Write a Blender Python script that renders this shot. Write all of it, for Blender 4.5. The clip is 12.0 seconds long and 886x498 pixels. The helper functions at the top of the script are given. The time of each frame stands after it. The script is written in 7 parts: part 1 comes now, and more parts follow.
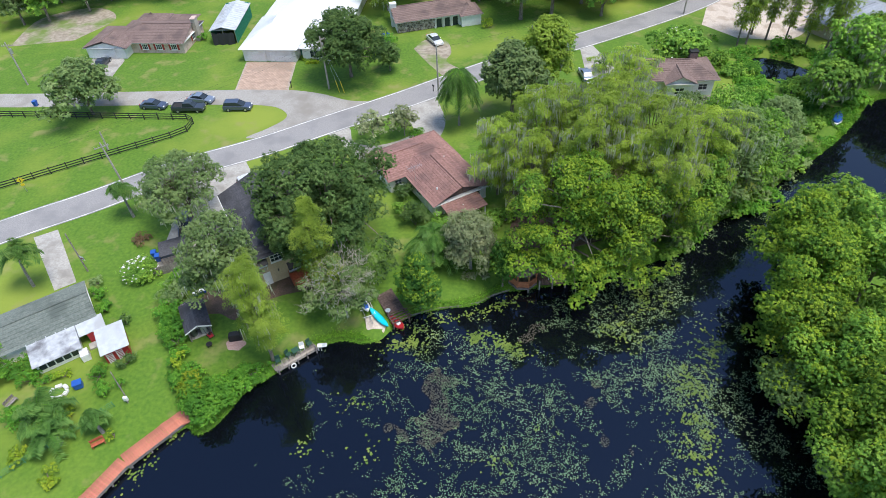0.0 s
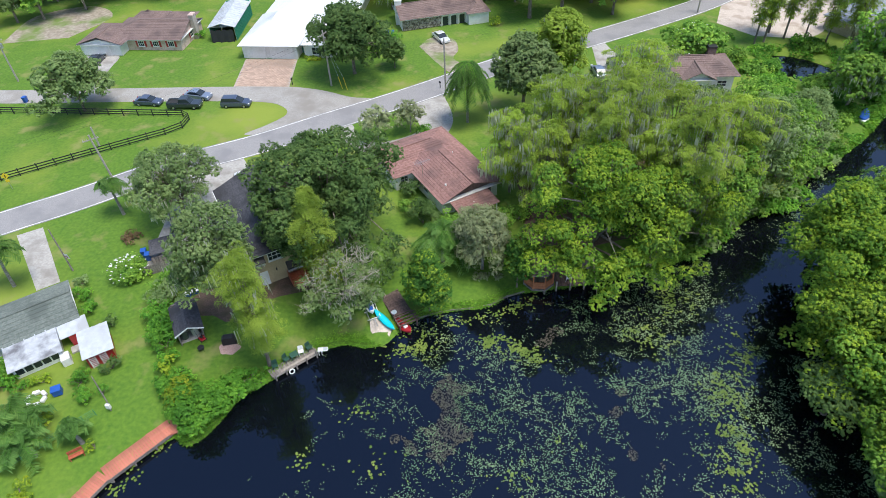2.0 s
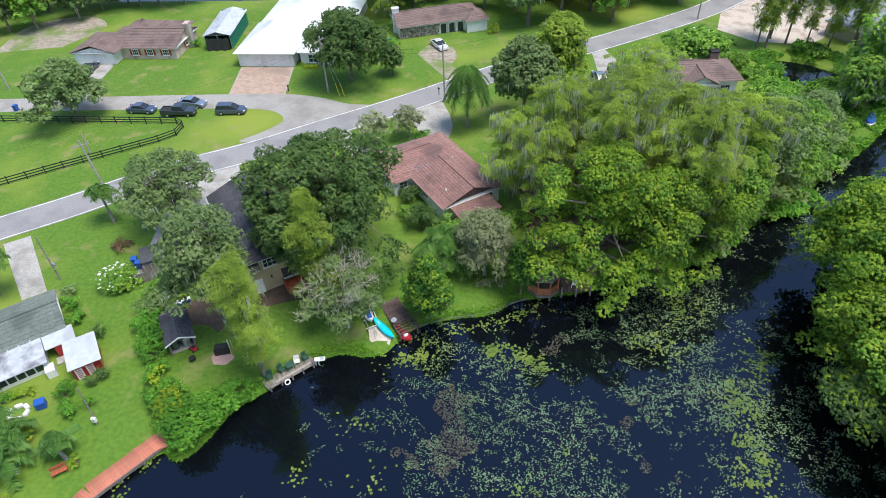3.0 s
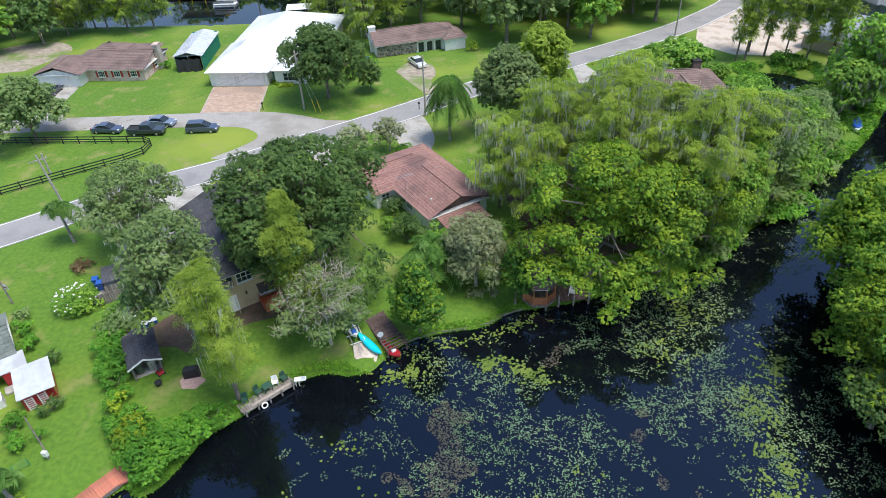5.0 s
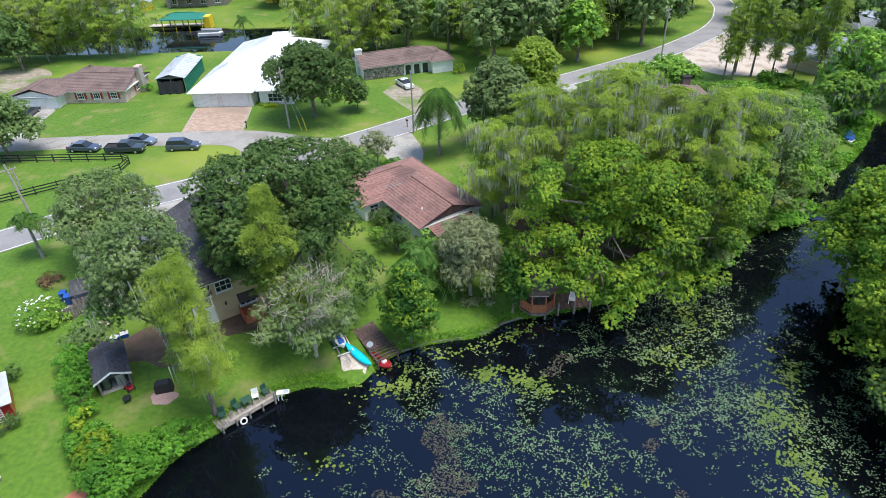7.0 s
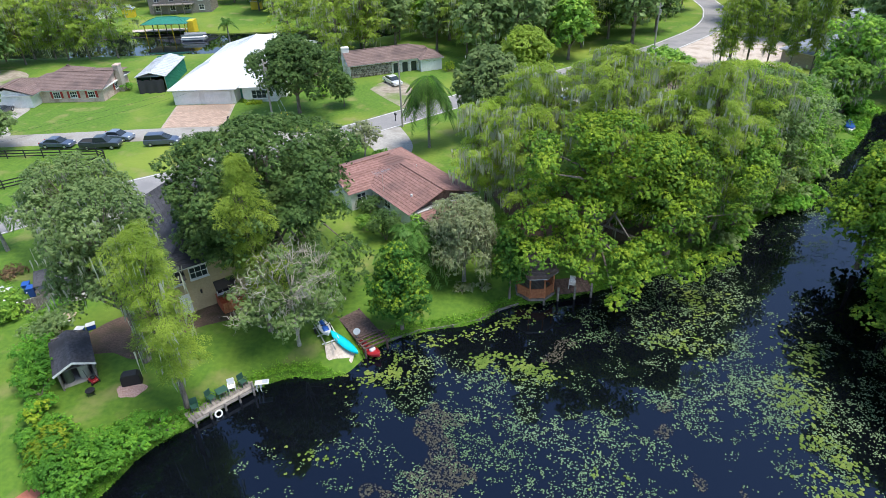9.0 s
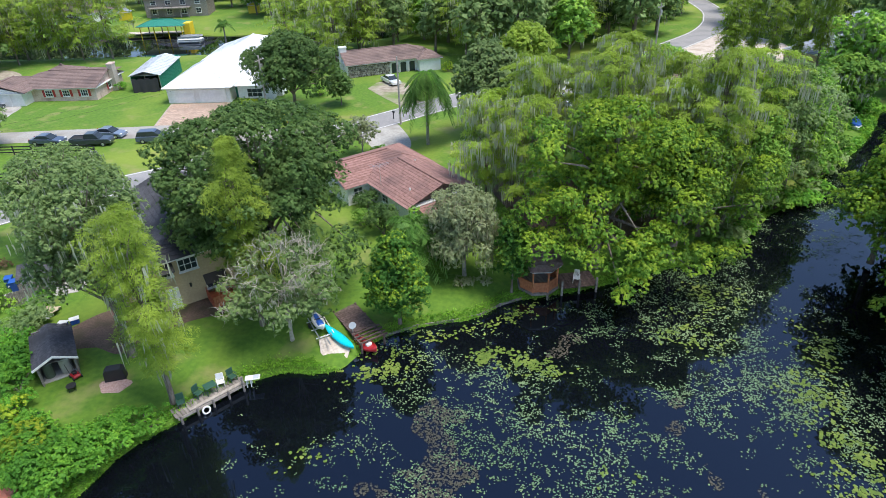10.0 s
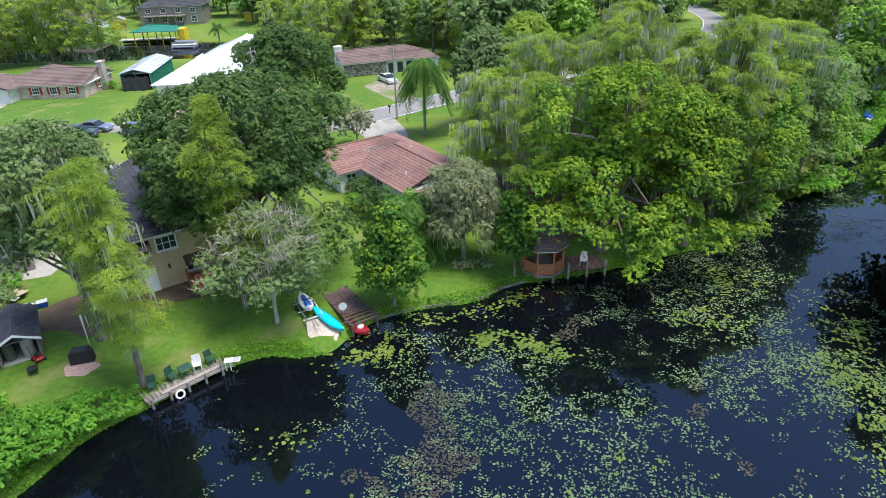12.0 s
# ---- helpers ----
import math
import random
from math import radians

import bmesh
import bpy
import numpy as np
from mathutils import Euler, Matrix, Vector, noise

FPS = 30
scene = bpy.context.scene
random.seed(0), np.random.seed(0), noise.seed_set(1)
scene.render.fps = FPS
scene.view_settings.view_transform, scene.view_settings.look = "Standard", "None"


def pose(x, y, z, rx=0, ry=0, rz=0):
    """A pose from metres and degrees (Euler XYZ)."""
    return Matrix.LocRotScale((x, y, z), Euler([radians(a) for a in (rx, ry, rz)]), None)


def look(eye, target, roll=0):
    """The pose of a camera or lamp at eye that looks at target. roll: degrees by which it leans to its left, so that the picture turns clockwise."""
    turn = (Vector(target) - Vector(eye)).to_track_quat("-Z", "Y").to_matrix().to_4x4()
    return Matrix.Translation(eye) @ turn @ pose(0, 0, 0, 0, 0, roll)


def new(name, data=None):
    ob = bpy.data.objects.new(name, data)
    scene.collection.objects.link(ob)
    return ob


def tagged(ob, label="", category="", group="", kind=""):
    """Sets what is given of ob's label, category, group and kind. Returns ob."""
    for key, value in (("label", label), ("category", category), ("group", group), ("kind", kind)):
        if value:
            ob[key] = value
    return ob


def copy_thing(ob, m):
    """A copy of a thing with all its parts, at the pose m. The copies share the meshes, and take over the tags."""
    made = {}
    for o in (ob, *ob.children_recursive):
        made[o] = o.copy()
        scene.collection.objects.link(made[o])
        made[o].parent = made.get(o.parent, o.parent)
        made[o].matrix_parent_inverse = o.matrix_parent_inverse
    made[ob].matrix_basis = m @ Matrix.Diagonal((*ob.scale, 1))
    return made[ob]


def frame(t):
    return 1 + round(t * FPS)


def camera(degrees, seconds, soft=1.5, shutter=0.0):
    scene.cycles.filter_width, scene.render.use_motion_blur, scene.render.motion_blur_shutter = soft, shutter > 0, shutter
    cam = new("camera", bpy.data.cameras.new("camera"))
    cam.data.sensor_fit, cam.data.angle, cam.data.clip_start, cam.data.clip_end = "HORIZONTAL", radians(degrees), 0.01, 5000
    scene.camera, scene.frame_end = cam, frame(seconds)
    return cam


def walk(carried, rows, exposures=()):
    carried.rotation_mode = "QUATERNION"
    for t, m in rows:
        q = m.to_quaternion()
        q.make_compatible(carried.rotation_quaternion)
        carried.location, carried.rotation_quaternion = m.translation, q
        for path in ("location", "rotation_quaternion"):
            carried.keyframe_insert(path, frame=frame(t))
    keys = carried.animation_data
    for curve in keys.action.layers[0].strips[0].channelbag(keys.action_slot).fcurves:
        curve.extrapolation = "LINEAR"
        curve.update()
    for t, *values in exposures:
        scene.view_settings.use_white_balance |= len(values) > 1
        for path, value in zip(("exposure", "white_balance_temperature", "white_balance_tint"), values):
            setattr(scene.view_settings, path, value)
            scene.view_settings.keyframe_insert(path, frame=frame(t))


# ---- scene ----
cam = camera(70.5, 12.0, soft=0.7)
PATH = [
    (0, (2.405, 0.591, 57.665), (2.22, 2.031, 56.291), -3.2),
    (0.5, (2.025, 1.285, 56.575), (1.838, 2.729, 55.203), -3.1),
    (1, (1.712, 1.882, 55.327), (1.523, 3.334, 53.964), -3.1),
    (1.5, (1.247, 2.422, 53.892), (1.059, 3.885, 52.541), -3.0),
    (2, (0.773, 2.909, 52.769), (0.588, 4.381, 51.429), -2.9),
    (2.5, (0.453, 3.469, 51.558), (0.268, 4.956, 50.233), -2.9),
    (3, (0.135, 3.885, 50.342), (-0.042, 5.391, 49.039), -2.9),
    (5, (-1.372, 5.314, 45.269), (-1.477, 6.899, 44.054), -2.5),
    (5.5, (-1.666, 5.391, 44.133), (-1.763, 7.0, 42.949), -2.3),
    (6, (-1.759, 5.53, 42.753), (-1.856, 7.166, 41.605), -2.3),
    (6.5, (-1.858, 5.633, 41.55), (-1.942, 7.287, 40.429), -2.3),
    (7, (-2.292, 5.864, 40.225), (-2.349, 7.53, 39.121), -2.0),
    (9, (-2.613, 7.131, 35.176), (-2.637, 8.833, 34.125), -2.0),
    (9.5, (-2.758, 7.541, 33.902), (-2.777, 9.252, 32.866), -1.9),
    (10, (-2.839, 8.07, 32.606), (-2.855, 9.791, 31.586), -1.8),
    (10.5, (-2.883, 8.443, 31.319), (-2.897, 10.173, 30.315), -1.8),
    (11, (-2.928, 8.791, 30.119), (-2.94, 10.529, 29.129), -1.9),
    (11.5, (-2.944, 9.123, 28.843), (-2.956, 10.871, 27.87), -1.8),
    (12, (-2.967, 9.444, 27.569), (-2.974, 11.201, 26.614), -1.7),
]
walk(cam, [(t, look(eye, target, roll)) for t, eye, target, roll in PATH], [(0, 0.56), (3, 0.58), (6, 0.64), (9.5, 0.71), (12, 0.76)])

# ---- light ----
SUN_EL, SUN_ROT = radians(70), radians(108)
world = bpy.data.worlds.new("world")
scene.world = world
world.use_nodes = True
wn = world.node_tree
sky = wn.nodes.new("ShaderNodeTexSky")
sky.sky_type = "NISHITA"
sky.sun_disc = False
sky.sun_elevation, sky.sun_rotation = SUN_EL, SUN_ROT
sky.air_density, sky.dust_density, sky.ozone_density = 1.0, 0.8, 1.8
wn.nodes["Background"].inputs["Strength"].default_value = 0.15
wn.links.new(sky.outputs["Color"], wn.nodes["Background"].inputs["Color"])
sun = new("sun", bpy.data.lights.new("sun", "SUN"))
sun.data.energy, sun.data.angle, sun.data.color = 2.7, radians(28), (1.0, 0.96, 0.9)
sun_way = Vector((math.sin(SUN_ROT) * math.cos(SUN_EL), math.cos(SUN_ROT) * math.cos(SUN_EL), math.sin(SUN_EL)))
sun.matrix_world = look(sun_way * 200, (0, 0, 0))


# ---- materials ----
def mat(name, a, b, scale=2.0, rough=0.8, bump=0.3, metal=0.0, c=None, big=0.15, detail=6.0, spread=0.15, per_object=0.0, stretch=(1, 1, 1)):
    """Two-scale mottled surface: a and b mixed by a fine noise, stained with c by a large one."""
    m = bpy.data.materials.new(name)
    m.use_nodes = True
    nt = m.node_tree
    n, l = nt.nodes, nt.links
    bs = n["Principled BSDF"]
    tc = n.new("ShaderNodeTexCoord")
    mp = n.new("ShaderNodeMapping")
    mp.inputs["Scale"].default_value = stretch
    l.new(tc.outputs["Object"], mp.inputs["Vector"])
    n1 = n.new("ShaderNodeTexNoise")
    n1.inputs["Scale"].default_value, n1.inputs["Detail"].default_value = scale, detail
    n2 = n.new("ShaderNodeTexNoise")
    n2.inputs["Scale"].default_value, n2.inputs["Detail"].default_value = big, 4.0
    for q in (n1, n2):
        l.new(mp.outputs["Vector"], q.inputs["Vector"])
    r1 = n.new("ShaderNodeMapRange")
    r1.inputs["From Min"].default_value, r1.inputs["From Max"].default_value = 0.5 - spread, 0.5 + spread
    l.new(n1.outputs["Fac"], r1.inputs["Value"])
    x1 = n.new("ShaderNodeMix")
    x1.data_type = "RGBA"
    x1.inputs["A"].default_value, x1.inputs["B"].default_value = (*a, 1), (*b, 1)
    l.new(r1.outputs["Result"], x1.inputs["Factor"])
    out = x1.outputs["Result"]
    if c:
        r2 = n.new("ShaderNodeMapRange")
        r2.inputs["From Min"].default_value, r2.inputs["From Max"].default_value = 0.48, 0.66
        l.new(n2.outputs["Fac"], r2.inputs["Value"])
        x2 = n.new("ShaderNodeMix")
        x2.data_type = "RGBA"
        x2.inputs["B"].default_value = (*c, 1)
        l.new(r2.outputs["Result"], x2.inputs["Factor"])
        l.new(out, x2.inputs["A"])
        out = x2.outputs["Result"]
    if per_object:
        oi = n.new("ShaderNodeObjectInfo")
        mr = n.new("ShaderNodeMapRange")
        mr.inputs["To Min"].default_value, mr.inputs["To Max"].default_value = 1 - per_object, 1 + per_object
        l.new(oi.outputs["Random"], mr.inputs["Value"])
        hs = n.new("ShaderNodeHueSaturation")
        l.new(mr.outputs["Result"], hs.inputs["Value"])
        l.new(out, hs.inputs["Color"])
        out = hs.outputs["Color"]
    l.new(out, bs.inputs["Base Color"])
    bs.inputs["Roughness"].default_value, bs.inputs["Metallic"].default_value = rough, metal
    if bump:
        bp = n.new("ShaderNodeBump")
        bp.inputs["Strength"].default_value, bp.inputs["Distance"].default_value = bump, 0.05
        l.new(n1.outputs["Fac"], bp.inputs["Height"])
        l.new(bp.outputs["Normal"], bs.inputs["Normal"])
    return m


LEAF = 1.5  # one tone for all foliage


def leaf_mat(name, dark, mid, light, thin=0.35, size=0.5):
    """Leaves: each leaf its own tone, and patches of older and younger growth."""
    dark, mid, light = (tuple(LEAF * v for v in c) for c in (dark, mid, light))
    m = bpy.data.materials.new(name)
    m.use_nodes = True
    nt = m.node_tree
    n, l = nt.nodes, nt.links
    bs = n["Principled BSDF"]
    geo = n.new("ShaderNodeNewGeometry")
    tc = n.new("ShaderNodeTexCoord")
    nz = n.new("ShaderNodeTexNoise")
    nz.inputs["Scale"].default_value, nz.inputs["Detail"].default_value = size, 3.0
    l.new(tc.outputs["Object"], nz.inputs["Vector"])
    add = n.new("ShaderNodeMath")
    add.operation = "MULTIPLY_ADD"
    add.inputs[1].default_value = 0.45
    l.new(geo.outputs["Random Per Island"], add.inputs[0])
    sub = n.new("ShaderNodeMapRange")
    sub.inputs["From Min"].default_value, sub.inputs["From Max"].default_value = 0.3, 0.7
    sub.inputs["To Min"].default_value, sub.inputs["To Max"].default_value = -0.1, 0.65
    l.new(nz.outputs["Fac"], sub.inputs["Value"])
    l.new(sub.outputs["Result"], add.inputs[2])
    cr = n.new("ShaderNodeValToRGB")
    e = cr.color_ramp.elements
    e[0].position, e[0].color = 0.0, (*dark, 1)
    e[1].position, e[1].color = 1.0, (*light, 1)
    k = e.new(0.5)
    k.color = (*mid, 1)
    l.new(add.outputs["Value"], cr.inputs["Fac"])
    oi = n.new("ShaderNodeObjectInfo")
    mr = n.new("ShaderNodeMapRange")
    mr.inputs["To Min"].default_value, mr.inputs["To Max"].default_value = 0.82, 1.15
    l.new(oi.outputs["Random"], mr.inputs["Value"])
    hs = n.new("ShaderNodeHueSaturation")
    l.new(mr.outputs["Result"], hs.inputs["Value"])
    l.new(cr.outputs["Color"], hs.inputs["Color"])
    l.new(hs.outputs["Color"], bs.inputs["Base Color"])
    bs.inputs["Roughness"].default_value = 0.6
    bs.inputs["Specular IOR Level"].default_value = 0.2
    tr = n.new("ShaderNodeBsdfTranslucent")
    l.new(hs.outputs["Color"], tr.inputs["Color"])
    mx = n.new("ShaderNodeMixShader")
    mx.inputs["Fac"].default_value = thin
    l.new(bs.outputs["BSDF"], mx.inputs[1])
    l.new(tr.outputs["BSDF"], mx.inputs[2])
    l.new(mx.outputs["Shader"], n["Material Output"].inputs["Surface"])
    return m


def plain(name, col, rough=0.5, metal=0.0, coat=0.0):
    m = mat(name, tuple(v * 0.93 for v in col), tuple(min(1, v * 1.05) for v in col), scale=3.0, rough=rough, bump=0.05, metal=metal)
    m.node_tree.nodes["Principled BSDF"].inputs["Coat Weight"].default_value = coat
    return m


M = {}
M["lawn"] = mat("lawn", (0.058, 0.145, 0.010), (0.128, 0.235, 0.018), scale=2.2, rough=0.9, bump=0.8, c=(0.23, 0.295, 0.036), big=0.04, detail=9, spread=0.27)
lawn = M["lawn"].node_tree
dry = lawn.nodes.new("ShaderNodeTexNoise")
dry.inputs["Scale"].default_value, dry.inputs["Detail"].default_value = 0.33, 7.0
lawn.links.new(lawn.nodes["Texture Coordinate"].outputs["Object"], dry.inputs["Vector"])
worn = lawn.nodes.new("ShaderNodeMapRange")
worn.inputs["From Min"].default_value, worn.inputs["From Max"].default_value, worn.inputs["To Max"].default_value = 0.56, 0.72, 0.7
lawn.links.new(dry.outputs["Fac"], worn.inputs["Value"])
wear = lawn.nodes.new("ShaderNodeMix")
wear.data_type = "RGBA"
wear.inputs["B"].default_value = (0.26, 0.25, 0.085, 1)
lawn.links.new(worn.outputs["Result"], wear.inputs["Factor"])
shader = lawn.nodes["Principled BSDF"]
lawn.links.new(shader.inputs["Base Color"].links[0].from_socket, wear.inputs["A"])
lawn.links.new(wear.outputs["Result"], shader.inputs["Base Color"])
M["asphalt"] = mat("asphalt", (0.26, 0.25, 0.25), (0.33, 0.32, 0.31), scale=6, rough=0.9, bump=0.2, c=(0.24, 0.235, 0.235), big=0.3)
M["lane"] = mat("lane", (0.30, 0.285, 0.26), (0.40, 0.38, 0.35), scale=4, rough=0.9, bump=0.3, c=(0.27, 0.25, 0.22), big=0.25)
M["paint"] = mat("road_paint", (0.7, 0.7, 0.68), (0.8, 0.8, 0.78), scale=3, rough=0.7, bump=0.05, c=(0.5, 0.5, 0.48), big=0.6)
M["concrete"] = mat("concrete", (0.36, 0.34, 0.31), (0.47, 0.45, 0.41), scale=3, rough=0.9, bump=0.2, c=(0.28, 0.26, 0.23), big=0.4)
M["sand"] = mat("sand", (0.48, 0.40, 0.33), (0.66, 0.58, 0.50), scale=5, rough=0.95, bump=0.6, c=(0.42, 0.34, 0.27), big=0.5)
M["dirt"] = mat("dirt", (0.26, 0.215, 0.16), (0.40, 0.35, 0.28), scale=1.2, rough=0.95, bump=0.3, c=(0.15, 0.22, 0.05), big=0.22)
M["mulch"] = mat("mulch", (0.10, 0.065, 0.045), (0.19, 0.125, 0.09), scale=8, rough=0.95, bump=0.6, c=(0.08, 0.07, 0.035), big=0.5)
M["bark"] = mat("bark", (0.12, 0.095, 0.07), (0.26, 0.225, 0.185), scale=5, rough=0.95, bump=0.8, stretch=(1, 1, 0.25))
M["grey_bark"] = mat("grey_bark", (0.19, 0.175, 0.155), (0.32, 0.305, 0.28), scale=5, rough=0.95, bump=0.5)
M["pale_bark"] = mat("pale_bark", (0.32, 0.285, 0.235), (0.48, 0.435, 0.365), scale=5, rough=0.95, bump=0.4)
M["wood_brown"] = mat("wood_brown", (0.085, 0.055, 0.047), (0.16, 0.11, 0.095), scale=5, rough=0.85, bump=0.3, per_object=0.2)
M["moss"] = leaf_mat("moss", (0.24, 0.25, 0.18), (0.36, 0.37, 0.28), (0.47, 0.475, 0.37), thin=0.4)
M["wood_grey"] = mat("wood_grey", (0.16, 0.135, 0.12), (0.30, 0.27, 0.24), scale=5, rough=0.9, bump=0.4, per_object=0.2, stretch=(1, 0.2, 1))
M["wood_red"] = mat("wood_red", (0.33, 0.075, 0.035), (0.46, 0.125, 0.06), scale=4, rough=0.75, bump=0.2, per_object=0.15)
M["wood_orange"] = mat("wood_orange", (0.36, 0.12, 0.05), (0.5, 0.2, 0.09), scale=4, rough=0.75, bump=0.2, per_object=0.15)
M["deck_red"] = mat("deck_red", (0.50, 0.16, 0.10), (0.62, 0.23, 0.15), scale=2, rough=0.8, bump=0.2, c=(0.40, 0.14, 0.09), big=0.5, per_object=0.1)
M["white"] = mat("white_paint", (0.72, 0.72, 0.70), (0.80, 0.80, 0.78), scale=3, rough=0.6, bump=0.05, c=(0.66, 0.65, 0.62), big=0.4)
M["white_roof"] = mat("white_roof", (0.78, 0.79, 0.80), (0.84, 0.85, 0.86), scale=2, rough=0.45, bump=0.05, c=(0.72, 0.74, 0.75), big=0.2)
M["black"] = plain("black_plastic", (0.02, 0.02, 0.022), 0.6)
M["rubber"] = plain("rubber", (0.025, 0.025, 0.025), 0.85)
M["steel"] = plain("steel", (0.55, 0.56, 0.58), 0.4, 0.8)
M["glass"] = plain("dark_glass", (0.03, 0.04, 0.05), 0.08)
M["blue"] = plain("blue_plastic", (0.02, 0.10, 0.42), 0.45)
M["green_metal"] = mat("green_metal", (0.02, 0.19, 0.13), (0.03, 0.24, 0.17), scale=2, rough=0.5, bump=0.05)
M["grey_metal"] = mat("grey_metal", (0.48, 0.51, 0.54), (0.58, 0.61, 0.64), scale=1.5, rough=0.45, bump=0.05, c=(0.42, 0.43, 0.44), big=0.4)
M["yellow"] = plain("yellow_paint", (0.75, 0.55, 0.03), 0.5)
M["red"] = plain("red_paint", (0.4, 0.02, 0.028), 0.35, coat=0.3)
M["cyan"] = plain("cyan_plastic", (0.0, 0.55, 0.66), 0.35)
M["shingle_brown"] = mat("shingle_brown", (0.17, 0.115, 0.10), (0.245, 0.175, 0.155), scale=4, rough=0.95, bump=0.3, c=(0.14, 0.10, 0.09), big=0.35, per_object=0.1)
M["shingle_red"] = mat("shingle_red", (0.24, 0.125, 0.105), (0.335, 0.19, 0.165), scale=3, rough=0.9, bump=0.3, c=(0.17, 0.10, 0.09), big=0.3, per_object=0.12)
M["shingle_black"] = mat("shingle_black", (0.045, 0.045, 0.052), (0.09, 0.09, 0.10), scale=5, rough=0.95, bump=0.3, c=(0.04, 0.04, 0.045), big=0.5, per_object=0.12)
M["shingle_green"] = mat("shingle_green", (0.13, 0.155, 0.135), (0.19, 0.215, 0.19), scale=4, rough=0.95, bump=0.3, c=(0.10, 0.12, 0.105), big=0.4, per_object=0.1)
M["shingle_grey"] = mat("shingle_grey", (0.28, 0.31, 0.36), (0.36, 0.39, 0.44), scale=4, rough=0.95, bump=0.2, c=(0.25, 0.27, 0.31), big=0.3, per_object=0.08)
M["stucco"] = mat("stucco_tan", (0.46, 0.36, 0.22), (0.54, 0.43, 0.27), scale=6, rough=0.95, bump=0.2, c=(0.41, 0.31, 0.185), big=0.4)
M["brick_pink"] = mat("brick_pink", (0.58, 0.42, 0.36), (0.72, 0.57, 0.51), scale=7, rough=0.9, bump=0.3, c=(0.42, 0.28, 0.23), big=0.6)
M["stone"] = mat("field_stone", (0.14, 0.12, 0.10), (0.42, 0.38, 0.32), scale=2.2, rough=0.9, bump=0.6, spread=0.08, detail=2, per_object=0.25)
M["paver"] = mat("paver", (0.40, 0.27, 0.20), (0.54, 0.40, 0.31), scale=3, rough=0.9, bump=0.2, c=(0.36, 0.27, 0.21), big=0.3, per_object=0.16)
M["mortar"] = mat("mortar", (0.38, 0.33, 0.28), (0.48, 0.42, 0.36), scale=5, rough=0.95, bump=0.2)
M["water_weed"] = mat("water_weed", (0.036, 0.034, 0.02), (0.066, 0.06, 0.036), scale=1.5, rough=0.6, bump=0.3)

# leaves
M["oak_dark"] = leaf_mat("oak_dark", (0.03, 0.066, 0.017), (0.07, 0.128, 0.033), (0.15, 0.22, 0.065))
M["oak_bright"] = leaf_mat("oak_bright", (0.03, 0.08, 0.01), (0.085, 0.175, 0.018), (0.26, 0.35, 0.03), size=0.7)
M["cypress"] = leaf_mat("cypress_leaf", (0.13, 0.205, 0.03), (0.22, 0.305, 0.045), (0.33, 0.415, 0.065), thin=0.5)
M["oak_grey"] = leaf_mat("oak_grey", (0.075, 0.13, 0.042), (0.14, 0.21, 0.07), (0.23, 0.30, 0.115))
M["willow"] = leaf_mat("willow_leaf", (0.13, 0.16, 0.07), (0.20, 0.235, 0.115), (0.28, 0.30, 0.165))
M["fresh"] = leaf_mat("fresh_leaf", (0.025, 0.085, 0.014), (0.055, 0.15, 0.022), (0.24, 0.34, 0.03))
M["bank"] = leaf_mat("bank_leaf", (0.045, 0.12, 0.016), (0.125, 0.25, 0.035), (0.30, 0.44, 0.06))
M["palm"] = leaf_mat("palm_leaf", (0.04, 0.10, 0.02), (0.08, 0.17, 0.035), (0.16, 0.26, 0.06))
M["shrub"] = leaf_mat("shrub_leaf", (0.035, 0.12, 0.014), (0.085, 0.225, 0.024), (0.19, 0.37, 0.035))
M["new_leaf"] = leaf_mat("new_leaf", (0.12, 0.21, 0.018), (0.21, 0.31, 0.026), (0.32, 0.39, 0.042), thin=0.45)
M["dry_twig"] = leaf_mat("dry_twig", (0.22, 0.21, 0.12), (0.32, 0.30, 0.185), (0.42, 0.39, 0.26), thin=0.4)
M["yellow_leaf"] = leaf_mat("yellow_leaf", (0.08, 0.17, 0.015), (0.18, 0.27, 0.02), (0.36, 0.38, 0.03))
M["pad"] = leaf_mat("lily_pad", (0.06, 0.105, 0.045), (0.105, 0.165, 0.075), (0.165, 0.225, 0.105), thin=0.05, size=0.15)
M["pad_bright"] = leaf_mat("lily_pad_bright", (0.045, 0.08, 0.014), (0.085, 0.13, 0.022), (0.15, 0.19, 0.04), thin=0.05)
M["grass_blade"] = leaf_mat("grass_blade", (0.06, 0.16, 0.014), (0.11, 0.24, 0.02), (0.20, 0.34, 0.035))

# water: a dark pool under a thin gloss
wm = bpy.data.materials.new("pond_water")
wm.use_nodes = True
wb = wm.node_tree.nodes["Principled BSDF"]
wb.inputs["Base Color"].default_value = (0.003, 0.004, 0.006, 1)
wb.inputs["Roughness"].default_value = 0.025
wb.inputs["IOR"].default_value = 1.7
wb.inputs["Specular Tint"].default_value = (0.36, 0.54, 0.85, 1)
wz = wm.node_tree.nodes.new("ShaderNodeTexNoise")
wz.inputs["Scale"].default_value, wz.inputs["Detail"].default_value = 0.9, 3.0
wp = wm.node_tree.nodes.new("ShaderNodeBump")
wp.inputs["Strength"].default_value, wp.inputs["Distance"].default_value = 0.03, 0.05
wg = wm.node_tree.nodes.new("ShaderNodeTexCoord")
wm.node_tree.links.new(wg.outputs["Object"], wz.inputs["Vector"])
wm.node_tree.links.new(wz.outputs["Fac"], wp.inputs["Height"])
wm.node_tree.links.new(wp.outputs["Normal"], wb.inputs["Normal"])
M["water"] = wm


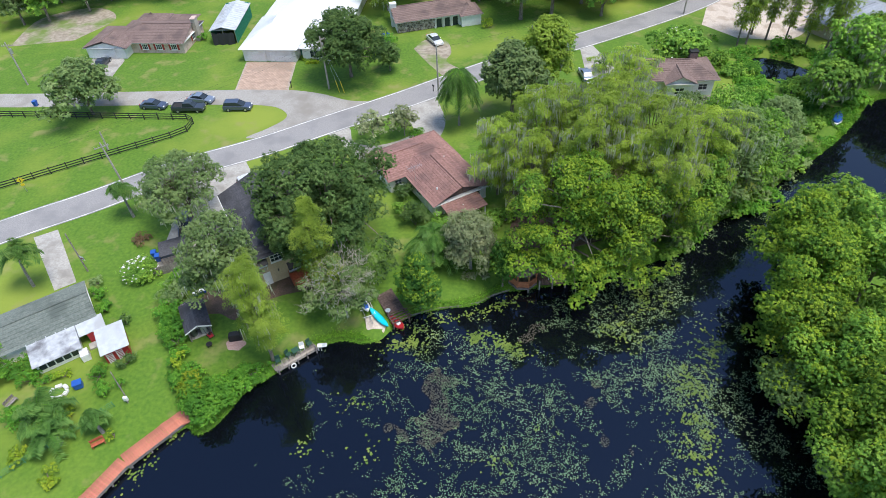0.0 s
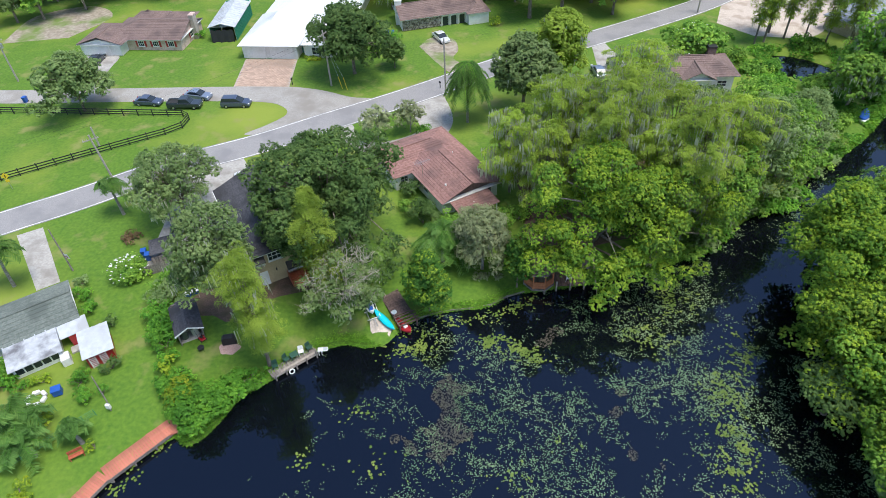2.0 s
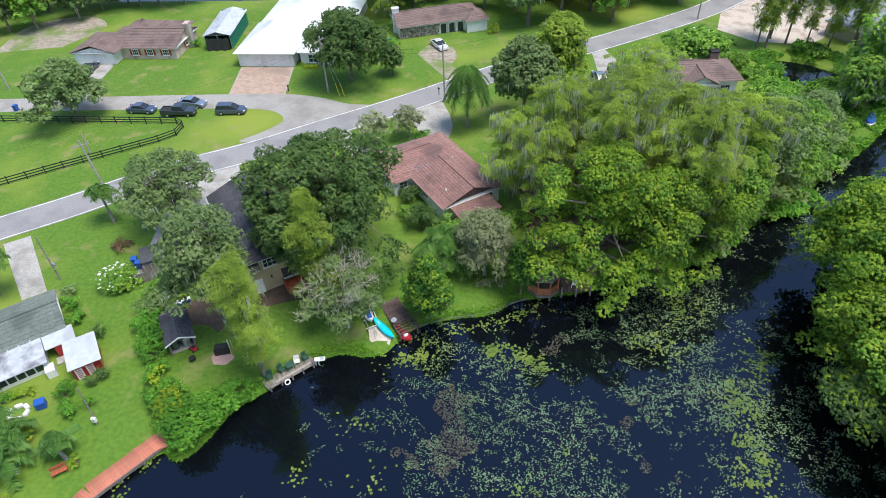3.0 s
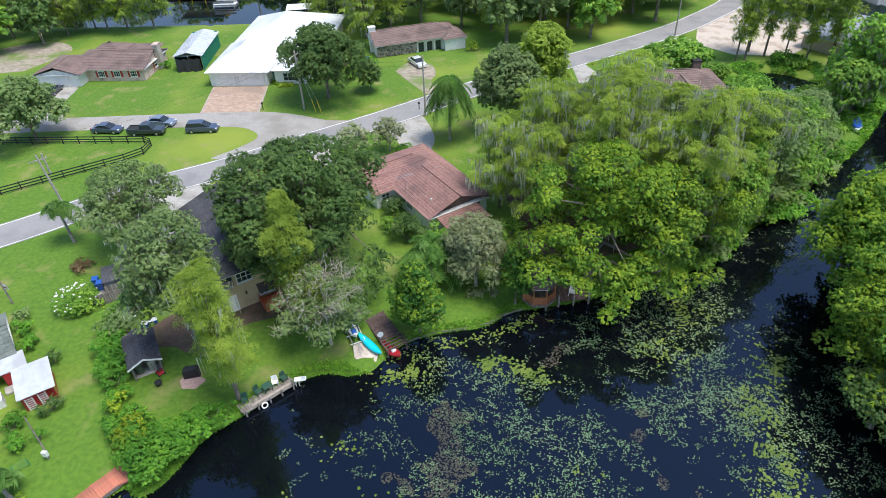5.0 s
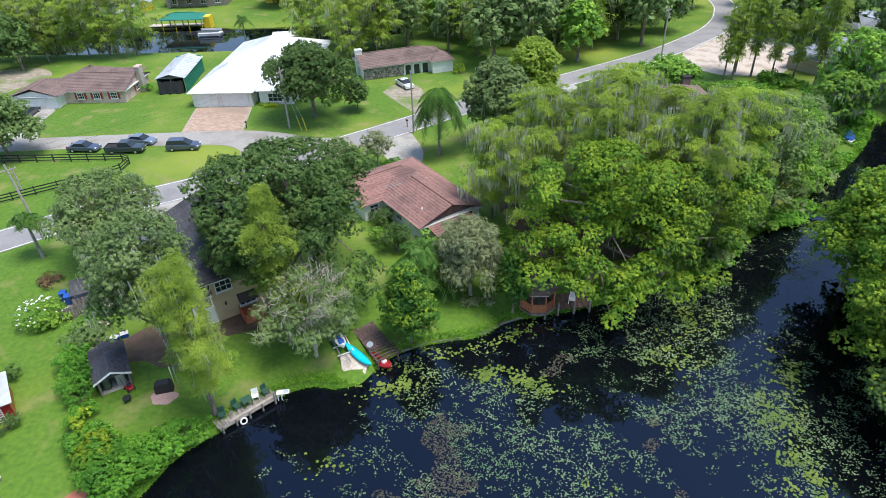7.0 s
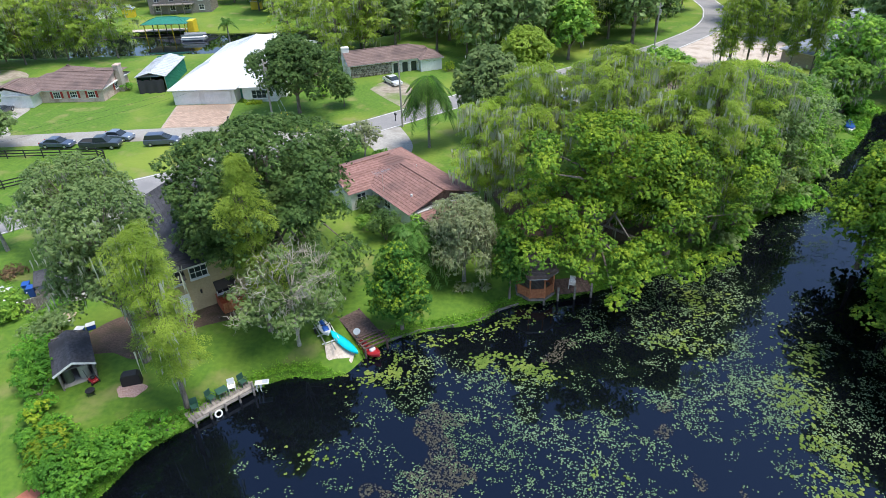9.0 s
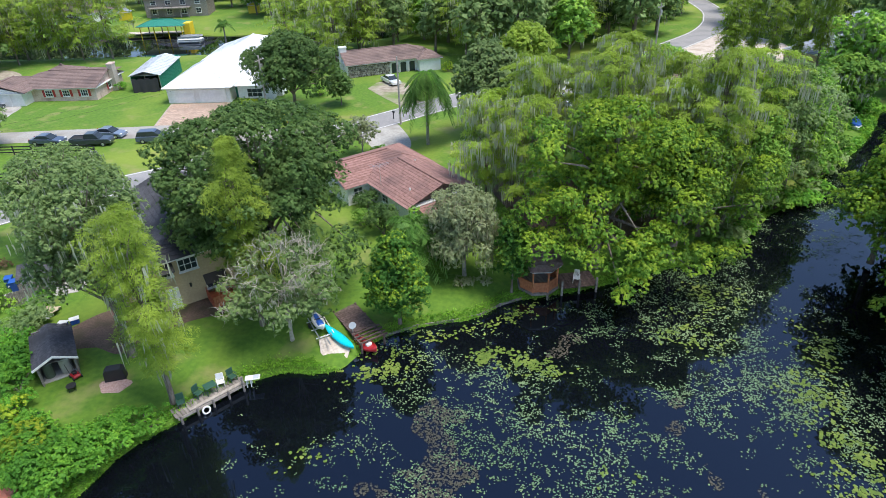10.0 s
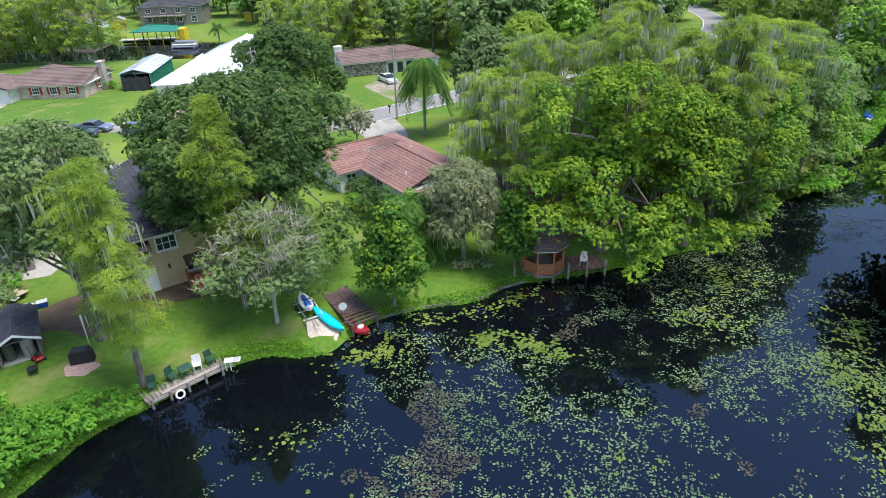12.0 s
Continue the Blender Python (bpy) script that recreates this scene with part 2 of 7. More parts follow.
# ---- tools ----
G = 1.0  # height of the level land above the water


def from_bm(name, bm, material, smooth=False):
    me = bpy.data.meshes.new(name)
    bm.normal_update()
    bm.to_mesh(me)
    bm.free()
    if material:
        me.materials.append(material)
    if smooth:
        me.polygons.foreach_set("use_smooth", [True] * len(me.polygons))
    return me


def part(name, bm, material, parent, label="", m=None, smooth=False):
    """One mesh object under a thing or a part; bm is a bmesh or a mesh that is shared."""
    me = bm if isinstance(bm, bpy.types.Mesh) else from_bm(name, bm, material, smooth)
    ob = new(name, me)
    ob.parent = parent
    if m is not None:
        ob.matrix_basis = m
    return tagged(ob, label)


def thing(name, m, label, category, group="", kind=""):
    e = new(name)
    e.empty_display_size = 0.3
    e.matrix_basis = m
    return tagged(e, label, category, group, kind)


def box(c, s, bm=None, bevel=0.0, turn=None):
    """A box of centre c and sizes s."""
    bm = bm or bmesh.new()
    made = bmesh.ops.create_cube(bm, size=1.0)["verts"]
    bmesh.ops.scale(bm, vec=s, verts=made)
    if bevel:
        edges = list({e for v in made for e in v.link_edges})
        made = [g for g in bmesh.ops.bevel(bm, geom=edges, offset=bevel, segments=1, affect="EDGES", profile=0.5)["verts"]]
    if turn is not None:
        bmesh.ops.transform(bm, matrix=turn, verts=made)
    bmesh.ops.translate(bm, vec=c, verts=made)
    return bm


def prism(poly, z0, z1, bm=None):
    """A level slab with the outline poly, from z0 to z1."""
    bm = bm or bmesh.new()
    low = [bm.verts.new((x, y, z0)) for x, y in poly]
    top = [bm.verts.new((x, y, z1)) for x, y in poly]
    n = len(poly)
    bm.faces.new(top)
    bm.faces.new(low[::-1])
    for i in range(n):
        bm.faces.new((low[i], low[(i + 1) % n], top[(i + 1) % n], top[i]))
    return bm


def slab(points, thick, bm=None):
    """A sheet through 3D points, given its thickness downwards."""
    bm = bm or bmesh.new()
    top = [bm.verts.new(p) for p in points]
    low = [bm.verts.new((p[0], p[1], p[2] - thick)) for p in points]
    n = len(points)
    bm.faces.new(top)
    bm.faces.new(low[::-1])
    for i in range(n):
        bm.faces.new((low[i], low[(i + 1) % n], top[(i + 1) % n], top[i]))
    bmesh.ops.recalc_face_normals(bm, faces=bm.faces)
    return bm


def tube(points, radii, sides=7, bm=None):
    """A tapered tube along points."""
    bm = bm or bmesh.new()
    rings = []
    pts = [Vector(p) for p in points]
    for i, p in enumerate(pts):
        d = (pts[min(i + 1, len(pts) - 1)] - pts[max(i - 1, 0)]).normalized()
        u = d.cross(Vector((0.31, 0.95, 0.05))).normalized()
        v = d.cross(u)
        rings.append([bm.verts.new(p + radii[i] * (math.cos(a) * u + math.sin(a) * v)) for a in (2 * math.pi * k / sides for k in range(sides))])
    for r, s in zip(rings, rings[1:]):
        for k in range(sides):
            bm.faces.new((r[k], r[(k + 1) % sides], s[(k + 1) % sides], s[k]))
    bm.faces.new(rings[0][::-1])
    bm.faces.new(rings[-1])
    bmesh.ops.recalc_face_normals(bm, faces=bm.faces)
    return bm


def raw_mesh(name, verts, faces, material):
    """A mesh from arrays of vertices and of equal faces."""
    me = bpy.data.meshes.new(name)
    k = faces.shape[1]
    me.vertices.add(len(verts))
    me.vertices.foreach_set("co", verts.astype(np.float32).ravel())
    me.loops.add(faces.size)
    me.loops.foreach_set("vertex_index", faces.astype(np.int32).ravel())
    me.polygons.add(len(faces))
    me.polygons.foreach_set("loop_start", np.arange(0, faces.size, k, dtype=np.int32))
    me.materials.append(material)
    me.update(calc_edges=True)
    return me


def unit(v):
    return v / np.maximum(np.linalg.norm(v, axis=1, keepdims=True), 1e-9)


def leaves(name, p, nrm, size, material, rng, wide=0.5, along=None):
    """One mesh of folded pointed leaves at the places p, facing nrm."""
    n = len(p)
    t = rng.normal(size=(n, 3)) if along is None else along + 0.35 * rng.normal(size=(n, 3))
    nrm = unit(nrm)
    t = unit(t - nrm * (t * nrm).sum(1, keepdims=True))
    b = np.cross(nrm, t)
    s = (size * rng.uniform(0.65, 1.25, n))[:, None]
    v = np.stack([p - t * s, p + b * s * wide - nrm * s * 0.18, p + t * s * 1.1, p - b * s * wide - nrm * s * 0.18], 1)
    return raw_mesh(name, v.reshape(-1, 3), np.arange(4 * n).reshape(-1, 4), material)


def shell(clumps, density, rng, under=0.35, flat=0.75, depth=0.4, spread=0.2, tuft=7):
    """Places and facings of leaves in small tufts over round clumps (x, y, z, radius)."""
    ps, ns = [], []
    for cx, cy, cz, r in clumps:
        m = max(3, int(density * r * r / tuft))
        d = unit(rng.normal(size=(m, 3)))
        low = (d[:, 2] < -0.15) & (rng.random(m) > under)
        d[low, 2] *= -1
        k = (1 - depth * rng.random(m) ** 1.6) * (1 + 0.12 * rng.normal(size=m))
        c = np.array([cx, cy, cz]) + d * (k * r)[:, None] * np.array([1, 1, flat])
        d, c = np.repeat(d, tuft, 0), np.repeat(c, tuft, 0)
        q = unit(d + np.array([0, 0, 0.4]) + 0.9 * rng.normal(size=d.shape))
        ps.append(c + q * spread * rng.uniform(0.3, 1.1, (len(d), 1)))
        ns.append(0.5 * d + 0.8 * q + np.array([0, 0, 0.6]))
    return np.concatenate(ps), np.concatenate(ns)


def sheet(name, poly, z, material, label, category, thick=0.04):
    """A flat piece of the setting on the land."""
    ob = new(name, from_bm(name, prism(poly, z - thick, z), material))
    return tagged(ob, label, category, kind="structure")


def ribbon(pts, half, z, bm=None, off=0.0):
    """A flat strip of that half width along a line, moved sideways by off."""
    bm = bm or bmesh.new()
    rows = []
    for i, p in enumerate(pts):
        a, b = Vector(pts[max(i - 1, 0)]), Vector(pts[min(i + 1, len(pts) - 1)])
        d = (b - a).normalized()
        s = Vector((-d.y, d.x))
        q = Vector(p) + s * off
        rows.append((bm.verts.new((*(q + s * half), z)), bm.verts.new((*(q - s * half), z))))
    for (a, b), (c, d) in zip(rows, rows[1:]):
        bm.faces.new((a, b, d, c))
    bmesh.ops.recalc_face_normals(bm, faces=bm.faces)
    for f in bm.faces:
        if f.normal.z < 0:
            f.normal_flip()
    return bm


def smooth_line(pts, n=8):
    """Catmull-Rom through points."""
    out = []
    q = [Vector(p) for p in pts]
    q = [2 * q[0] - q[1]] + q + [2 * q[-1] - q[-2]]
    for a, b, c, d in zip(q, q[1:], q[2:], q[3:]):
        for k in range(n):
            t = k / n
            out.append(0.5 * (2 * b + (c - a) * t + (2 * a - 5 * b + 4 * c - d) * t * t + (3 * b - a - 3 * c + d) * t ** 3))
    return [tuple(v) for v in out] + [tuple(q[-2])]


# ---- land and water ----
POND = smooth_line([(-60, 6), (-46, 14), (-37.2, 23.6), (-33.4, 28.9), (-30.0, 32.7), (-28.4, 31.9), (-26.6, 33.6), (-25.0, 37.4), (-22.2, 40.2), (-18.4, 43.8), (-15.8, 45.0), (-13.4, 44.8),
    (-11.4, 45.4), (-9.4, 48.2), (-7.4, 49.6), (-4.4, 50.6), (-0.6, 51.4), (2.0, 53.4), (5.2, 54.2), (10.0, 55.4), (16.0, 57.6), (22.0, 60.0), (27.5, 64.5), (33.0, 69.2), (37.5, 71.5),
    (42.3, 77.4), (48.9, 83.5), (54.0, 88.5), (59.0, 94.5), (64.5, 101.0), (73.0, 101.0), (90.0, 96.0), (92.0, 80.0), (74.0, 80.0),
    (60.0, 76.0), (49.0, 69.0), (42.0, 62.0), (39.0, 55.5), (36.0, 48.0), (34.8, 40.0), (34.0, 32.0), (33.0, 22.0), (31.0, 8.0), (34.0, -30.0), (30, -60), (-60, -60)], 5)
CANAL = smooth_line([(-190, 150), (-120, 150), (-84, 149.5), (-58, 149), (-44, 151.5), (-30, 155), (-16, 161), (-14, 170), (-30, 172), (-46, 171), (-58, 170.5), (-66, 172.5), (-90, 174.5), (-130, 176), (-190, 178)], 5)

INLET = smooth_line([(46.0, 110.5), (48.5, 116.0), (53.5, 115.0), (58.0, 110.5), (60.5, 106.5), (57.0, 104.4), (51.0, 106.0)], 5)


def depth_in(poly, x, y):
    """Distance to the outline, positive inside."""
    p = np.array(poly)
    q = np.roll(p, -1, 0)
    best = np.full(x.shape, 1e9)
    inside = np.zeros(x.shape, bool)
    for (ax, ay), (bx, by) in zip(p, q):
        dx, dy = bx - ax, by - ay
        t = np.clip(((x - ax) * dx + (y - ay) * dy) / (dx * dx + dy * dy + 1e-12), 0, 1)
        best = np.minimum(best, np.hypot(x - ax - t * dx, y - ay - t * dy))
        cross = (ay > y) != (by > y)
        inside ^= cross & (x < dx * (y - ay) / (dy if dy else 1e-12) + ax)
    return np.where(inside, best, -best)


def water_depth(x, y):
    return np.maximum(np.maximum(depth_in(POND, x, y), depth_in(CANAL, x, y)), depth_in(INLET, x, y))


def land_z(d):
    """Height of the land from the distance into the water."""
    shore = np.clip(-d / 5.0, 0, 1)
    z = 0.42 + (G - 0.42) * (shore * shore * (3 - 2 * shore))
    return np.where(d > -0.12, np.clip(0.25 - 1.1 * (d + 0.12), -1.2, 0.25), z)


def span(a, b, step, outer):
    mid = np.arange(a, b + step / 2, step)
    far = [outer * k for k in (0.02, 0.06, 0.15, 0.35, 1.0)]
    return np.concatenate([[a - f for f in far[::-1]], mid, [b + f for f in far]])


gx, gy = span(-125, 110, 0.8, 2200), span(16, 215, 0.8, 2200)
xx, yy = np.meshgrid(gx, gy)
gz = land_z(water_depth(xx, yy))
nx, ny = len(gx), len(gy)
idx = np.arange(nx * ny).reshape(ny, nx)
quads = np.stack([idx[:-1, :-1], idx[:-1, 1:], idx[1:, 1:], idx[1:, :-1]], -1).reshape(-1, 4)
ground = new("ground", raw_mesh("ground", np.stack([xx, yy, gz], -1).reshape(-1, 3), quads, M["lawn"]))
ground.data.polygons.foreach_set("use_smooth", [True] * len(ground.data.polygons))
tagged(ground, "bright green mown lawn with worn yellowish patches", "ground", kind="structure")


def water_sheet(name, poly, label):
    xs, ys = [p[0] for p in poly], [p[1] for p in poly]
    a, b, c, d = min(xs) - 1, max(xs) + 1, min(ys) - 1, max(ys) + 1
    bm = bmesh.new()
    bm.faces.new([bm.verts.new(p) for p in ((a, c, 0), (b, c, 0), (b, d, 0), (a, d, 0))])
    tagged(new(name, from_bm(name, bm, M["water"])), label, "water", kind="structure")


water_sheet("water_pond", POND, "dark still pond water reflecting trees and sky")
water_sheet("water_inlet", INLET, "small dark inlet choked with green plants")
water_sheet("water_canal", CANAL, "dark canal water behind the houses")

# ---- roads and drives ----
ROAD = smooth_line([(-150, -14), (-110, 22), (-84, 47), (-68.2, 60.4), (-58.4, 67.6), (-48.2, 75.8), (-37.1, 82.5), (-28.1, 89.0), (-15.2, 98.2), (1.5, 111.2), (20.8, 123.8), (38.5, 136.3), (48, 145), (57, 155), (64, 168), (68, 185), (70, 230)], 8)
road = tagged(new("road", from_bm("road", ribbon(ROAD, 3.0, G + 0.03), M["asphalt"])), "grey two-lane asphalt road with white edge lines", "road", kind="structure")
for side in (2.72, -2.72):
    part("edge_line", ribbon(ROAD, 0.09, G + 0.036, off=side), M["paint"], road, "worn white edge line")
sheet("road_side_street", smooth_line([(-150, 93.2), (-92, 93.6), (-70, 94.6), (-50, 95.4), (-40, 95.3), (-36.2, 93.6), (-35.2, 91.2), (-37.4, 88.0), (-40.2, 85.0), (-34, 86.5), (-26, 92.5), (-21, 96.6), (-25.6, 97.4), (-31, 99.6), (-37.4, 100.8), (-48, 100.6), (-70, 99.5), (-92, 98.4), (-150, 97.4)], 5),
      G + 0.022, M["lane"], "pale worn gravelly side street", "road")
sheet("pavement_garage", [(-48.8, 111.6), (-38.7, 111.6), (-37.3, 100.7), (-47.4, 100.6)], G + 0.026, M["mortar"], "joint bed of the brick paver drive", "driveway")
sheet("pavement_brown_house", smooth_line([(-81.5, 112.6), (-75.0, 112.9), (-74.0, 108), (-73.2, 103.5), (-70.6, 99.4), (-75.6, 99.2), (-78.2, 104.0), (-80, 108)], 4), G + 0.018, M["concrete"], "curved pale concrete drive", "driveway")
sheet("pavement_strip_drive", [(-62.6, 59.6), (-60.0, 61.4), (-51.9, 51.6), (-54.0, 50.0)], G + 0.018, M["concrete"], "straight pale concrete drive", "driveway")
sheet("pavement_red_house", smooth_line([(-26.6, 86.6), (-23.6, 88.6), (-21.9, 84.4), (-17.6, 83.6), (-12.6, 87.2), (-14.6, 92.6), (-15.6, 95.2), (-10.6, 98.4), (-9.2, 96.6), (-7.6, 91.0), (-8.0, 86.8), (-9.6, 83.6), (-18.2, 78.8), (-22.0, 81.8)], 4), G + 0.018, M["concrete"], "looping stained concrete drive", "driveway")
sheet("pavement_stone_house", smooth_line([(-16.2, 117.4), (-14.4, 121.2), (-10.2, 121.2), (-8.6, 116.2), (-9.2, 112.2), (-6.2, 108.6), (-9.0, 106.4), (-12.6, 111.2)], 4), G + 0.018, M["dirt"], "small brownish gravel parking patch", "driveway")
sheet("pavement_two_storey", [(-45.5, 73.6), (-38.2, 78.6), (-33.0, 71.0), (-35.6, 64.5), (-36.6, 55.5), (-42.4, 53.6), (-43.6, 62)], G + 0.018, M["concrete"], "shaded grey concrete parking pad", "driveway")
sheet("pavement_right_house", [(16.4, 118.2), (18.8, 119.6), (24.0, 104.2), (20.4, 99.2), (17.0, 101.6)], G + 0.018, M["concrete"], "grey drive beside the hedge", "driveway")
sheet("ground_sand_lot", smooth_line([(41.5, 128.5), (46.0, 141.0), (54, 150.5), (63, 150), (68.0, 141.0), (63.5, 130.0), (57, 122.0), (47, 122.5)], 5), G + 0.015, M["sand"], "bare pale sand building lot", "ground")
sheet("ground_mulch_two_storey", smooth_line([(-36.2, 47.0), (-33.0, 52.0), (-28.2, 53.6), (-21.2, 54.6), (-20.4, 52.4), (-25.4, 50.2), (-28.4, 46.6), (-31.2, 47.4)], 5), G + 0.012, M["mulch"], "brown leaf litter and mulch", "ground")
sheet("ground_dirt_woods", smooth_line([(2, 58), (4, 68), (3, 76), (14, 80), (28, 80), (33, 73), (28, 68), (22, 65), (14, 62), (8, 59.5)], 5), G + 0.010, M["mulch"], "dark leaf litter under the cypress grove", "ground")
sheet("ground_dirt_top", smooth_line([(-103, 118), (-104, 132), (-94, 138), (-86, 132), (-90, 121)], 5), G + 0.012, M["dirt"], "bare worn dirt yard", "ground")


# ---- trees ----
def limbs(base, top, ends, r, rng, lean=(0, 0)):
    """Trunk with tapered limbs that rise to the ends."""
    bm = bmesh.new()
    b, t = Vector(base), Vector(top)
    mid = b.lerp(t, 0.45) + Vector((lean[0], lean[1], 0))
    pts = [b - Vector((0, 0, 0.3)), b + Vector((0, 0, 0.5)), b.lerp(mid, 0.6), mid, mid.lerp(t, 0.5), t]
    tube(pts, [r * 1.35, r, r * 0.85, r * 0.7, r * 0.45, r * 0.15], 8, bm)
    for e in ends:
        e = Vector(e)
        k = rng.uniform(0.25, 0.8)
        s = mid.lerp(t, (k - 0.45) / 0.55) if k > 0.45 else b.lerp(mid, k / 0.45)
        m = s.lerp(e, 0.5) + Vector((rng.normal() * 0.3, rng.normal() * 0.3, 0.12 * (e - s).length))
        tube([s, m, e], [r * 0.38, r * 0.24, r * 0.06], 5, bm)
    return bm


def hang(name, clumps, per, long, rng, material, width=0.09):
    """Curtains of hanging moss under the clumps."""
    v = []
    for cx, cy, cz, r in clumps:
        n = int(per * r)
        for _ in range(n):
            a = rng.uniform(0, 6.283)
            q = r * math.sqrt(rng.uniform(0.1, 1.0))
            x, y = cx + q * math.cos(a), cy + q * math.sin(a)
            z = cz + r * rng.uniform(-0.45, 0.15)
            ln = long * rng.uniform(0.35, 1.2)
            for _ in range(4):
                ox, oy, w = rng.normal() * 0.28, rng.normal() * 0.28, width * rng.uniform(0.6, 1.6)
                b = rng.uniform(0, 3.14)
                dx, dy = w * math.cos(b), w * math.sin(b)
                dl = ln * rng.uniform(0.3, 1.15)
                v += [(x + ox - dx, y + oy - dy, z), (x + ox + dx, y + oy + dy, z), (x + ox + dx * 0.9 + rng.normal() * 0.05, y + oy + dy * 0.9, z - dl * 0.55), (x + ox + rng.normal() * 0.08, y + oy, z - dl)]
    v = np.array(v)
    return raw_mesh(name, v, np.arange(len(v)).reshape(-1, 4), material)


def crown_clumps(h, rad, low, rng, n, clump, lop=0.22, top_flat=1.0, inner=0.25, skirt=0.0):
    """Uneven clumps over a domed crown between the heights low and h."""
    cz, rz = (h + low) / 2, (h - low) / 2
    ph = rng.uniform(0, 6.28, 3)
    out = []
    for i in range(n):
        u = 1 - (i + 0.5) / n * 1.62
        a = i * 2.39996 + rng.normal() * 0.25
        s = math.sqrt(max(0.0, 1 - u * u))
        s = max(s, skirt) if u < 0 else s
        k = 1 + lop * (math.sin(2 * a + ph[0]) * 0.6 + math.sin(3 * a + ph[1]) * 0.5 + 0.5 * math.sin(5 * u + ph[2]))
        k *= rng.uniform(0.74, 1.0)
        r = clump * rng.uniform(0.7, 1.3)
        q = max(0.2, rad * k - r * 0.6)
        out.append((q * s * math.cos(a), q * s * math.sin(a), cz + (rz - r * 0.6) * u * (0.85 + 0.15 * k) * top_flat, r))
    for _ in range(int(n * inner)):
        a, q = rng.uniform(0, 6.28), rad * 0.5 * math.sqrt(rng.random())
        out.append((q * math.cos(a), q * math.sin(a), cz + rz * rng.uniform(-0.3, 0.35), clump * 1.2))
    return out


def broadleaf(name, x, y, h, rad, leaf, label, seed, low=2.5, n=46, clump=1.7, density=230, size=0.26, moss=0.0, bark="bark", z=G, lop=0.22, group="", trunk=None, wide=0.5, inner=0.25, extra=(), skirt=0.0, young=0.0, cone=0.0, depth=0.28, under=0.35, flat=0.75):
    rng = np.random.default_rng(seed)
    cl = crown_clumps(h, rad, low, rng, n, clump, lop, inner=inner, skirt=skirt) + list(extra)
    if cone:
        cl = [(a * k, b * k, c, r * (0.55 + 0.45 * k)) for a, b, c, r in cl for k in [1 - cone * max(0.0, (c - low) / (h - low))]]
    t = thing(name, pose(x, y, z), label, "tree", group)
    p, nr = shell(cl, density, rng, spread=1.4 * size, depth=depth, under=under, flat=flat)
    part("crown", leaves("crown", p, nr, size, M[leaf], rng, wide), None, t)
    if young:
        # young leaves on clump tops only; their pale colour also paints the tops as lit
        tips = [(a, b, c + 0.42 * r, r * 0.74) for a, b, c, r in cl if rng.random() < 0.8]
        p, nr = shell(tips, density * young, rng, under=0.0, flat=0.55, depth=0.25, spread=1.5 * size)
        part("new_growth", leaves("new_growth", p, nr, size * 0.95, M["new_leaf"], rng, wide), None, t, "yellow-green young leaves that also paint the clump tops as if lit")["kind"] = "stuff"
    ends = [c[:3] for c in cl[::3]]
    part("trunk", limbs((0, 0, 0), (cl[0][0] * 0.4, cl[0][1] * 0.4, h * 0.7), ends, trunk or 0.02 * h + 0.06, rng), M[bark], t)
    if moss:
        part("hanging_moss", hang("hanging_moss", cl[2::2], 9 * moss, 1.4, rng, M["moss"], 0.05), None, t, "grey hanging moss")["kind"] = "stuff"
    return t


def needles(name, p, along, up, size, material, rng, wide=0.13):
    """One mesh of slim pointed sprays, three corners each."""
    along = unit(along)
    side = unit(np.cross(up, along))
    s = (size * rng.uniform(0.6, 1.3, len(p)))[:, None]
    v = np.stack([p - side * s * wide, p + side * s * wide, p + along * s], 1)
    return raw_mesh(name, v.reshape(-1, 3), np.arange(3 * len(p)).reshape(-1, 3), material)


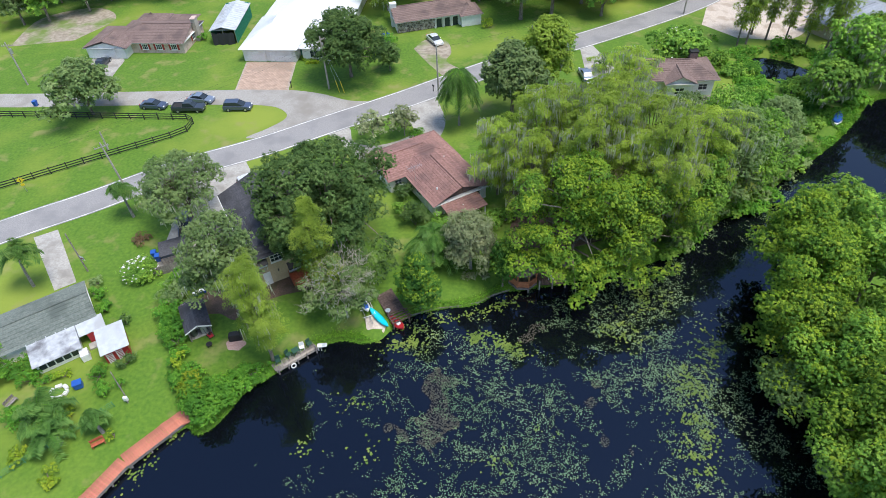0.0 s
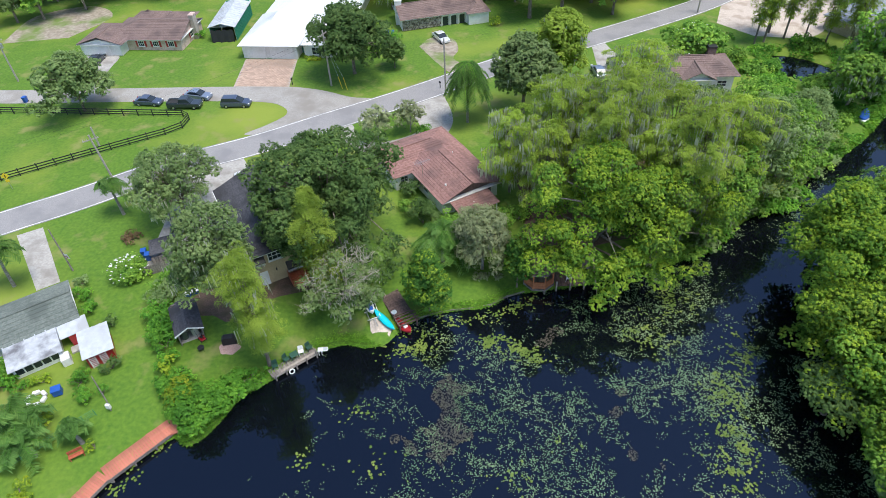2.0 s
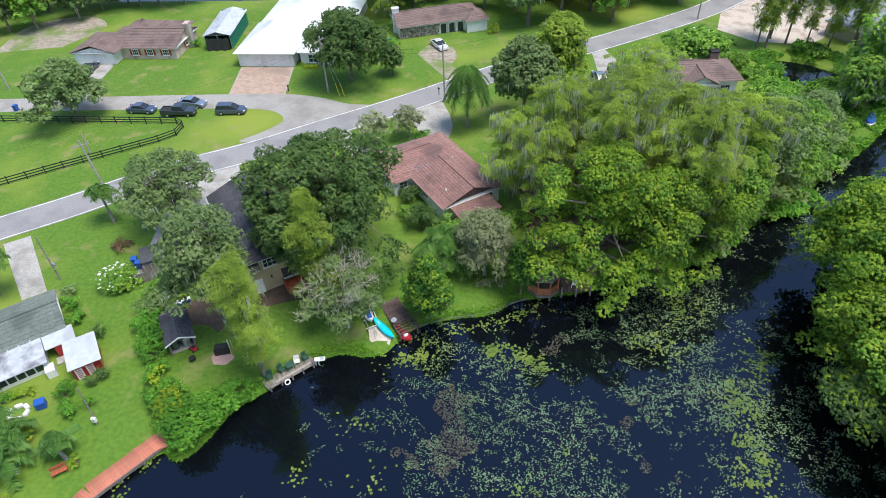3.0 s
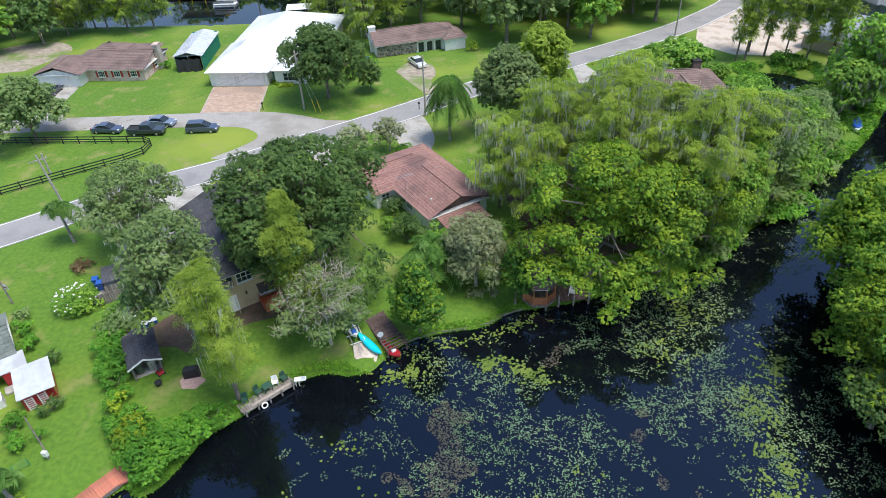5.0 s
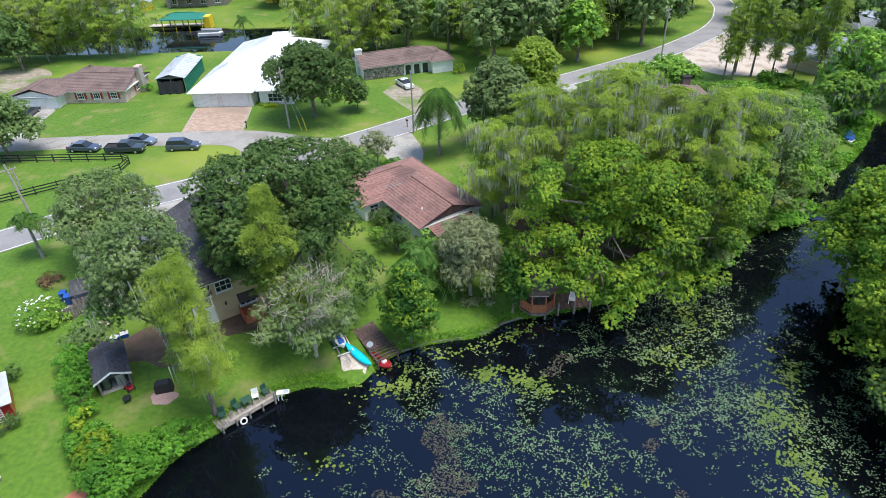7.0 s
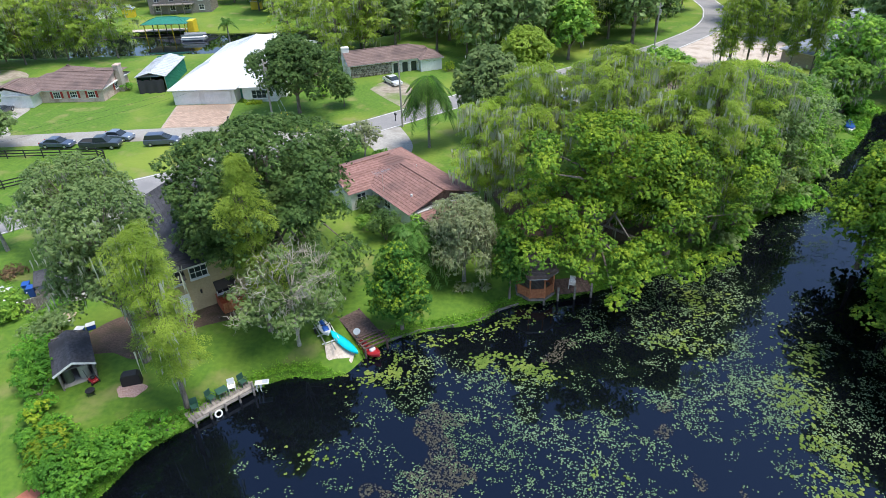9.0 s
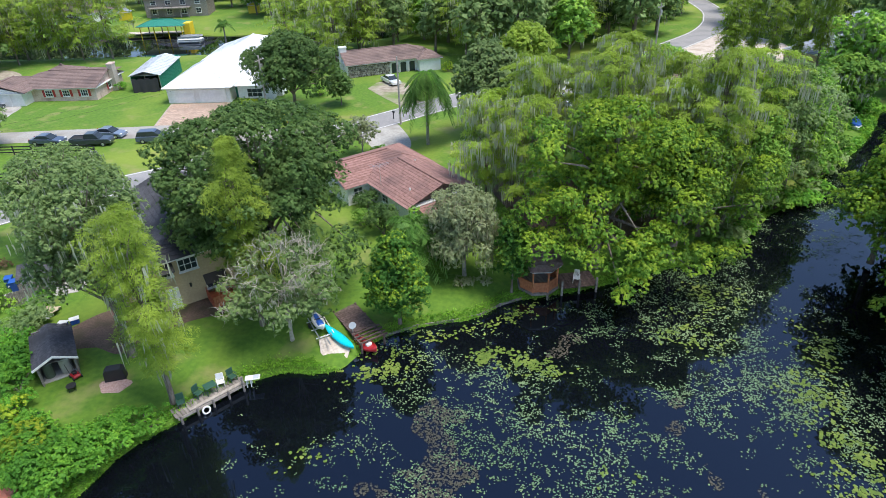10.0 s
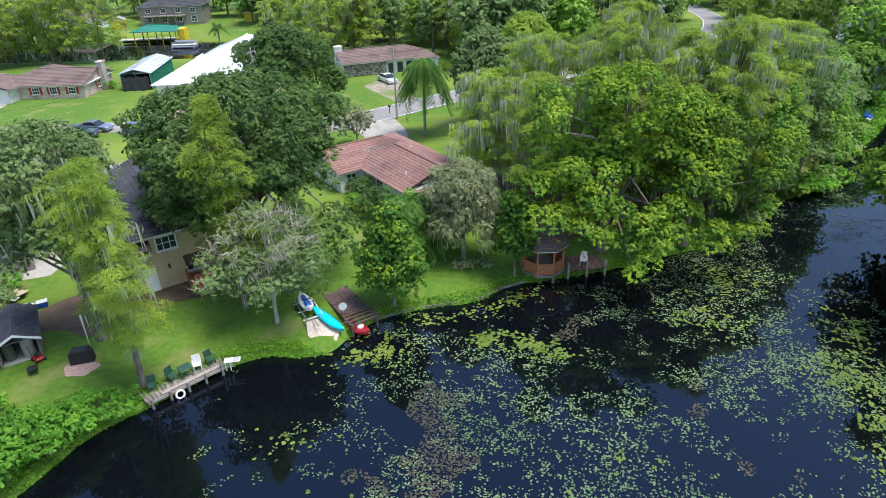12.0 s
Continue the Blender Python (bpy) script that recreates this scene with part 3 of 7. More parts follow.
def cypress(x, y, h, rad, seed, label, moss=1.0, low=3.0, leaf="cypress", sprays=5.0, each=190, z=G, taper=0.0, group="cypress grove", leaf_size=0.3, droop=0.35):
    """Feathery conifer: drooping flat sprays on rising branches, fullest under a rounded top."""
    rng = np.random.default_rng(seed)
    t = thing("cypress_tree", pose(x, y, z), label, "tree", group)
    ph = rng.uniform(0, 6.28, 3)
    ps, al, up, tips, roots = [], [], [], [], []
    n = int(sprays * (h - low) * rad)
    for i in range(n):
        f = 1 - ((i + rng.random()) / n) ** 1.15
        a = i * 2.39996 + rng.normal() * 0.3
        reach = rad * (0.55 + 0.5 * math.sin(math.pi * (0.08 + 0.62 * f))) * (1 - taper * f)
        if f > 0.78:
            reach *= 0.2 + 0.8 * math.sqrt(max(0.0, 1 - ((f - 0.78) / 0.22) ** 2))
        reach *= (1 + 0.32 * math.sin(2 * a + ph[0] + 2.5 * f) + 0.3 * math.sin(3 * a + ph[1] - 5 * f) + 0.2 * math.sin(14 * f + ph[2])) * rng.uniform(0.6, 1.08)
        ln = min(reach, rng.uniform(1.2, 2.4))
        d = np.array([math.cos(a), math.sin(a), 0.0])
        side = np.array([-d[1], d[0], 0.0])
        base = d * (reach - ln) + np.array([0, 0, low + (h - low) * f])
        k = rng.random(each) ** 0.75
        w = rng.normal(size=each) * 0.36 * (1.15 - 0.6 * k) * min(1.0, ln)
        q = base + d * (ln * k)[:, None] + side * w[:, None]
        q[:, 2] += 0.22 * ln * k - droop * ln * k ** 2.2 - 0.35 * np.abs(w) + 0.07 * rng.normal(size=each)
        ps.append(q)
        al.append(d * 0.55 + side * (np.sign(w) * 0.6)[:, None] + np.array([0, 0, -0.35]) + 0.3 * rng.normal(size=(each, 3)))
        up.append(np.array([0, 0, 1.0]) + d * 0.35 + 0.35 * rng.normal(size=(each, 3)))
        tips.append((*(base + d * ln * 0.6)[:2], base[2], 0.75))
        roots.append(tuple(base + d * ln * 0.5))
    part("crown", needles("crown", np.concatenate(ps), np.concatenate(al), np.concatenate(up), leaf_size, M[leaf], rng), None, t)
    part("trunk", limbs((0, 0, 0), (0, 0, h * 0.93), roots[::9], 0.01 * h + 0.05, rng), M["bark"], t)
    if moss:
        part("hanging_moss", hang("hanging_moss", tips[1::3], 9 * moss, 2.0, rng, M["moss"], 0.045), None, t, "grey hanging moss")["kind"] = "stuff"
    return t


def palm(x, y, h, seed, label, fronds=22, reach=2.6, droop=1.0, z=G):
    rng = np.random.default_rng(seed)
    t = thing("palm_tree", pose(x, y, z), label, "palm", "palms")
    bend = rng.normal() * 0.35
    part("trunk", tube([(0, 0, -0.3), (bend * 0.3, 0, h * 0.4), (bend, 0.1, h)], [0.24, 0.17, 0.13], 8), M["grey_bark"], t)
    ps, ns, al, mids = [], [], [], []
    for i in range(fronds):
        a = i * 2.39996
        up = rng.uniform(-0.2, 1.35)
        dr = droop * rng.uniform(0.65, 1.15)
        d = np.array([math.cos(a), math.sin(a)])
        ln = reach * rng.uniform(0.85, 1.15)
        pts = []
        for k in range(1, 25):
            s = k / 24
            o = ln * s * (math.cos(up) * (1 - 0.25 * s) + 0.25 * s)
            zz = h + ln * (math.sin(up) * s - dr * 0.85 * s ** 1.7)
            pts.append((bend + d[0] * o, 0.1 + d[1] * o, zz))
        mids.append([(bend, 0.1, h)] + pts[5::6])
        side = np.array([-d[1], d[0], 0])
        for k, q in enumerate(pts):
            for sgn in (-1, 1):
                for j in range(2):
                    off = 0.2 + 0.07 * rng.normal()
                    ps.append(np.array(q) + side * sgn * off + np.array([0, 0, -0.16 * droop + 0.07 * rng.normal()]))
                    al.append(side * sgn * 0.9 + np.array([d[0] * 0.3, d[1] * 0.3, -1.0 * droop + 0.3 * rng.normal()]))
                    ns.append(np.array([d[0] * 0.2, d[1] * 0.2, 1.0]) + side * sgn * 0.6)
    rng2 = np.random.default_rng(seed + 1)
    part("fronds", leaves("fronds", np.array(ps), np.array(ns), 0.5, M["palm"], rng2, 0.11, np.array(al) * 2), None, t)
    bm = bmesh.new()
    for m in mids:
        tube(m, [0.05, 0.04, 0.03, 0.02, 0.012][: len(m)], 4, bm)
    part("rib_spray", bm, M["shrub"], t)["kind"] = "stuff"
    return t


def shrub(name, x, y, h, rad, leaf, label, seed, density=200, size=0.17, z=G, stretch=1.0, turn=0.0, group="shrubs"):
    rng = np.random.default_rng(seed)
    t = thing(name, pose(x, y, z, 0, 0, turn), label, "shrub", group)
    n = max(5, int(6 * rad * stretch))
    cl = []
    for i in range(n):
        a, q = rng.uniform(0, 6.28), rad * math.sqrt(rng.random()) * 0.75
        r = rad * rng.uniform(0.28, 0.5)
        cl.append((q * math.cos(a) * stretch, q * math.sin(a), max(0.1, (h - r) * rng.uniform(0.35, 1.0) * (1 - 0.4 * q / rad)), r))
    p, nr = shell(cl, density, rng, under=0.2)
    p[:, 2] = np.maximum(p[:, 2], 0.02)
    part("foliage", leaves("foliage", p, nr, size, M[leaf], rng, 0.5), None, t)
    bm = bmesh.new()
    for c in cl[:5]:
        tube([(0, 0, -0.1), (c[0] * 0.4, c[1] * 0.4, c[2] * 0.5), c[:3]], [0.06, 0.045, 0.015], 4, bm)
    part("stem", bm, M["bark"], t)
    return t


def blossom(tree, seed, n, spread, z0, z1, size=0.14):
    """White flower heads over a crown."""
    rng = np.random.default_rng(seed)
    a, q = rng.uniform(0, 6.28, n), spread * np.sqrt(rng.random(n))
    z = z0 + (z1 - z0) * np.sqrt(np.maximum(0.0, 1 - (q / spread) ** 2)) * rng.uniform(0.8, 1.06, n)
    ob = part("blossom", leaves("blossom", np.column_stack([q * np.cos(a), q * np.sin(a), z]), rng.normal(size=(n, 3)) * 0.4 + np.array([0, 0, 1.0]), size, M["white"], rng, 0.9), None, tree, "small white flower heads")
    ob["kind"] = "stuff"


# the big trees round the pond
broadleaf("camphor_tree", 10.8, 58.0, 15.6, 7.0, "oak_bright", "broad bright green tree with yellowish new growth at the shore", 11, low=2.2, n=34, clump=1.6, depth=0.14, under=0.04, flat=0.7, density=450, size=0.13, skirt=0.95, trunk=0.45, lop=0.42, inner=0.12, young=0.62, extra=[(1.5, -7.6, 2.6, 1.1), (0.4, -8.4, 2.0, 0.9), (2.4, -7.0, 3.6, 1.1), (-1.6, -6.4, 4.0, 1.1), (1.0, -6.2, 5.0, 1.2), (3.6, -6.0, 4.4, 1.2), (5.0, -5.2, 3.6, 1.1), (6.8, -5.4, 2.6, 1.0), (7.6, -4.6, 3.6, 1.1), (-3.2, -5.6, 4.6, 1.2), (-4.6, -4.6, 5.4, 1.2), (-2.4, -5.0, 6.2, 1.2), (-0.6, -5.6, 6.2, 1.1), (-4.0, -3.6, 4.2, 1.2), (-5.8, -3.4, 4.8, 1.1), (0.2, -6.6, 3.6, 1.0), (2.4, -5.6, 5.6, 1.1), (4.4, -4.8, 5.6, 1.1), (-1.4, -4.6, 5.0, 1.3), (3.0, -4.6, 4.0, 1.3), (5.6, -4.0, 5.0, 1.2), (-5.4, -2.6, 7.2, 1.4), (-3.6, -3.4, 7.8, 1.4), (-1.4, -3.4, 8.2, 1.4), (-4.6, -1.2, 5.8, 1.4), (-2.6, -2.6, 5.6, 1.3)])
broadleaf("camphor_tree", 18.2, 58.6, 13.2, 6.2, "oak_bright", "bright green spreading tree leaning over the pond", 12, low=2.0, n=26, clump=1.5, depth=0.14, under=0.04, flat=0.7, density=450, size=0.13, skirt=0.95, trunk=0.36, lop=0.42, inner=0.12, young=0.55, extra=[(0.6, -6.0, 2.6, 1.0), (-1.0, -5.4, 3.6, 1.0), (2.6, -5.0, 3.0, 1.0), (4.6, -3.6, 2.6, 1.0)])
broadleaf("oak_tree", -19.6, 58.0, 16.0, 9.1, "oak_dark", "dense dark green live oak between the houses", 13, low=2.4, n=180, clump=1.1, density=370, size=0.142, trunk=0.42, skirt=0.85, inner=0.45, extra=[(5.2, -5.4, 5.6, 1.3), (6.8, -4.6, 4.4, 1.3), (7.6, -2.6, 5.0, 1.3), (4.0, -7.0, 4.8, 1.2), (5.8, -6.8, 3.4, 1.2), (7.4, -5.8, 2.8, 1.1), (2.4, -7.2, 6.2, 1.2), (0.6, -7.0, 6.6, 1.2), (8.4, -4.0, 3.0, 1.1), (8.6, -1.6, 3.4, 1.2), (-4.6, -5.0, 6.6, 1.2), (-6.2, -3.6, 7.0, 1.2), (3.2, -8.4, 3.0, 1.1), (5.0, -8.6, 2.2, 1.0), (6.6, -8.0, 1.8, 1.0)])
broadleaf("oak_tree", -27.8, 46.3, 16.0, 4.5, "oak_grey", "tall grey-green oak beside the small shed", 14, low=4.5, n=90, clump=0.9, density=420, size=0.12, moss=0.4, trunk=0.34)
broadleaf("oak_tree", -41.2, 64.2, 10.4, 5.9, "oak_grey", "grey-green oak with mossy branches by the road", 15, low=2.4, n=90, clump=0.9, density=380, size=0.13, moss=0.7)
broadleaf("oak_tree", -26.6, 106.0, 12.4, 7.5, "oak_dark", "round dark green oak on the front lawn", 16, low=1.6, n=90, clump=1.3, density=230, size=0.2, lop=0.4)
broadleaf("young_tree", -19.6, 108.4, 5.6, 2.3, "oak_dark", "small dark green tree beside the front-lawn oak", 27, low=0.6, n=34, clump=0.8, density=240, size=0.18, trunk=0.1)
broadleaf("oak_tree", -70.4, 91.6, 9.6, 5.6, "oak_grey", "round green oak beside the black fence", 17, low=1.0, n=76, clump=1.05, density=210, size=0.22, lop=0.35)
broadleaf("sweetgum_tree", -7.0, 49.9, 8.4, 3.0, "fresh", "small full green tree with yellow new leaves at the dock", 18, low=-0.2, n=96, clump=0.8, density=560, size=0.11, trunk=0.14, skirt=0.95, cone=0.5, young=0.3)
broadleaf("young_tree", 2.7, 54.0, 7.2, 1.7, "fresh", "slim light green young tree beside the gazebo", 19, low=0.4, n=44, clump=0.6, density=520, size=0.13, trunk=0.1, skirt=0.95)
broadleaf("shade_tree", 3.4, 93.0, 13.0, 4.6, "oak_grey", "tall dull green tree beside the road", 20, low=2.0, n=46, clump=1.4, density=340, size=0.2, moss=0.3)
broadleaf("shade_tree", 9.2, 100.6, 13.6, 4.6, "cypress", "tall yellow-green tree beside the road", 21, low=2.4, n=46, clump=1.4, density=340, size=0.2, moss=0.3)
flt = broadleaf("flowering_tree", 32.4, 109.6, 7.8, 4.4, "bank", "low spreading tree dotted with white flowers", 22, low=1.5, n=34, clump=1.2, density=180, size=0.26)
broadleaf("crape_myrtle", -18.6, 84.4, 5.4, 2.8, "willow", "thin crape myrtle with pinkish seed heads", 23, low=1.2, n=34, clump=0.6, density=210, size=0.17, bark="grey_bark", trunk=0.1)
broadleaf("crape_myrtle", -13.9, 86.6, 5.2, 2.5, "willow", "thin crape myrtle with pale bark", 24, low=1.2, n=30, clump=0.6, density=210, size=0.17, bark="grey_bark", trunk=0.1)

blossom(flt, 7, 150, 4.2, 2.6, 7.8)

# the cypress grove
CY = "feathery yellow-green bald cypress hung with grey moss"
for i, (x, y, h, r, ms) in enumerate([(1.6, 71.8, 14.6, 3.2, 1.8), (7.6, 74.4, 17.0, 3.8, 1.2), (6.0, 68.0, 13.5, 3.2, 1.2), (13.6, 66.2, 19.0, 3.6, 1.0), (18.6, 63.6, 18.2, 3.4, 1.4), (22.4, 63.2, 20.0, 3.8, 1.0),
        (26.2, 67.0, 18.0, 3.8, 1.0), (15.4, 74.0, 17.0, 3.8, 1.1), (21.2, 72.0, 18.4, 3.8, 1.0), (10.2, 80.0, 14.0, 3.6, 1.2), (17.8, 82.0, 14.0, 3.8, 1.0), (21.6, 93.6, 11.5, 3.6, 0.8), (19.6, 88.6, 12.0, 3.6, 0.8)]):
    cypress(x, y, h * (0.86 + 0.05 * (i % 4)), r * 1.15, 40 + i, CY, moss=ms, sprays=3.4)
for i, (x, y, h, r, ms) in enumerate([(-22.8, 41.3, 15.2, 2.8, 0.25), (-18.4, 49.8, 16.4, 2.9, 0.0)]):
    cypress(x, y, h, r, 60 + i, "slim light yellow-green bald cypress at the water", moss=ms, low=3.6, group="cypresses at the water", sprays=5.5, each=210, leaf_size=0.2, taper=(0.12, 0.4)[i], droop=0.4)


# ---- bank, hedges and woods ----
BK = "full light green broadleaf tree crowding the pond bank"
for i, (x, y, h, r, lf, cl) in enumerate([(36.6, 57.6, 12.6, 4.6, "oak_bright", 1.15), (35.8, 50.6, 13.0, 5.0, "oak_bright", 1.25), (33.4, 44.4, 10.2, 4.4, "oak_bright", 1.2), (36.8, 39.4, 12.0, 5.0, "bank", 1.2), (35.8, 32.4, 13.2, 6.0, "oak_bright", 1.4),
        (34.2, 24.6, 13.2, 5.6, "bank", 1.3), (31.4, 39.2, 5.6, 3.0, "oak_dark", 1.0), (43.5, 53.0, 13.6, 5.6, "bank", 1.4), (44.0, 43.0, 14.0, 6.2, "bank", 1.5), (45.0, 33.0, 14.0, 6.2, "oak_bright", 1.5), (41.8, 60.6, 11.0, 4.4, "bank", 1.3)]):
    broadleaf("bank_tree", x, y, h, r, lf, BK, 100 + i, low=0.8, n=46, clump=cl * 1.12, density=380 if x < 41 else 150, size=0.13 if x < 41 else 0.19, depth=0.16, under=0.08, flat=0.7, young=0.35 if x < 41 else 0.2, trunk=0.25, skirt=0.9, inner=0.15, group="bank trees", z=0.8, lop=0.45)
for i, (x, y, h, r, lf) in enumerate([(27.6, 65.4, 12.4, 3.6, "bank"), (31.6, 69.8, 15.8, 4.0, "oak_grey"), (35.4, 72.6, 13.6, 4.0, "bank"), (24.8, 63.6, 9.0, 3.0, "bank"), (40.0, 79.0, 12.0, 3.8, "oak_grey"), (32.0, 78.0, 14.0, 4.6, "bank"), (29.0, 85.0, 9.0, 3.8, "oak_grey")]):
    broadleaf("bank_tree", x, y, h, r, lf, "green broadleaf tree at the edge of the grove", 120 + i, low=0.8, n=52, clump=1.15, density=330, size=0.13, trunk=0.22, skirt=0.9, group="bank trees", lop=0.3, moss=0.25)

# bare grey tree and weeping tree
rng = np.random.default_rng(77)
gt = thing("bare_tree", pose(-15.6, 48.0, G), "half-bare grey tree with lichened twigs and thin leaves", "tree")
cl = crown_clumps(9.4, 4.8, 2.0, rng, 44, 1.0, 0.25)
p, nr = shell([c for c in cl if c[2] < 5.8 or rng.random() < 0.25] + [c for c in cl if c[2] < 4.6], 380, rng)
part("crown", leaves("crown", p, nr, 0.13, M["oak_grey"], rng), None, gt)
bm = limbs((0, 0, 0), (0.2, 0, 7.4), [c[:3] for c in cl[::3]], 0.15, rng)
for c in cl:
    if rng.random() < 0.2:
        continue
    for _ in range(11):
        s = Vector(c[:3]) + Vector((rng.normal(), rng.normal(), rng.normal() * 0.5)) * 0.3
        d = (0.7 * Vector((s.x, s.y, 0.6 * (s.z - 4.0))).normalized() + Vector((rng.normal(), rng.normal(), rng.normal() * 0.6 + 0.15))).normalized()
        pts = [s]
        for _ in range(4):
            d = (d + 0.55 * Vector((rng.normal(), rng.normal(), rng.normal()))).normalized()
            pts.append(pts[-1] + d * rng.uniform(0.2, 0.42))
        tube(pts, [0.026, 0.021, 0.016, 0.011, 0.004], 3, bm)
part("trunk", bm, M["pale_bark"], gt, "pale grey lichened limbs")
part("hanging_moss", hang("hanging_moss", [c for c in cl if rng.random() < 0.5], 4, 0.9, rng, M["moss"], 0.03), None, gt)["kind"] = "stuff"
rng = np.random.default_rng(78)
wt = thing("weeping_tree", pose(-1.4, 56.6, G), "grey-green weeping tree with hanging twigs", "tree")
cl = crown_clumps(8.8, 3.5, 0.3, rng, 64, 0.85, 0.2, skirt=0.9)
p, nr = shell(cl, 400, rng, spread=0.25)
part("crown", leaves("crown", p, nr, 0.13, M["willow"], rng, 0.35), None, wt)
part("twig_curtain", hang("twig_curtain", cl, 6, 1.0, rng, M["dry_twig"], 0.024), None, wt)["kind"] = "stuff"
part("trunk", limbs((0, 0, 0), (0, 0, 7), [c[:3] for c in cl[::2]], 0.2, rng), M["grey_bark"], wt)

palm(-5.2, 89.8, 9.6, 1, "queen palm with long drooping feathery fronds", 120, 3.4, 1.8)
palm(-6.2, 57.6, 4.6, 2, "queen palm with arching fronds on the lawn", 34, 3.5, 1.2)
palm(-57.2, 50.6, 6.4, 3, "tall palm beside the concrete drive", 20, 2.5, 0.9)
palm(-50.2, 64.6, 5.2, 4, "small palm at the road verge", 16, 2.2, 0.9)
palm(-37.8, 31.0, 2.4, 5, "low arching palm beside the boardwalk", 14, 1.6, 0.8)
palm(-44.0, 31.4, 3.2, 6, "bushy palm on the waterside lawn", 26, 2.9, 0.9)
palm(-52.4, 156.2, 5.0, 7, "leaning palm at the canal", 16, 2.2, 1.0, z=0.6)
palm(-41.5, 29.4, 2.6, 8, "bushy palm on the waterside lawn", 20, 2.4, 0.9)
palm(21.5, 146.0, 4.5, 9, "broad-leaved palm at the wood's edge", 16, 3.0, 0.6)

def field_low(x, y):
    return np.array([noise.noise(Vector((a * 0.25, b * 0.25, 2.0))) for a, b in zip(x, y)])


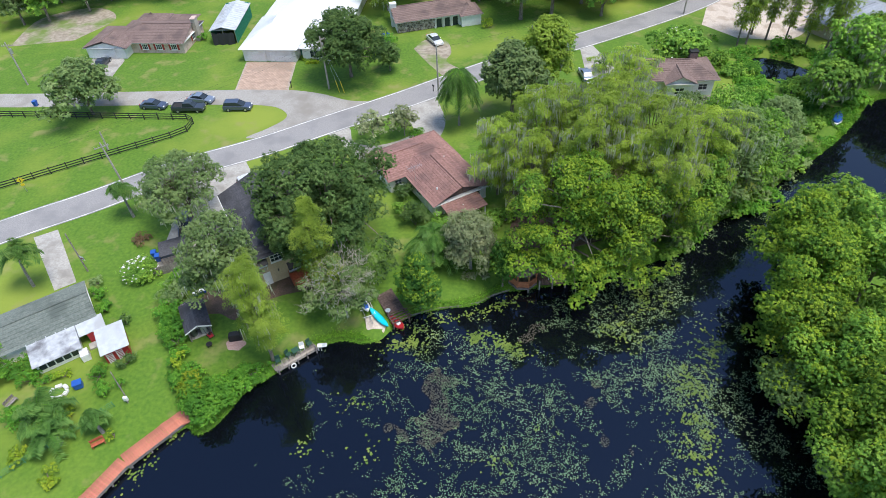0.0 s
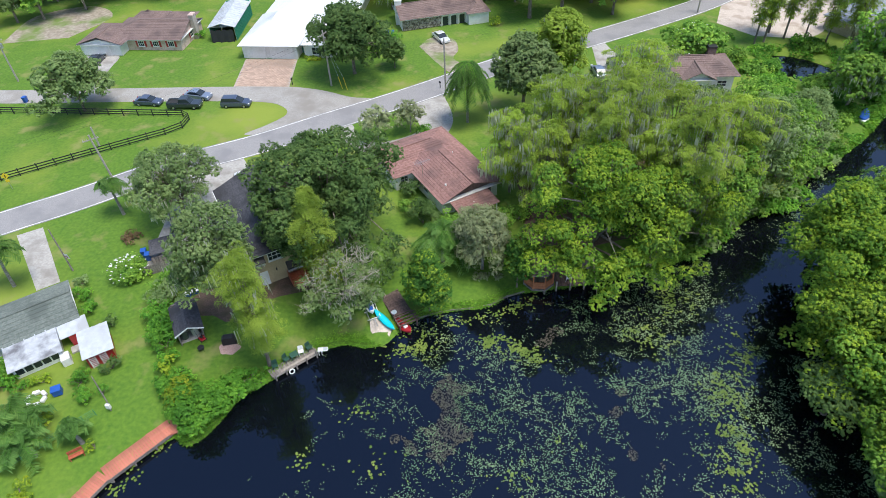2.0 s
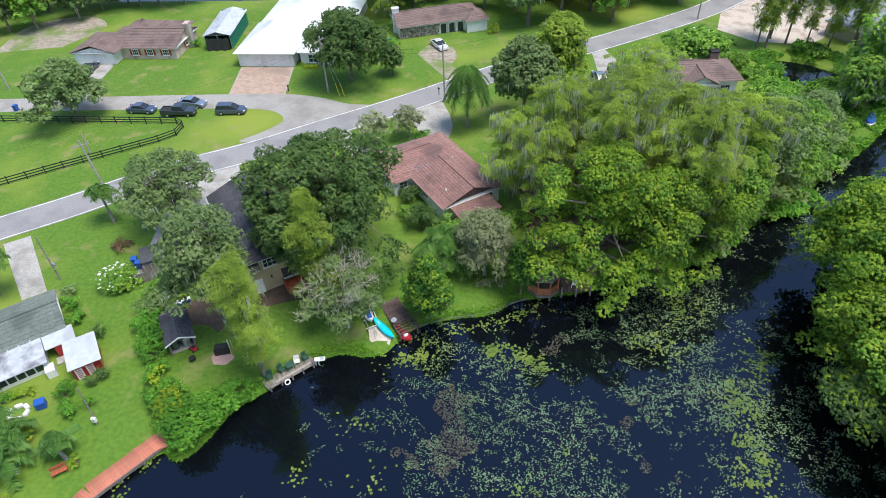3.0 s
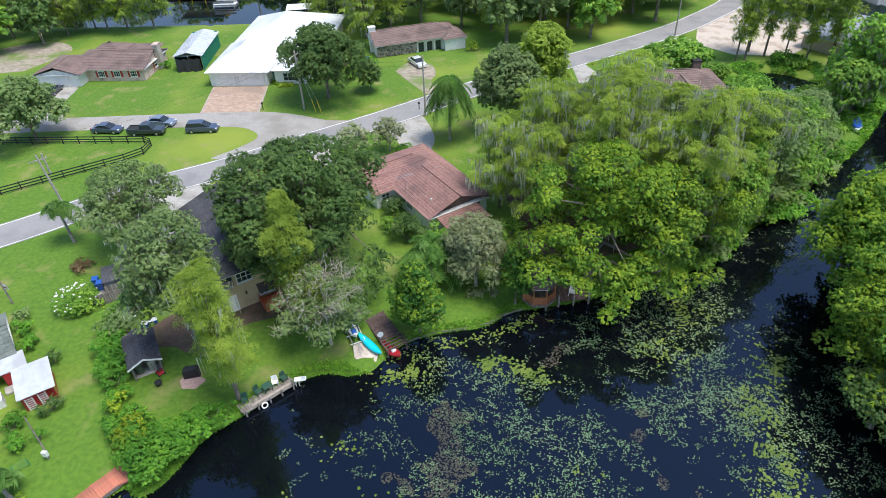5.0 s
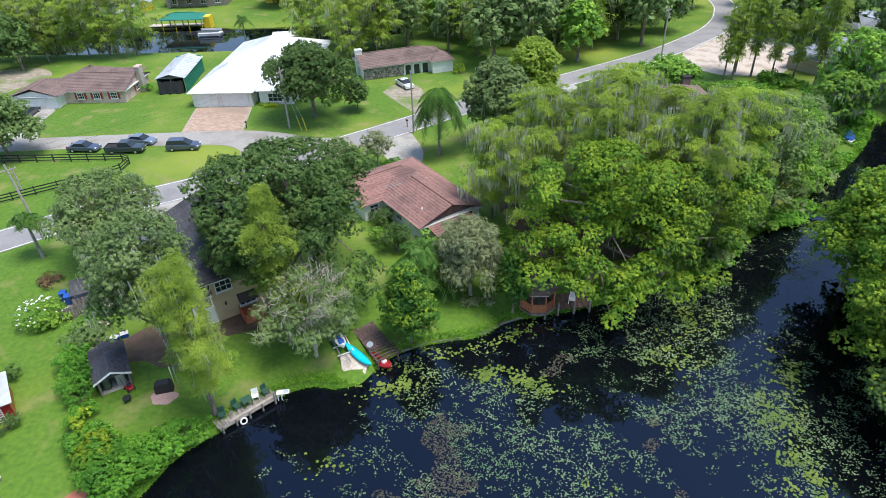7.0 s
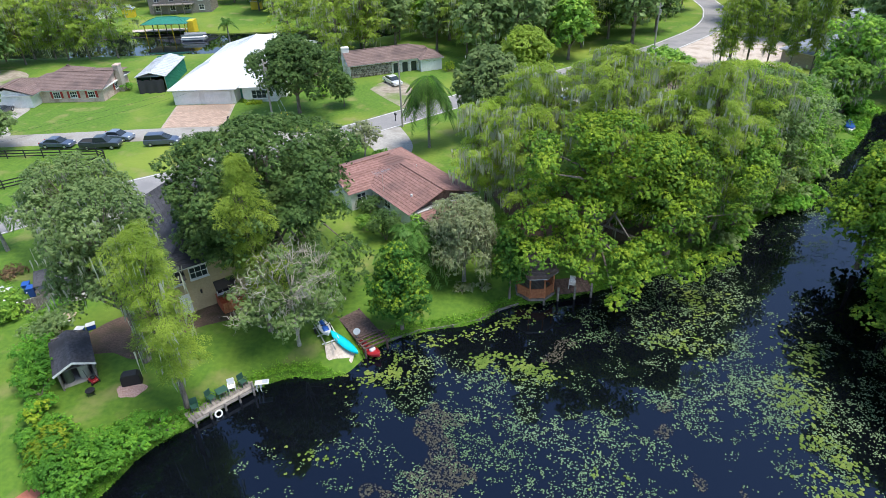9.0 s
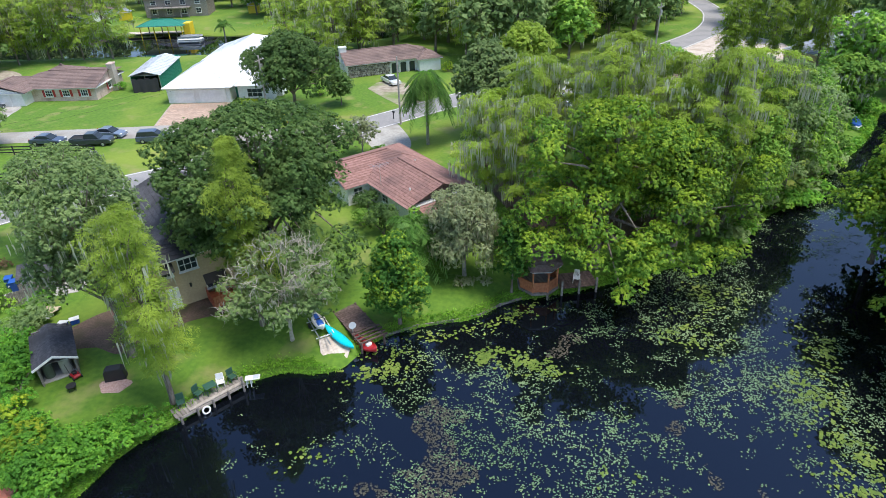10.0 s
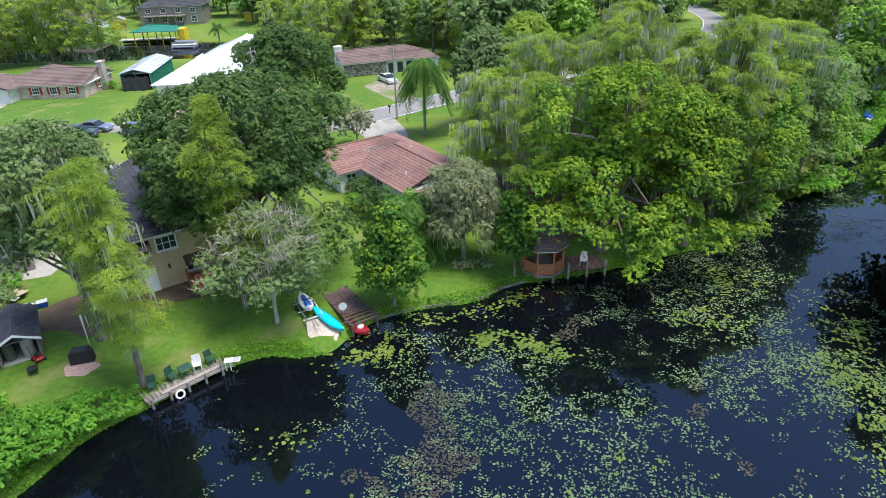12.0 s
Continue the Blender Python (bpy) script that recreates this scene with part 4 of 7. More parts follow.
# hedges and bushes
for i, (x, y, h, r, lf, st, tn) in enumerate([(-28.0, 34.6, 3.4, 2.4, "shrub", 1.0, 0), (-26.6, 36.6, 2.6, 1.9, "shrub", 1.2, 40), (-25.3, 38.6, 1.6, 1.2, "shrub", 1.5, 45), (-30.4, 36.4, 2.6, 1.8, "yellow_leaf", 1.0, 0), (-32.0, 38.4, 2.2, 1.5, "shrub", 1.2, 60),
        (-33.6, 40.8, 2.0, 1.2, "shrub", 1.5, 110), (-35.6, 44.2, 3.2, 1.7, "shrub", 1.3, 110), (-37.0, 46.6, 2.8, 1.8, "shrub", 1.2, 100), (-37.8, 49.6, 3.0, 1.9, "oak_grey", 1.0, 0), (-38.6, 52.6, 2.4, 1.4, "shrub", 1.0, 0),
        (-43.6, 53.0, 2.8, 2.2, "bank", 1.2, 20), (-46.6, 59.6, 1.4, 1.3, "mulch_leaf", 1.0, 0), (-47.6, 49.0, 1.7, 1.2, "shrub", 1.2, -50), (-45.6, 47.0, 1.5, 1.1, "shrub", 1.3, -50), (-48.8, 51.4, 1.5, 1.0, "oak_grey", 1.0, 0),
        (-42.0, 45.2, 1.8, 1.0, "oak_dark", 1.0, 0), (-50.8, 37.8, 2.4, 1.6, "shrub", 1.2, 30), (-53.0, 36.6, 3.0, 2.0, "shrub", 1.0, 0), (-47.4, 36.4, 1.4, 1.0, "shrub", 1.4, 30), (-41.6, 37.6, 1.8, 1.2, "shrub", 1.3, 120),
        (-40.0, 35.6, 1.5, 1.2, "shrub", 1.0, 0), (-38.6, 36.4, 1.2, 0.9, "shrub", 1.0, 0), (-44.8, 27.4, 1.6, 1.2, "yellow_leaf", 1.0, 0), (-40.6, 25.6, 1.5, 1.3, "yellow_leaf", 1.0, 0), (-36.4, 30.6, 1.2, 0.8, "yellow_leaf", 1.0, 0),
        (-11.8, 86.6, 1.6, 1.4, "shrub", 1.0, 0), (-11.7, 71.0, 3.2, 1.7, "oak_dark", 1.0, 0), (-9.4, 64.6, 4.0, 2.3, "oak_dark", 1.0, 0), (-6.0, 62.8, 4.6, 1.9, "bank", 1.0, 0), (-4.0, 60.8, 4.2, 2.0, "oak_grey", 1.0, 0), (-11.6, 66.6, 2.2, 1.4, "bank", 1.0, 0), (-3.0, 63.6, 3.2, 1.6, "bank", 1.0, 0), (-1.6, 62.0, 2.6, 1.5, "oak_dark", 1.0, 0), (0.6, 64.2, 3.2, 1.7, "bank", 1.0, 0),
        (2.8, 66.0, 2.6, 1.6, "bank", 1.0, 0), (-1.6, 55.0, 1.0, 1.0, "willow", 1.3, 10), (0.2, 55.2, 0.9, 0.9, "willow", 1.0, 0), (-24.0, 114.0, 2.4, 1.8, "bank", 1.0, 0), (-21.6, 119.0, 3.2, 2.0, "shrub", 1.0, 0), (-36.0, 111.6, 0.7, 1.2, "yellow_leaf", 2.0, 0),
        (-2.0, 127.6, 2.2, 1.3, "yellow_leaf", 1.0, 0), (-61.2, 121.4, 1.9, 1.2, "shrub", 1.0, 0), (12.6, 117.0, 1.8, 2.0, "shrub", 2.0, 33), (19.4, 109.0, 2.6, 1.4, "oak_dark", 2.2, 70), (-29.6, 59.8, 2.0, 1.5, "oak_dark", 1.0, 0), (-25.6, 35.4, 1.7, 1.4, "shrub", 1.3, 50), (-24.7, 37.2, 1.3, 1.2, "shrub", 1.4, 50), (-23.4, 38.8, 0.9, 1.0, "shrub", 1.6, 45), (-27.6, 33.2, 2.2, 1.5, "shrub", 1.0, 0), (-34.6, 42.6, 2.4, 1.4, "shrub", 1.4, 110), (-36.3, 45.4, 2.6, 1.4, "shrub", 1.4, 110), (-32.8, 39.6, 2.0, 1.3, "yellow_leaf", 1.2, 100), (-31.2, 37.4, 2.6, 1.6, "shrub", 1.2, 60), (-29.2, 35.6, 3.0, 1.8, "shrub", 1.2, 45), (-38.4, 51.0, 2.8, 1.6, "bank", 1.2, 100), (-26.0, 37.6, 2.0, 1.3, "shrub", 1.6, 50), (-24.0, 39.4, 0.9, 0.9, "shrub", 2.2, 42), (-54.8, 38.6, 3.4, 2.2, "bank", 1.0, 0), (-55.6, 35.6, 3.6, 2.2, "oak_grey", 1.0, 0), (-49.0, 36.6, 1.8, 1.2, "shrub", 1.4, 30), (-45.6, 37.4, 1.2, 0.9, "yellow_leaf", 1.4, 30), (-39.2, 39.6, 1.8, 1.1, "oak_dark", 1.2, 120), (-47.0, 31.6, 2.6, 1.8, "shrub", 1.0, 0), (-42.6, 33.0, 1.4, 1.2, "yellow_leaf", 1.0, 0), (-52.2, 29.6, 2.2, 1.8, "shrub", 1.0, 0)]):
    lf2 = lf
    if lf == "mulch_leaf":
        M["mulch_leaf"] = leaf_mat("dry_leaf", (0.08, 0.05, 0.03), (0.14, 0.09, 0.05), (0.22, 0.15, 0.08))
    made = shrub("shrub", x, y, h, r, lf2, {"yellow_leaf": "yellow-green leafy garden shrub", "mulch_leaf": "dry brown garden shrub", "oak_dark": "dense dark green garden shrub", "willow": "dry tan grassy shrub"}.get(lf, "leafy green garden shrub"), 200 + i, density=430, size=0.115, stretch=st, turn=tn)
    if i == 10:
        blossom(made, 8, 60, 2.4, 0.8, 2.6, 0.12)
rng = np.random.default_rng(55)
for i in range(34):
    x, y = rng.uniform(36, 60), rng.uniform(84, 124)
    if water_depth(np.array([x]), np.array([y]))[0] > -1.5 or (24 < x < 40 and 95 < y < 109) or (x > 44 and y > 119):
        continue
    shrub("undergrowth", x, y, rng.uniform(1.5, 3.4), rng.uniform(1.8, 3.2), "bank" if i % 3 else "shrub", "tangled green undergrowth beside the inlet", 300 + i, density=190, size=0.19, group="undergrowth")

for i in range(60):
    k = i / 59
    line = [(23.5, 61.0), (28.5, 65.6), (33.6, 70.0), (38.2, 72.6), (43.0, 78.6), (49.0, 84.4)] if i < 26 else [(42.6, 61.4), (39.4, 55.2), (36.4, 47.6), (35.2, 40.0), (34.4, 32.0), (33.4, 22.0)]
    k = (i if i < 26 else i - 26) / (25 if i < 26 else 33) * (len(line) - 1.001)
    a, b, f = line[int(k)], line[int(k) + 1], k % 1
    shrub("bank_shrub", a[0] + (b[0] - a[0]) * f + rng.normal() * 0.4, a[1] + (b[1] - a[1]) * f + rng.normal() * 0.4, rng.uniform(1.2, 3.2), rng.uniform(1.1, 2.1), ("bank", "shrub", "oak_grey")[i % 3], "green shrub leaning over the pond bank", 350 + i, density=190, size=0.18, z=0.45, group="bank shrubs")
for i, (x, y, h, r) in enumerate([(57.4, 99.0, 14.0, 4.8), (64.0, 107.0, 11.0, 4.4), (52.8, 94.2, 9.5, 3.4), (71.6, 104.0, 11.0, 4.6), (62.0, 70.4, 13.0, 5.0), (66.0, 78.0, 12.0, 4.6), (55.0, 66.0, 13.0, 5.0)]):
    broadleaf("mossy_tree", x, y, h, r, "oak_bright" if i % 2 else "bank", "spreading green tree hung with grey moss", 500 + i, low=2.4, n=70, clump=1.05, density=130, size=0.24, moss=1.0, group="mossy trees", lop=0.35)

n = 26000
gx_, gy_ = rng.uniform(38, 60, n), rng.uniform(82, 124, n)
wd = water_depth(gx_, gy_)
ok = (wd < 0.3) & ~((gx_ < 42) & (gy_ > 94)) & ~((gx_ > 43) & (gy_ > 118.5)) & (field_low(gx_, gy_) > -0.12)
gx_, gy_, wd = gx_[ok], gy_[ok], wd[ok]
gz_low = np.maximum(land_z(wd), 0) + rng.uniform(0.05, 0.6, len(gx_)) * (1 + field_low(gx_, gy_))
tagged(new("ground_cover", leaves("ground_cover", np.column_stack([gx_, gy_, gz_low]), rng.normal(size=(len(gx_), 3)) * 0.6 + np.array([0, 0, 1.0]), 0.24, M["shrub"], rng)), "lush bright green vines and weeds beside the inlet", "plants", kind="stuff")

# woods: a few grown trees, repeated at other turns and sizes
far = [broadleaf("woodland_tree", -108, 140, 13, 5.0, "oak_dark", "dark green woodland tree", 400, low=1.2, n=34, clump=1.5, density=30, size=0.48, group="woods", moss=0.1),
       broadleaf("woodland_tree", -20, 150, 12, 4.6, "bank", "light green woodland tree", 401, low=1.0, n=34, clump=1.4, density=30, size=0.48, group="woods"),
       broadleaf("woodland_tree", 16, 152, 14, 4.6, "oak_grey", "dull green woodland tree", 402, low=1.4, n=34, clump=1.4, density=30, size=0.48, group="woods", moss=0.1),
       cypress(-84, 144.5, 14, 4.6, 403, "mossy cypress beside the canal", moss=0.5, sprays=3.0, each=26, group="woods", leaf_size=0.8),
       cypress(52, 121.5, 15, 2.0, 404, "tall thin cypress with bare lower trunk", moss=0.3, low=4.5, sprays=5.0, each=40, group="woods", leaf_size=0.6)]


def taken(x, y):
    if water_depth(np.array([x]), np.array([y]))[0] > -2.2:
        return True
    if min(math.hypot(x - a, y - b) for a, b in ROAD) < 6.0:
        return True
    for x0, x1, y0, y1 in [(-84, -50, 108, 131), (-52, -28, 98, 150), (-23, 1, 112, 139), (22, 42, 94, 110), (40, 66, 117, 152), (60, 82, 114, 142), (78, 95, 138, 158), (-92, -62, 126, 139), (-78, -26, 124, 185), (-96, -56, 172, 204), (-118, -92, 176, 201), (-30, 14, 84, 128), (-66, -28, 168, 186), (84, 140, 120, 175), (52, 72, 176, 200)]:
        if x0 < x < x1 and y0 < y < y1:
            return True
    return False


spots = [(-92, 142), (-88, 146.5), (-98, 145), (-104, 141), (-110, 145), (50, 124), (55, 120), (58, 118), (61, 116), (48, 120), (64, 121), (46, 119)]
spots += [(-80, 145.5), (-74, 146), (-36, 146.5), (-30, 149.5), (-25, 144), (-21, 147)]
for k, (x, y) in enumerate(spots):
    copy_thing(far[3 if k < 5 or k > 11 else 4], pose(x, y, G, 0, 0, 70 * k) @ Matrix.Scale(rng.uniform(0.8, 1.12), 4))
put = [(57.4, 99.0), (62.4, 107.0), (52.8, 94.2), (68.6, 110), (62, 70.4), (66, 78), (55, 66), (-20, 150), (16, 152), (-108, 140)] + spots
tries = 0
while len(put) < 330 and tries < 9000:
    tries += 1
    x, y = (rng.uniform(-150, 125), rng.uniform(128, 236)) if tries % 4 else (rng.uniform(52, 100), rng.uniform(60, 130))
    if y < 128 and not (x < -92 and y > 104 or x > 56):
        continue
    if taken(x, y) or min(math.hypot(x - a, y - b) for a, b in put) < (5.0 if y < 175 else 6.2):
        continue
    put.append((x, y))
    k = int(rng.choice([0, 1, 1, 2, 2, 3]))
    copy_thing(far[k], pose(x, y, G, 0, 0, rng.uniform(0, 360)) @ Matrix.Scale(rng.uniform(0.75, 1.2), 4))


# ---- houses ----
def courses(parent, a, b, c, d, material, step=0.5, thick=0.05, name="shingle_course"):
    """Lapped strips from the eave a-b up to the ridge d-c."""
    a, b, c, d = (Vector(v) for v in (a, b, c, d))
    n = max(2, round(((d + c) / 2 - (a + b) / 2).length / step))
    for i in range(n):
        s, t = i / n, min(1.0, (i + 1.12) / n)
        p = [a.lerp(d, s), b.lerp(c, s), b.lerp(c, t), a.lerp(d, t)]
        lift = Vector((0, 0, 0.045))
        part(name, slab([p[0] + lift, p[1] + lift, p[2], p[3]], thick), material, parent)


def seams(parent, a, b, c, d, material, step=1.0, thick=0.06, name="roof_panel"):
    """Metal sheets side by side from the eave a-b to the ridge d-c, each with a raised seam."""
    a, b, c, d = (Vector(v) for v in (a, b, c, d))
    n = max(1, round((b - a).length / step))
    for i in range(n):
        s, t = i / n, (i + 1) / n
        p, q, r, u = a.lerp(b, s), a.lerp(b, t), d.lerp(c, t), d.lerp(c, s)
        bm = slab([p, q, r, u] if (r - u).length > 0.02 else [p, q, r], thick)
        k = min(0.12, 0.1 / max((q - p).length, 0.1))
        up = Vector((0, 0, 0.035))
        slab([p + up, p.lerp(q, k) + up, (u.lerp(r, k) if (r - u).length > 0.02 else u + (q - p) * 0.02) + up, u + up], 0.05, bm)
        part(name, bm, material, parent)


def hip_roof(parent, x0, x1, y0, y1, ze, zr, material, lay=courses, over=0.5, gable=(False, False), along="x", step=0.5):
    """A roof over the rectangle with its ridge along x or y; gable: whether its two ends are upright."""
    x0, x1, y0, y1 = x0 - over, x1 + over, y0 - over, y1 + over
    roof = part("roof", box(((x0 + x1) / 2, (y0 + y1) / 2, ze - 0.09), (x1 - x0 - 0.1, y1 - y0 - 0.1, 0.1)), M["white"], parent, "white soffit board")
    if along == "x":
        w = (y1 - y0) / 2
        r0, r1, ym = x0 + (0 if gable[0] else w), x1 - (0 if gable[1] else w), (y0 + y1) / 2
        A, B, C, D, P, Q = (x0, y0, ze), (x1, y0, ze), (x1, y1, ze), (x0, y1, ze), (r0, ym, zr), (r1, ym, zr)
        lay(roof, A, B, Q, P, material, step)
        lay(roof, C, D, P, Q, material, step)
        if not gable[1]:
            lay(roof, B, C, Q, Q, material, step)
        if not gable[0]:
            lay(roof, D, A, P, P, material, step)
    else:
        w = (x1 - x0) / 2
        r0, r1, xm = y0 + (0 if gable[0] else w), y1 - (0 if gable[1] else w), (x0 + x1) / 2
        A, B, C, D, P, Q = (x0, y0, ze), (x1, y0, ze), (x1, y1, ze), (x0, y1, ze), (xm, r0, zr), (xm, r1, zr)
        lay(roof, D, A, P, Q, material, step)
        lay(roof, B, C, Q, P, material, step)
        if not gable[0]:
            lay(roof, A, B, P, P, material, step)
        if not gable[1]:
            lay(roof, C, D, Q, Q, material, step)
    ridge = [Vector(P) + Vector((0, 0, 0.05)), Vector(Q) + Vector((0, 0, 0.05))]
    if (ridge[1] - ridge[0]).length > 0.3:
        part("ridge_cap", tube(ridge, [0.1, 0.1], 6), material, roof)
    return roof


def walls(parent, x0, x1, y0, y1, h, material, name="wall", gable=None, z0=-0.1):
    """Four outer walls, each 0.2 m thick; gable: (side, peak height) makes that wall rise to a point."""
    t = 0.2
    for side, (ax, ay, bx, by) in {"s": (x0, y0, x1, y0 + t), "n": (x0, y1 - t, x1, y1), "w": (x0, y0 + t, x0 + t, y1 - t), "e": (x1 - t, y0 + t, x1, y1 - t)}.items():
        bm = box(((ax + bx) / 2, (ay + by) / 2, (h + z0) / 2), (bx - ax, by - ay, h - z0))
        for s, peak in gable or ():
            if s == side:
                if s in "sn":
                    p = [(ax, ay, h), (bx, ay, h), ((ax + bx) / 2, ay, peak)]
                    q = [(x, by, z) for x, y, z in p]
                else:
                    p = [(ax, ay - t, h), (ax, by + t, h), (ax, (ay + by) / 2, peak)]
                    q = [(bx, y, z) for x, y, z in p]
                v, w = [bm.verts.new(c) for c in p], [bm.verts.new(c) for c in q]
                bm.faces.new(v)
                bm.faces.new(w[::-1])
                for i in range(3):
                    bm.faces.new((v[i], w[i], w[(i + 1) % 3], v[(i + 1) % 3]))
                bmesh.ops.recalc_face_normals(bm, faces=bm.faces)
        part(name, bm, material, parent)


def window(parent, x, y, z, w, h, turn=0, bars=(2, 2), shutters=None, frame_mat="white", awning=False):
    """A framed window on a wall that faces -y before its turn; its foot centre at x, y, z."""
    m = pose(x, y, z, 0, 0, turn)
    f = 0.09
    bm = box((0, -0.03, f / 2), (w, 0.12, f))
    box((0, -0.03, h - f / 2), (w, 0.12, f), bm)
    for s in (-1, 1):
        box((s * (w - f) / 2, -0.03, h / 2), (f, 0.12, h - 2 * f), bm)
    win = part("window", bm, M[frame_mat], parent, "white framed window", m)
    part("pane", box((0, 0.0, h / 2), (w - 2 * f, 0.04, h - 2 * f)), M["glass"], win)
    for i in range(1, bars[0]):
        part("glazing_bar", box((-w / 2 + w * i / bars[0], -0.03, h / 2), (0.05, 0.05, h - 2 * f)), M[frame_mat], win)
    for i in range(1, bars[1]):
        part("glazing_bar", box((0, -0.032, h * i / bars[1]), (w - 2 * f, 0.05, 0.05)), M[frame_mat], win)
    part("sill", box((0, -0.08, -0.04), (w + 0.1, 0.2, 0.07)), M[frame_mat], win)
    if shutters:
        for s in (-1, 1):
            part("shutter", box((s * (w / 2 + 0.24), -0.03, h / 2), (0.4, 0.06, h + 0.05), bevel=0.01), M[shutters], win, "red louvred shutter")
    if awning:
        part("awning", slab([(-w / 2 - 0.1, -0.75, h * 0.62), (w / 2 + 0.1, -0.75, h * 0.62), (w / 2 + 0.1, 0, h * 1.06), (-w / 2 - 0.1, 0, h * 1.06)], 0.06), M["black"], win, "black canvas awning")
    return win


def garage_door(parent, x, y, w, h, turn=0, z=0.0):
    d = part("garage_door", box((0, 0, h / 2), (w, 0.1, h)), M["white"], parent, "white panelled garage door", pose(x, y, z, 0, 0, turn))
    for i in range(4):
        part("door_panel", box((0, -0.06, h * (i + 0.5) / 4), (w - 0.12, 0.04, h / 4 - 0.06), bevel=0.01), M["white"], d)


def door(parent, x, y, w, h, turn=0, material="white", z=0.0):
    d = part("door", box((0, -0.03, h / 2), (w, 0.1, h), bevel=0.01), M[material], parent, "", pose(x, y, z, 0, 0, turn))
    part("handle", box((w * 0.38, -0.1, h * 0.48), (0.05, 0.06, 0.14), bevel=0.01), M["steel"], d)


def chimney(parent, x, y, h, sx, sy, material, cap="steel"):
    c = part("chimney", box((x, y, h / 2), (sx, sy, h), bevel=0.03), M[material], parent)
    part("chimney_cap", box((x, y, h + 0.12), (sx + 0.15, sy + 0.15, 0.24), bevel=0.03), M[cap], c)


# low house with the red-brown roof; its local x runs along the west block, y towards the road
h1 = thing("house", pose(-8.7, 84.8, G, 0, 0, 35), "white single-storey house with worn red-brown ridged roof", "house", "houses")
walls(h1, -11.9, -0.6, -8.0, -0.5, 2.25, M["white"])
walls(h1, -9.1, -0.8, -16.2, -8.0, 2.25, M["white"])
for k in range(22):
    bx0 = -9.0 + 0.37 * k
    top = 2.25 + 1.42 * (1 - abs(bx0 + 4.05 + 0.9) / 4.25)
    if top > 2.32:
        part("gable_board", box((bx0 + 0.17, -16.1, (2.25 + top) / 2), (0.35, 0.06, top - 2.25)), M["shingle_brown"], h1, "brown gable board")
hip_roof(h1, -11.9, -0.6, -8.0, -0.5, 2.3, 3.85, M["shingle_red"], over=0.45, gable=(True, False), step=0.42)
hip_roof(h1, -9.1, -0.8, -16.3, -3.6, 2.34, 3.95, M["shingle_red"], over=0.5, gable=(True, False), along="y", step=0.42)
pr = part("porch", box((-5.6, -18.0, 1.0), (0.14, 0.14, 2.0)), M["white"], h1, "porch post")
courses(pr, (-8.4, -19.6, 1.75), (-2.6, -19.6, 1.75), (-2.6, -15.9, 2.25), (-8.4, -15.9, 2.25), M["shingle_red"], 0.42)
for px in (-8.1, -2.9):
    part("porch_post", box((px, -19.3, 0.85), (0.12, 0.12, 1.75)), M["white"], h1)
window(h1, -2.4, -16.2, 0.9, 1.3, 1.1)
window(h1, -10.6, -8.0, 0.9, 1.2, 1.1)
window(h1, -9.1, -11.5, 0.9, 1.4, 1.1, turn=-90)
door(h1, -9.1, -13.6, 0.9, 2.0, turn=-90)
window(h1, -0.8, -11.5, 0.9, 1.4, 1.1, turn=90)
part("vent_pipe", tube([(-7.6, -14.3, 2.6), (-7.6, -14.3, 3.3)], [0.12, 0.12], 8), M["white"], h1)
part("vent_pipe", tube([(-3.2, -8.6, 3.0), (-3.2, -8.6, 3.6)], [0.07, 0.07], 8), M["white"], h1)
bm = tube([(-8.9, -10.4, 0.0), (-8.9, -10.4, 5.2)], [0.03, 0.02], 5)
for k in range(7):
    box((-8.9 + (k - 3) * 0.32, -10.4, 5.0), (0.025, 1.5 - 0.12 * k, 0.025), bm)
box((-8.9, -10.4, 5.0), (2.3, 0.03, 0.03), bm)
part("antenna", bm, M["steel"], h1, "metal roof antenna")

# two-storey tan house
h2 = thing("house", pose(-27.3, 52.0, G, 0, 0, 34), "tan stucco two-storey house with dark shingle roof", "house", "houses")
walls(h2, 0, 9.6, 0, 14.0, 4.9, M["stucco"])
hip_roof(h2, 0, 9.6, 0, 14.0, 4.95, 7.0, M["shingle_black"], along="y", over=0.6, gable=(False, True))
walls(h2, -2.6, 0.0, 3.2, 12.0, 2.6, M["stucco"])
courses(part("side_roof", box((-1.5, 7.6, 2.62), (3.0, 9.4, 0.08)), M["white"], h2), (-3.2, 12.5, 2.65), (-3.2, 2.8, 2.65), (0.0, 2.8, 3.7), (0.0, 12.5, 3.7), M["shingle_black"])
part("gutter", box((-0.62, 7.0, 4.92), (0.1, 15.0, 0.12)), M["white"], h2)
window(h2, 2.7, 0, 3.3, 1.6, 1.25, bars=(3, 2))
window(h2, 0.9, 0, 3.2, 1.0, 1.2, awning=True)
window(h2, 4.6, 0, 0.9, 1.7, 1.4, awning=True, bars=(3, 1))
window(h2, 7.6, 0, 3.3, 1.4, 1.2)
door(h2, 1.0, 0, 0.95, 2.05)
lamp = part("wall_lamp", tube([(2.5, -0.12, 1.7), (2.5, -0.12, 2.05)], [0.07, 0.1], 6), M["black"], h2, "black wall lantern")
d2 = thing("stoop", pose(-27.3, 52.0, G, 0, 0, 34), "red-stained wooden stoop with railing boards", "deck")
for k in range(11):
    part("board", box((3.65 + 0.19 * k, -1.1, 0.55), (0.17, 2.0, 0.05)), M["wood_red"], d2)
for k in range(9):
    part("front_board", box((3.75 + 0.23 * k, -2.12, 0.6), (0.2, 0.05, 1.1)), M["wood_orange"], d2)
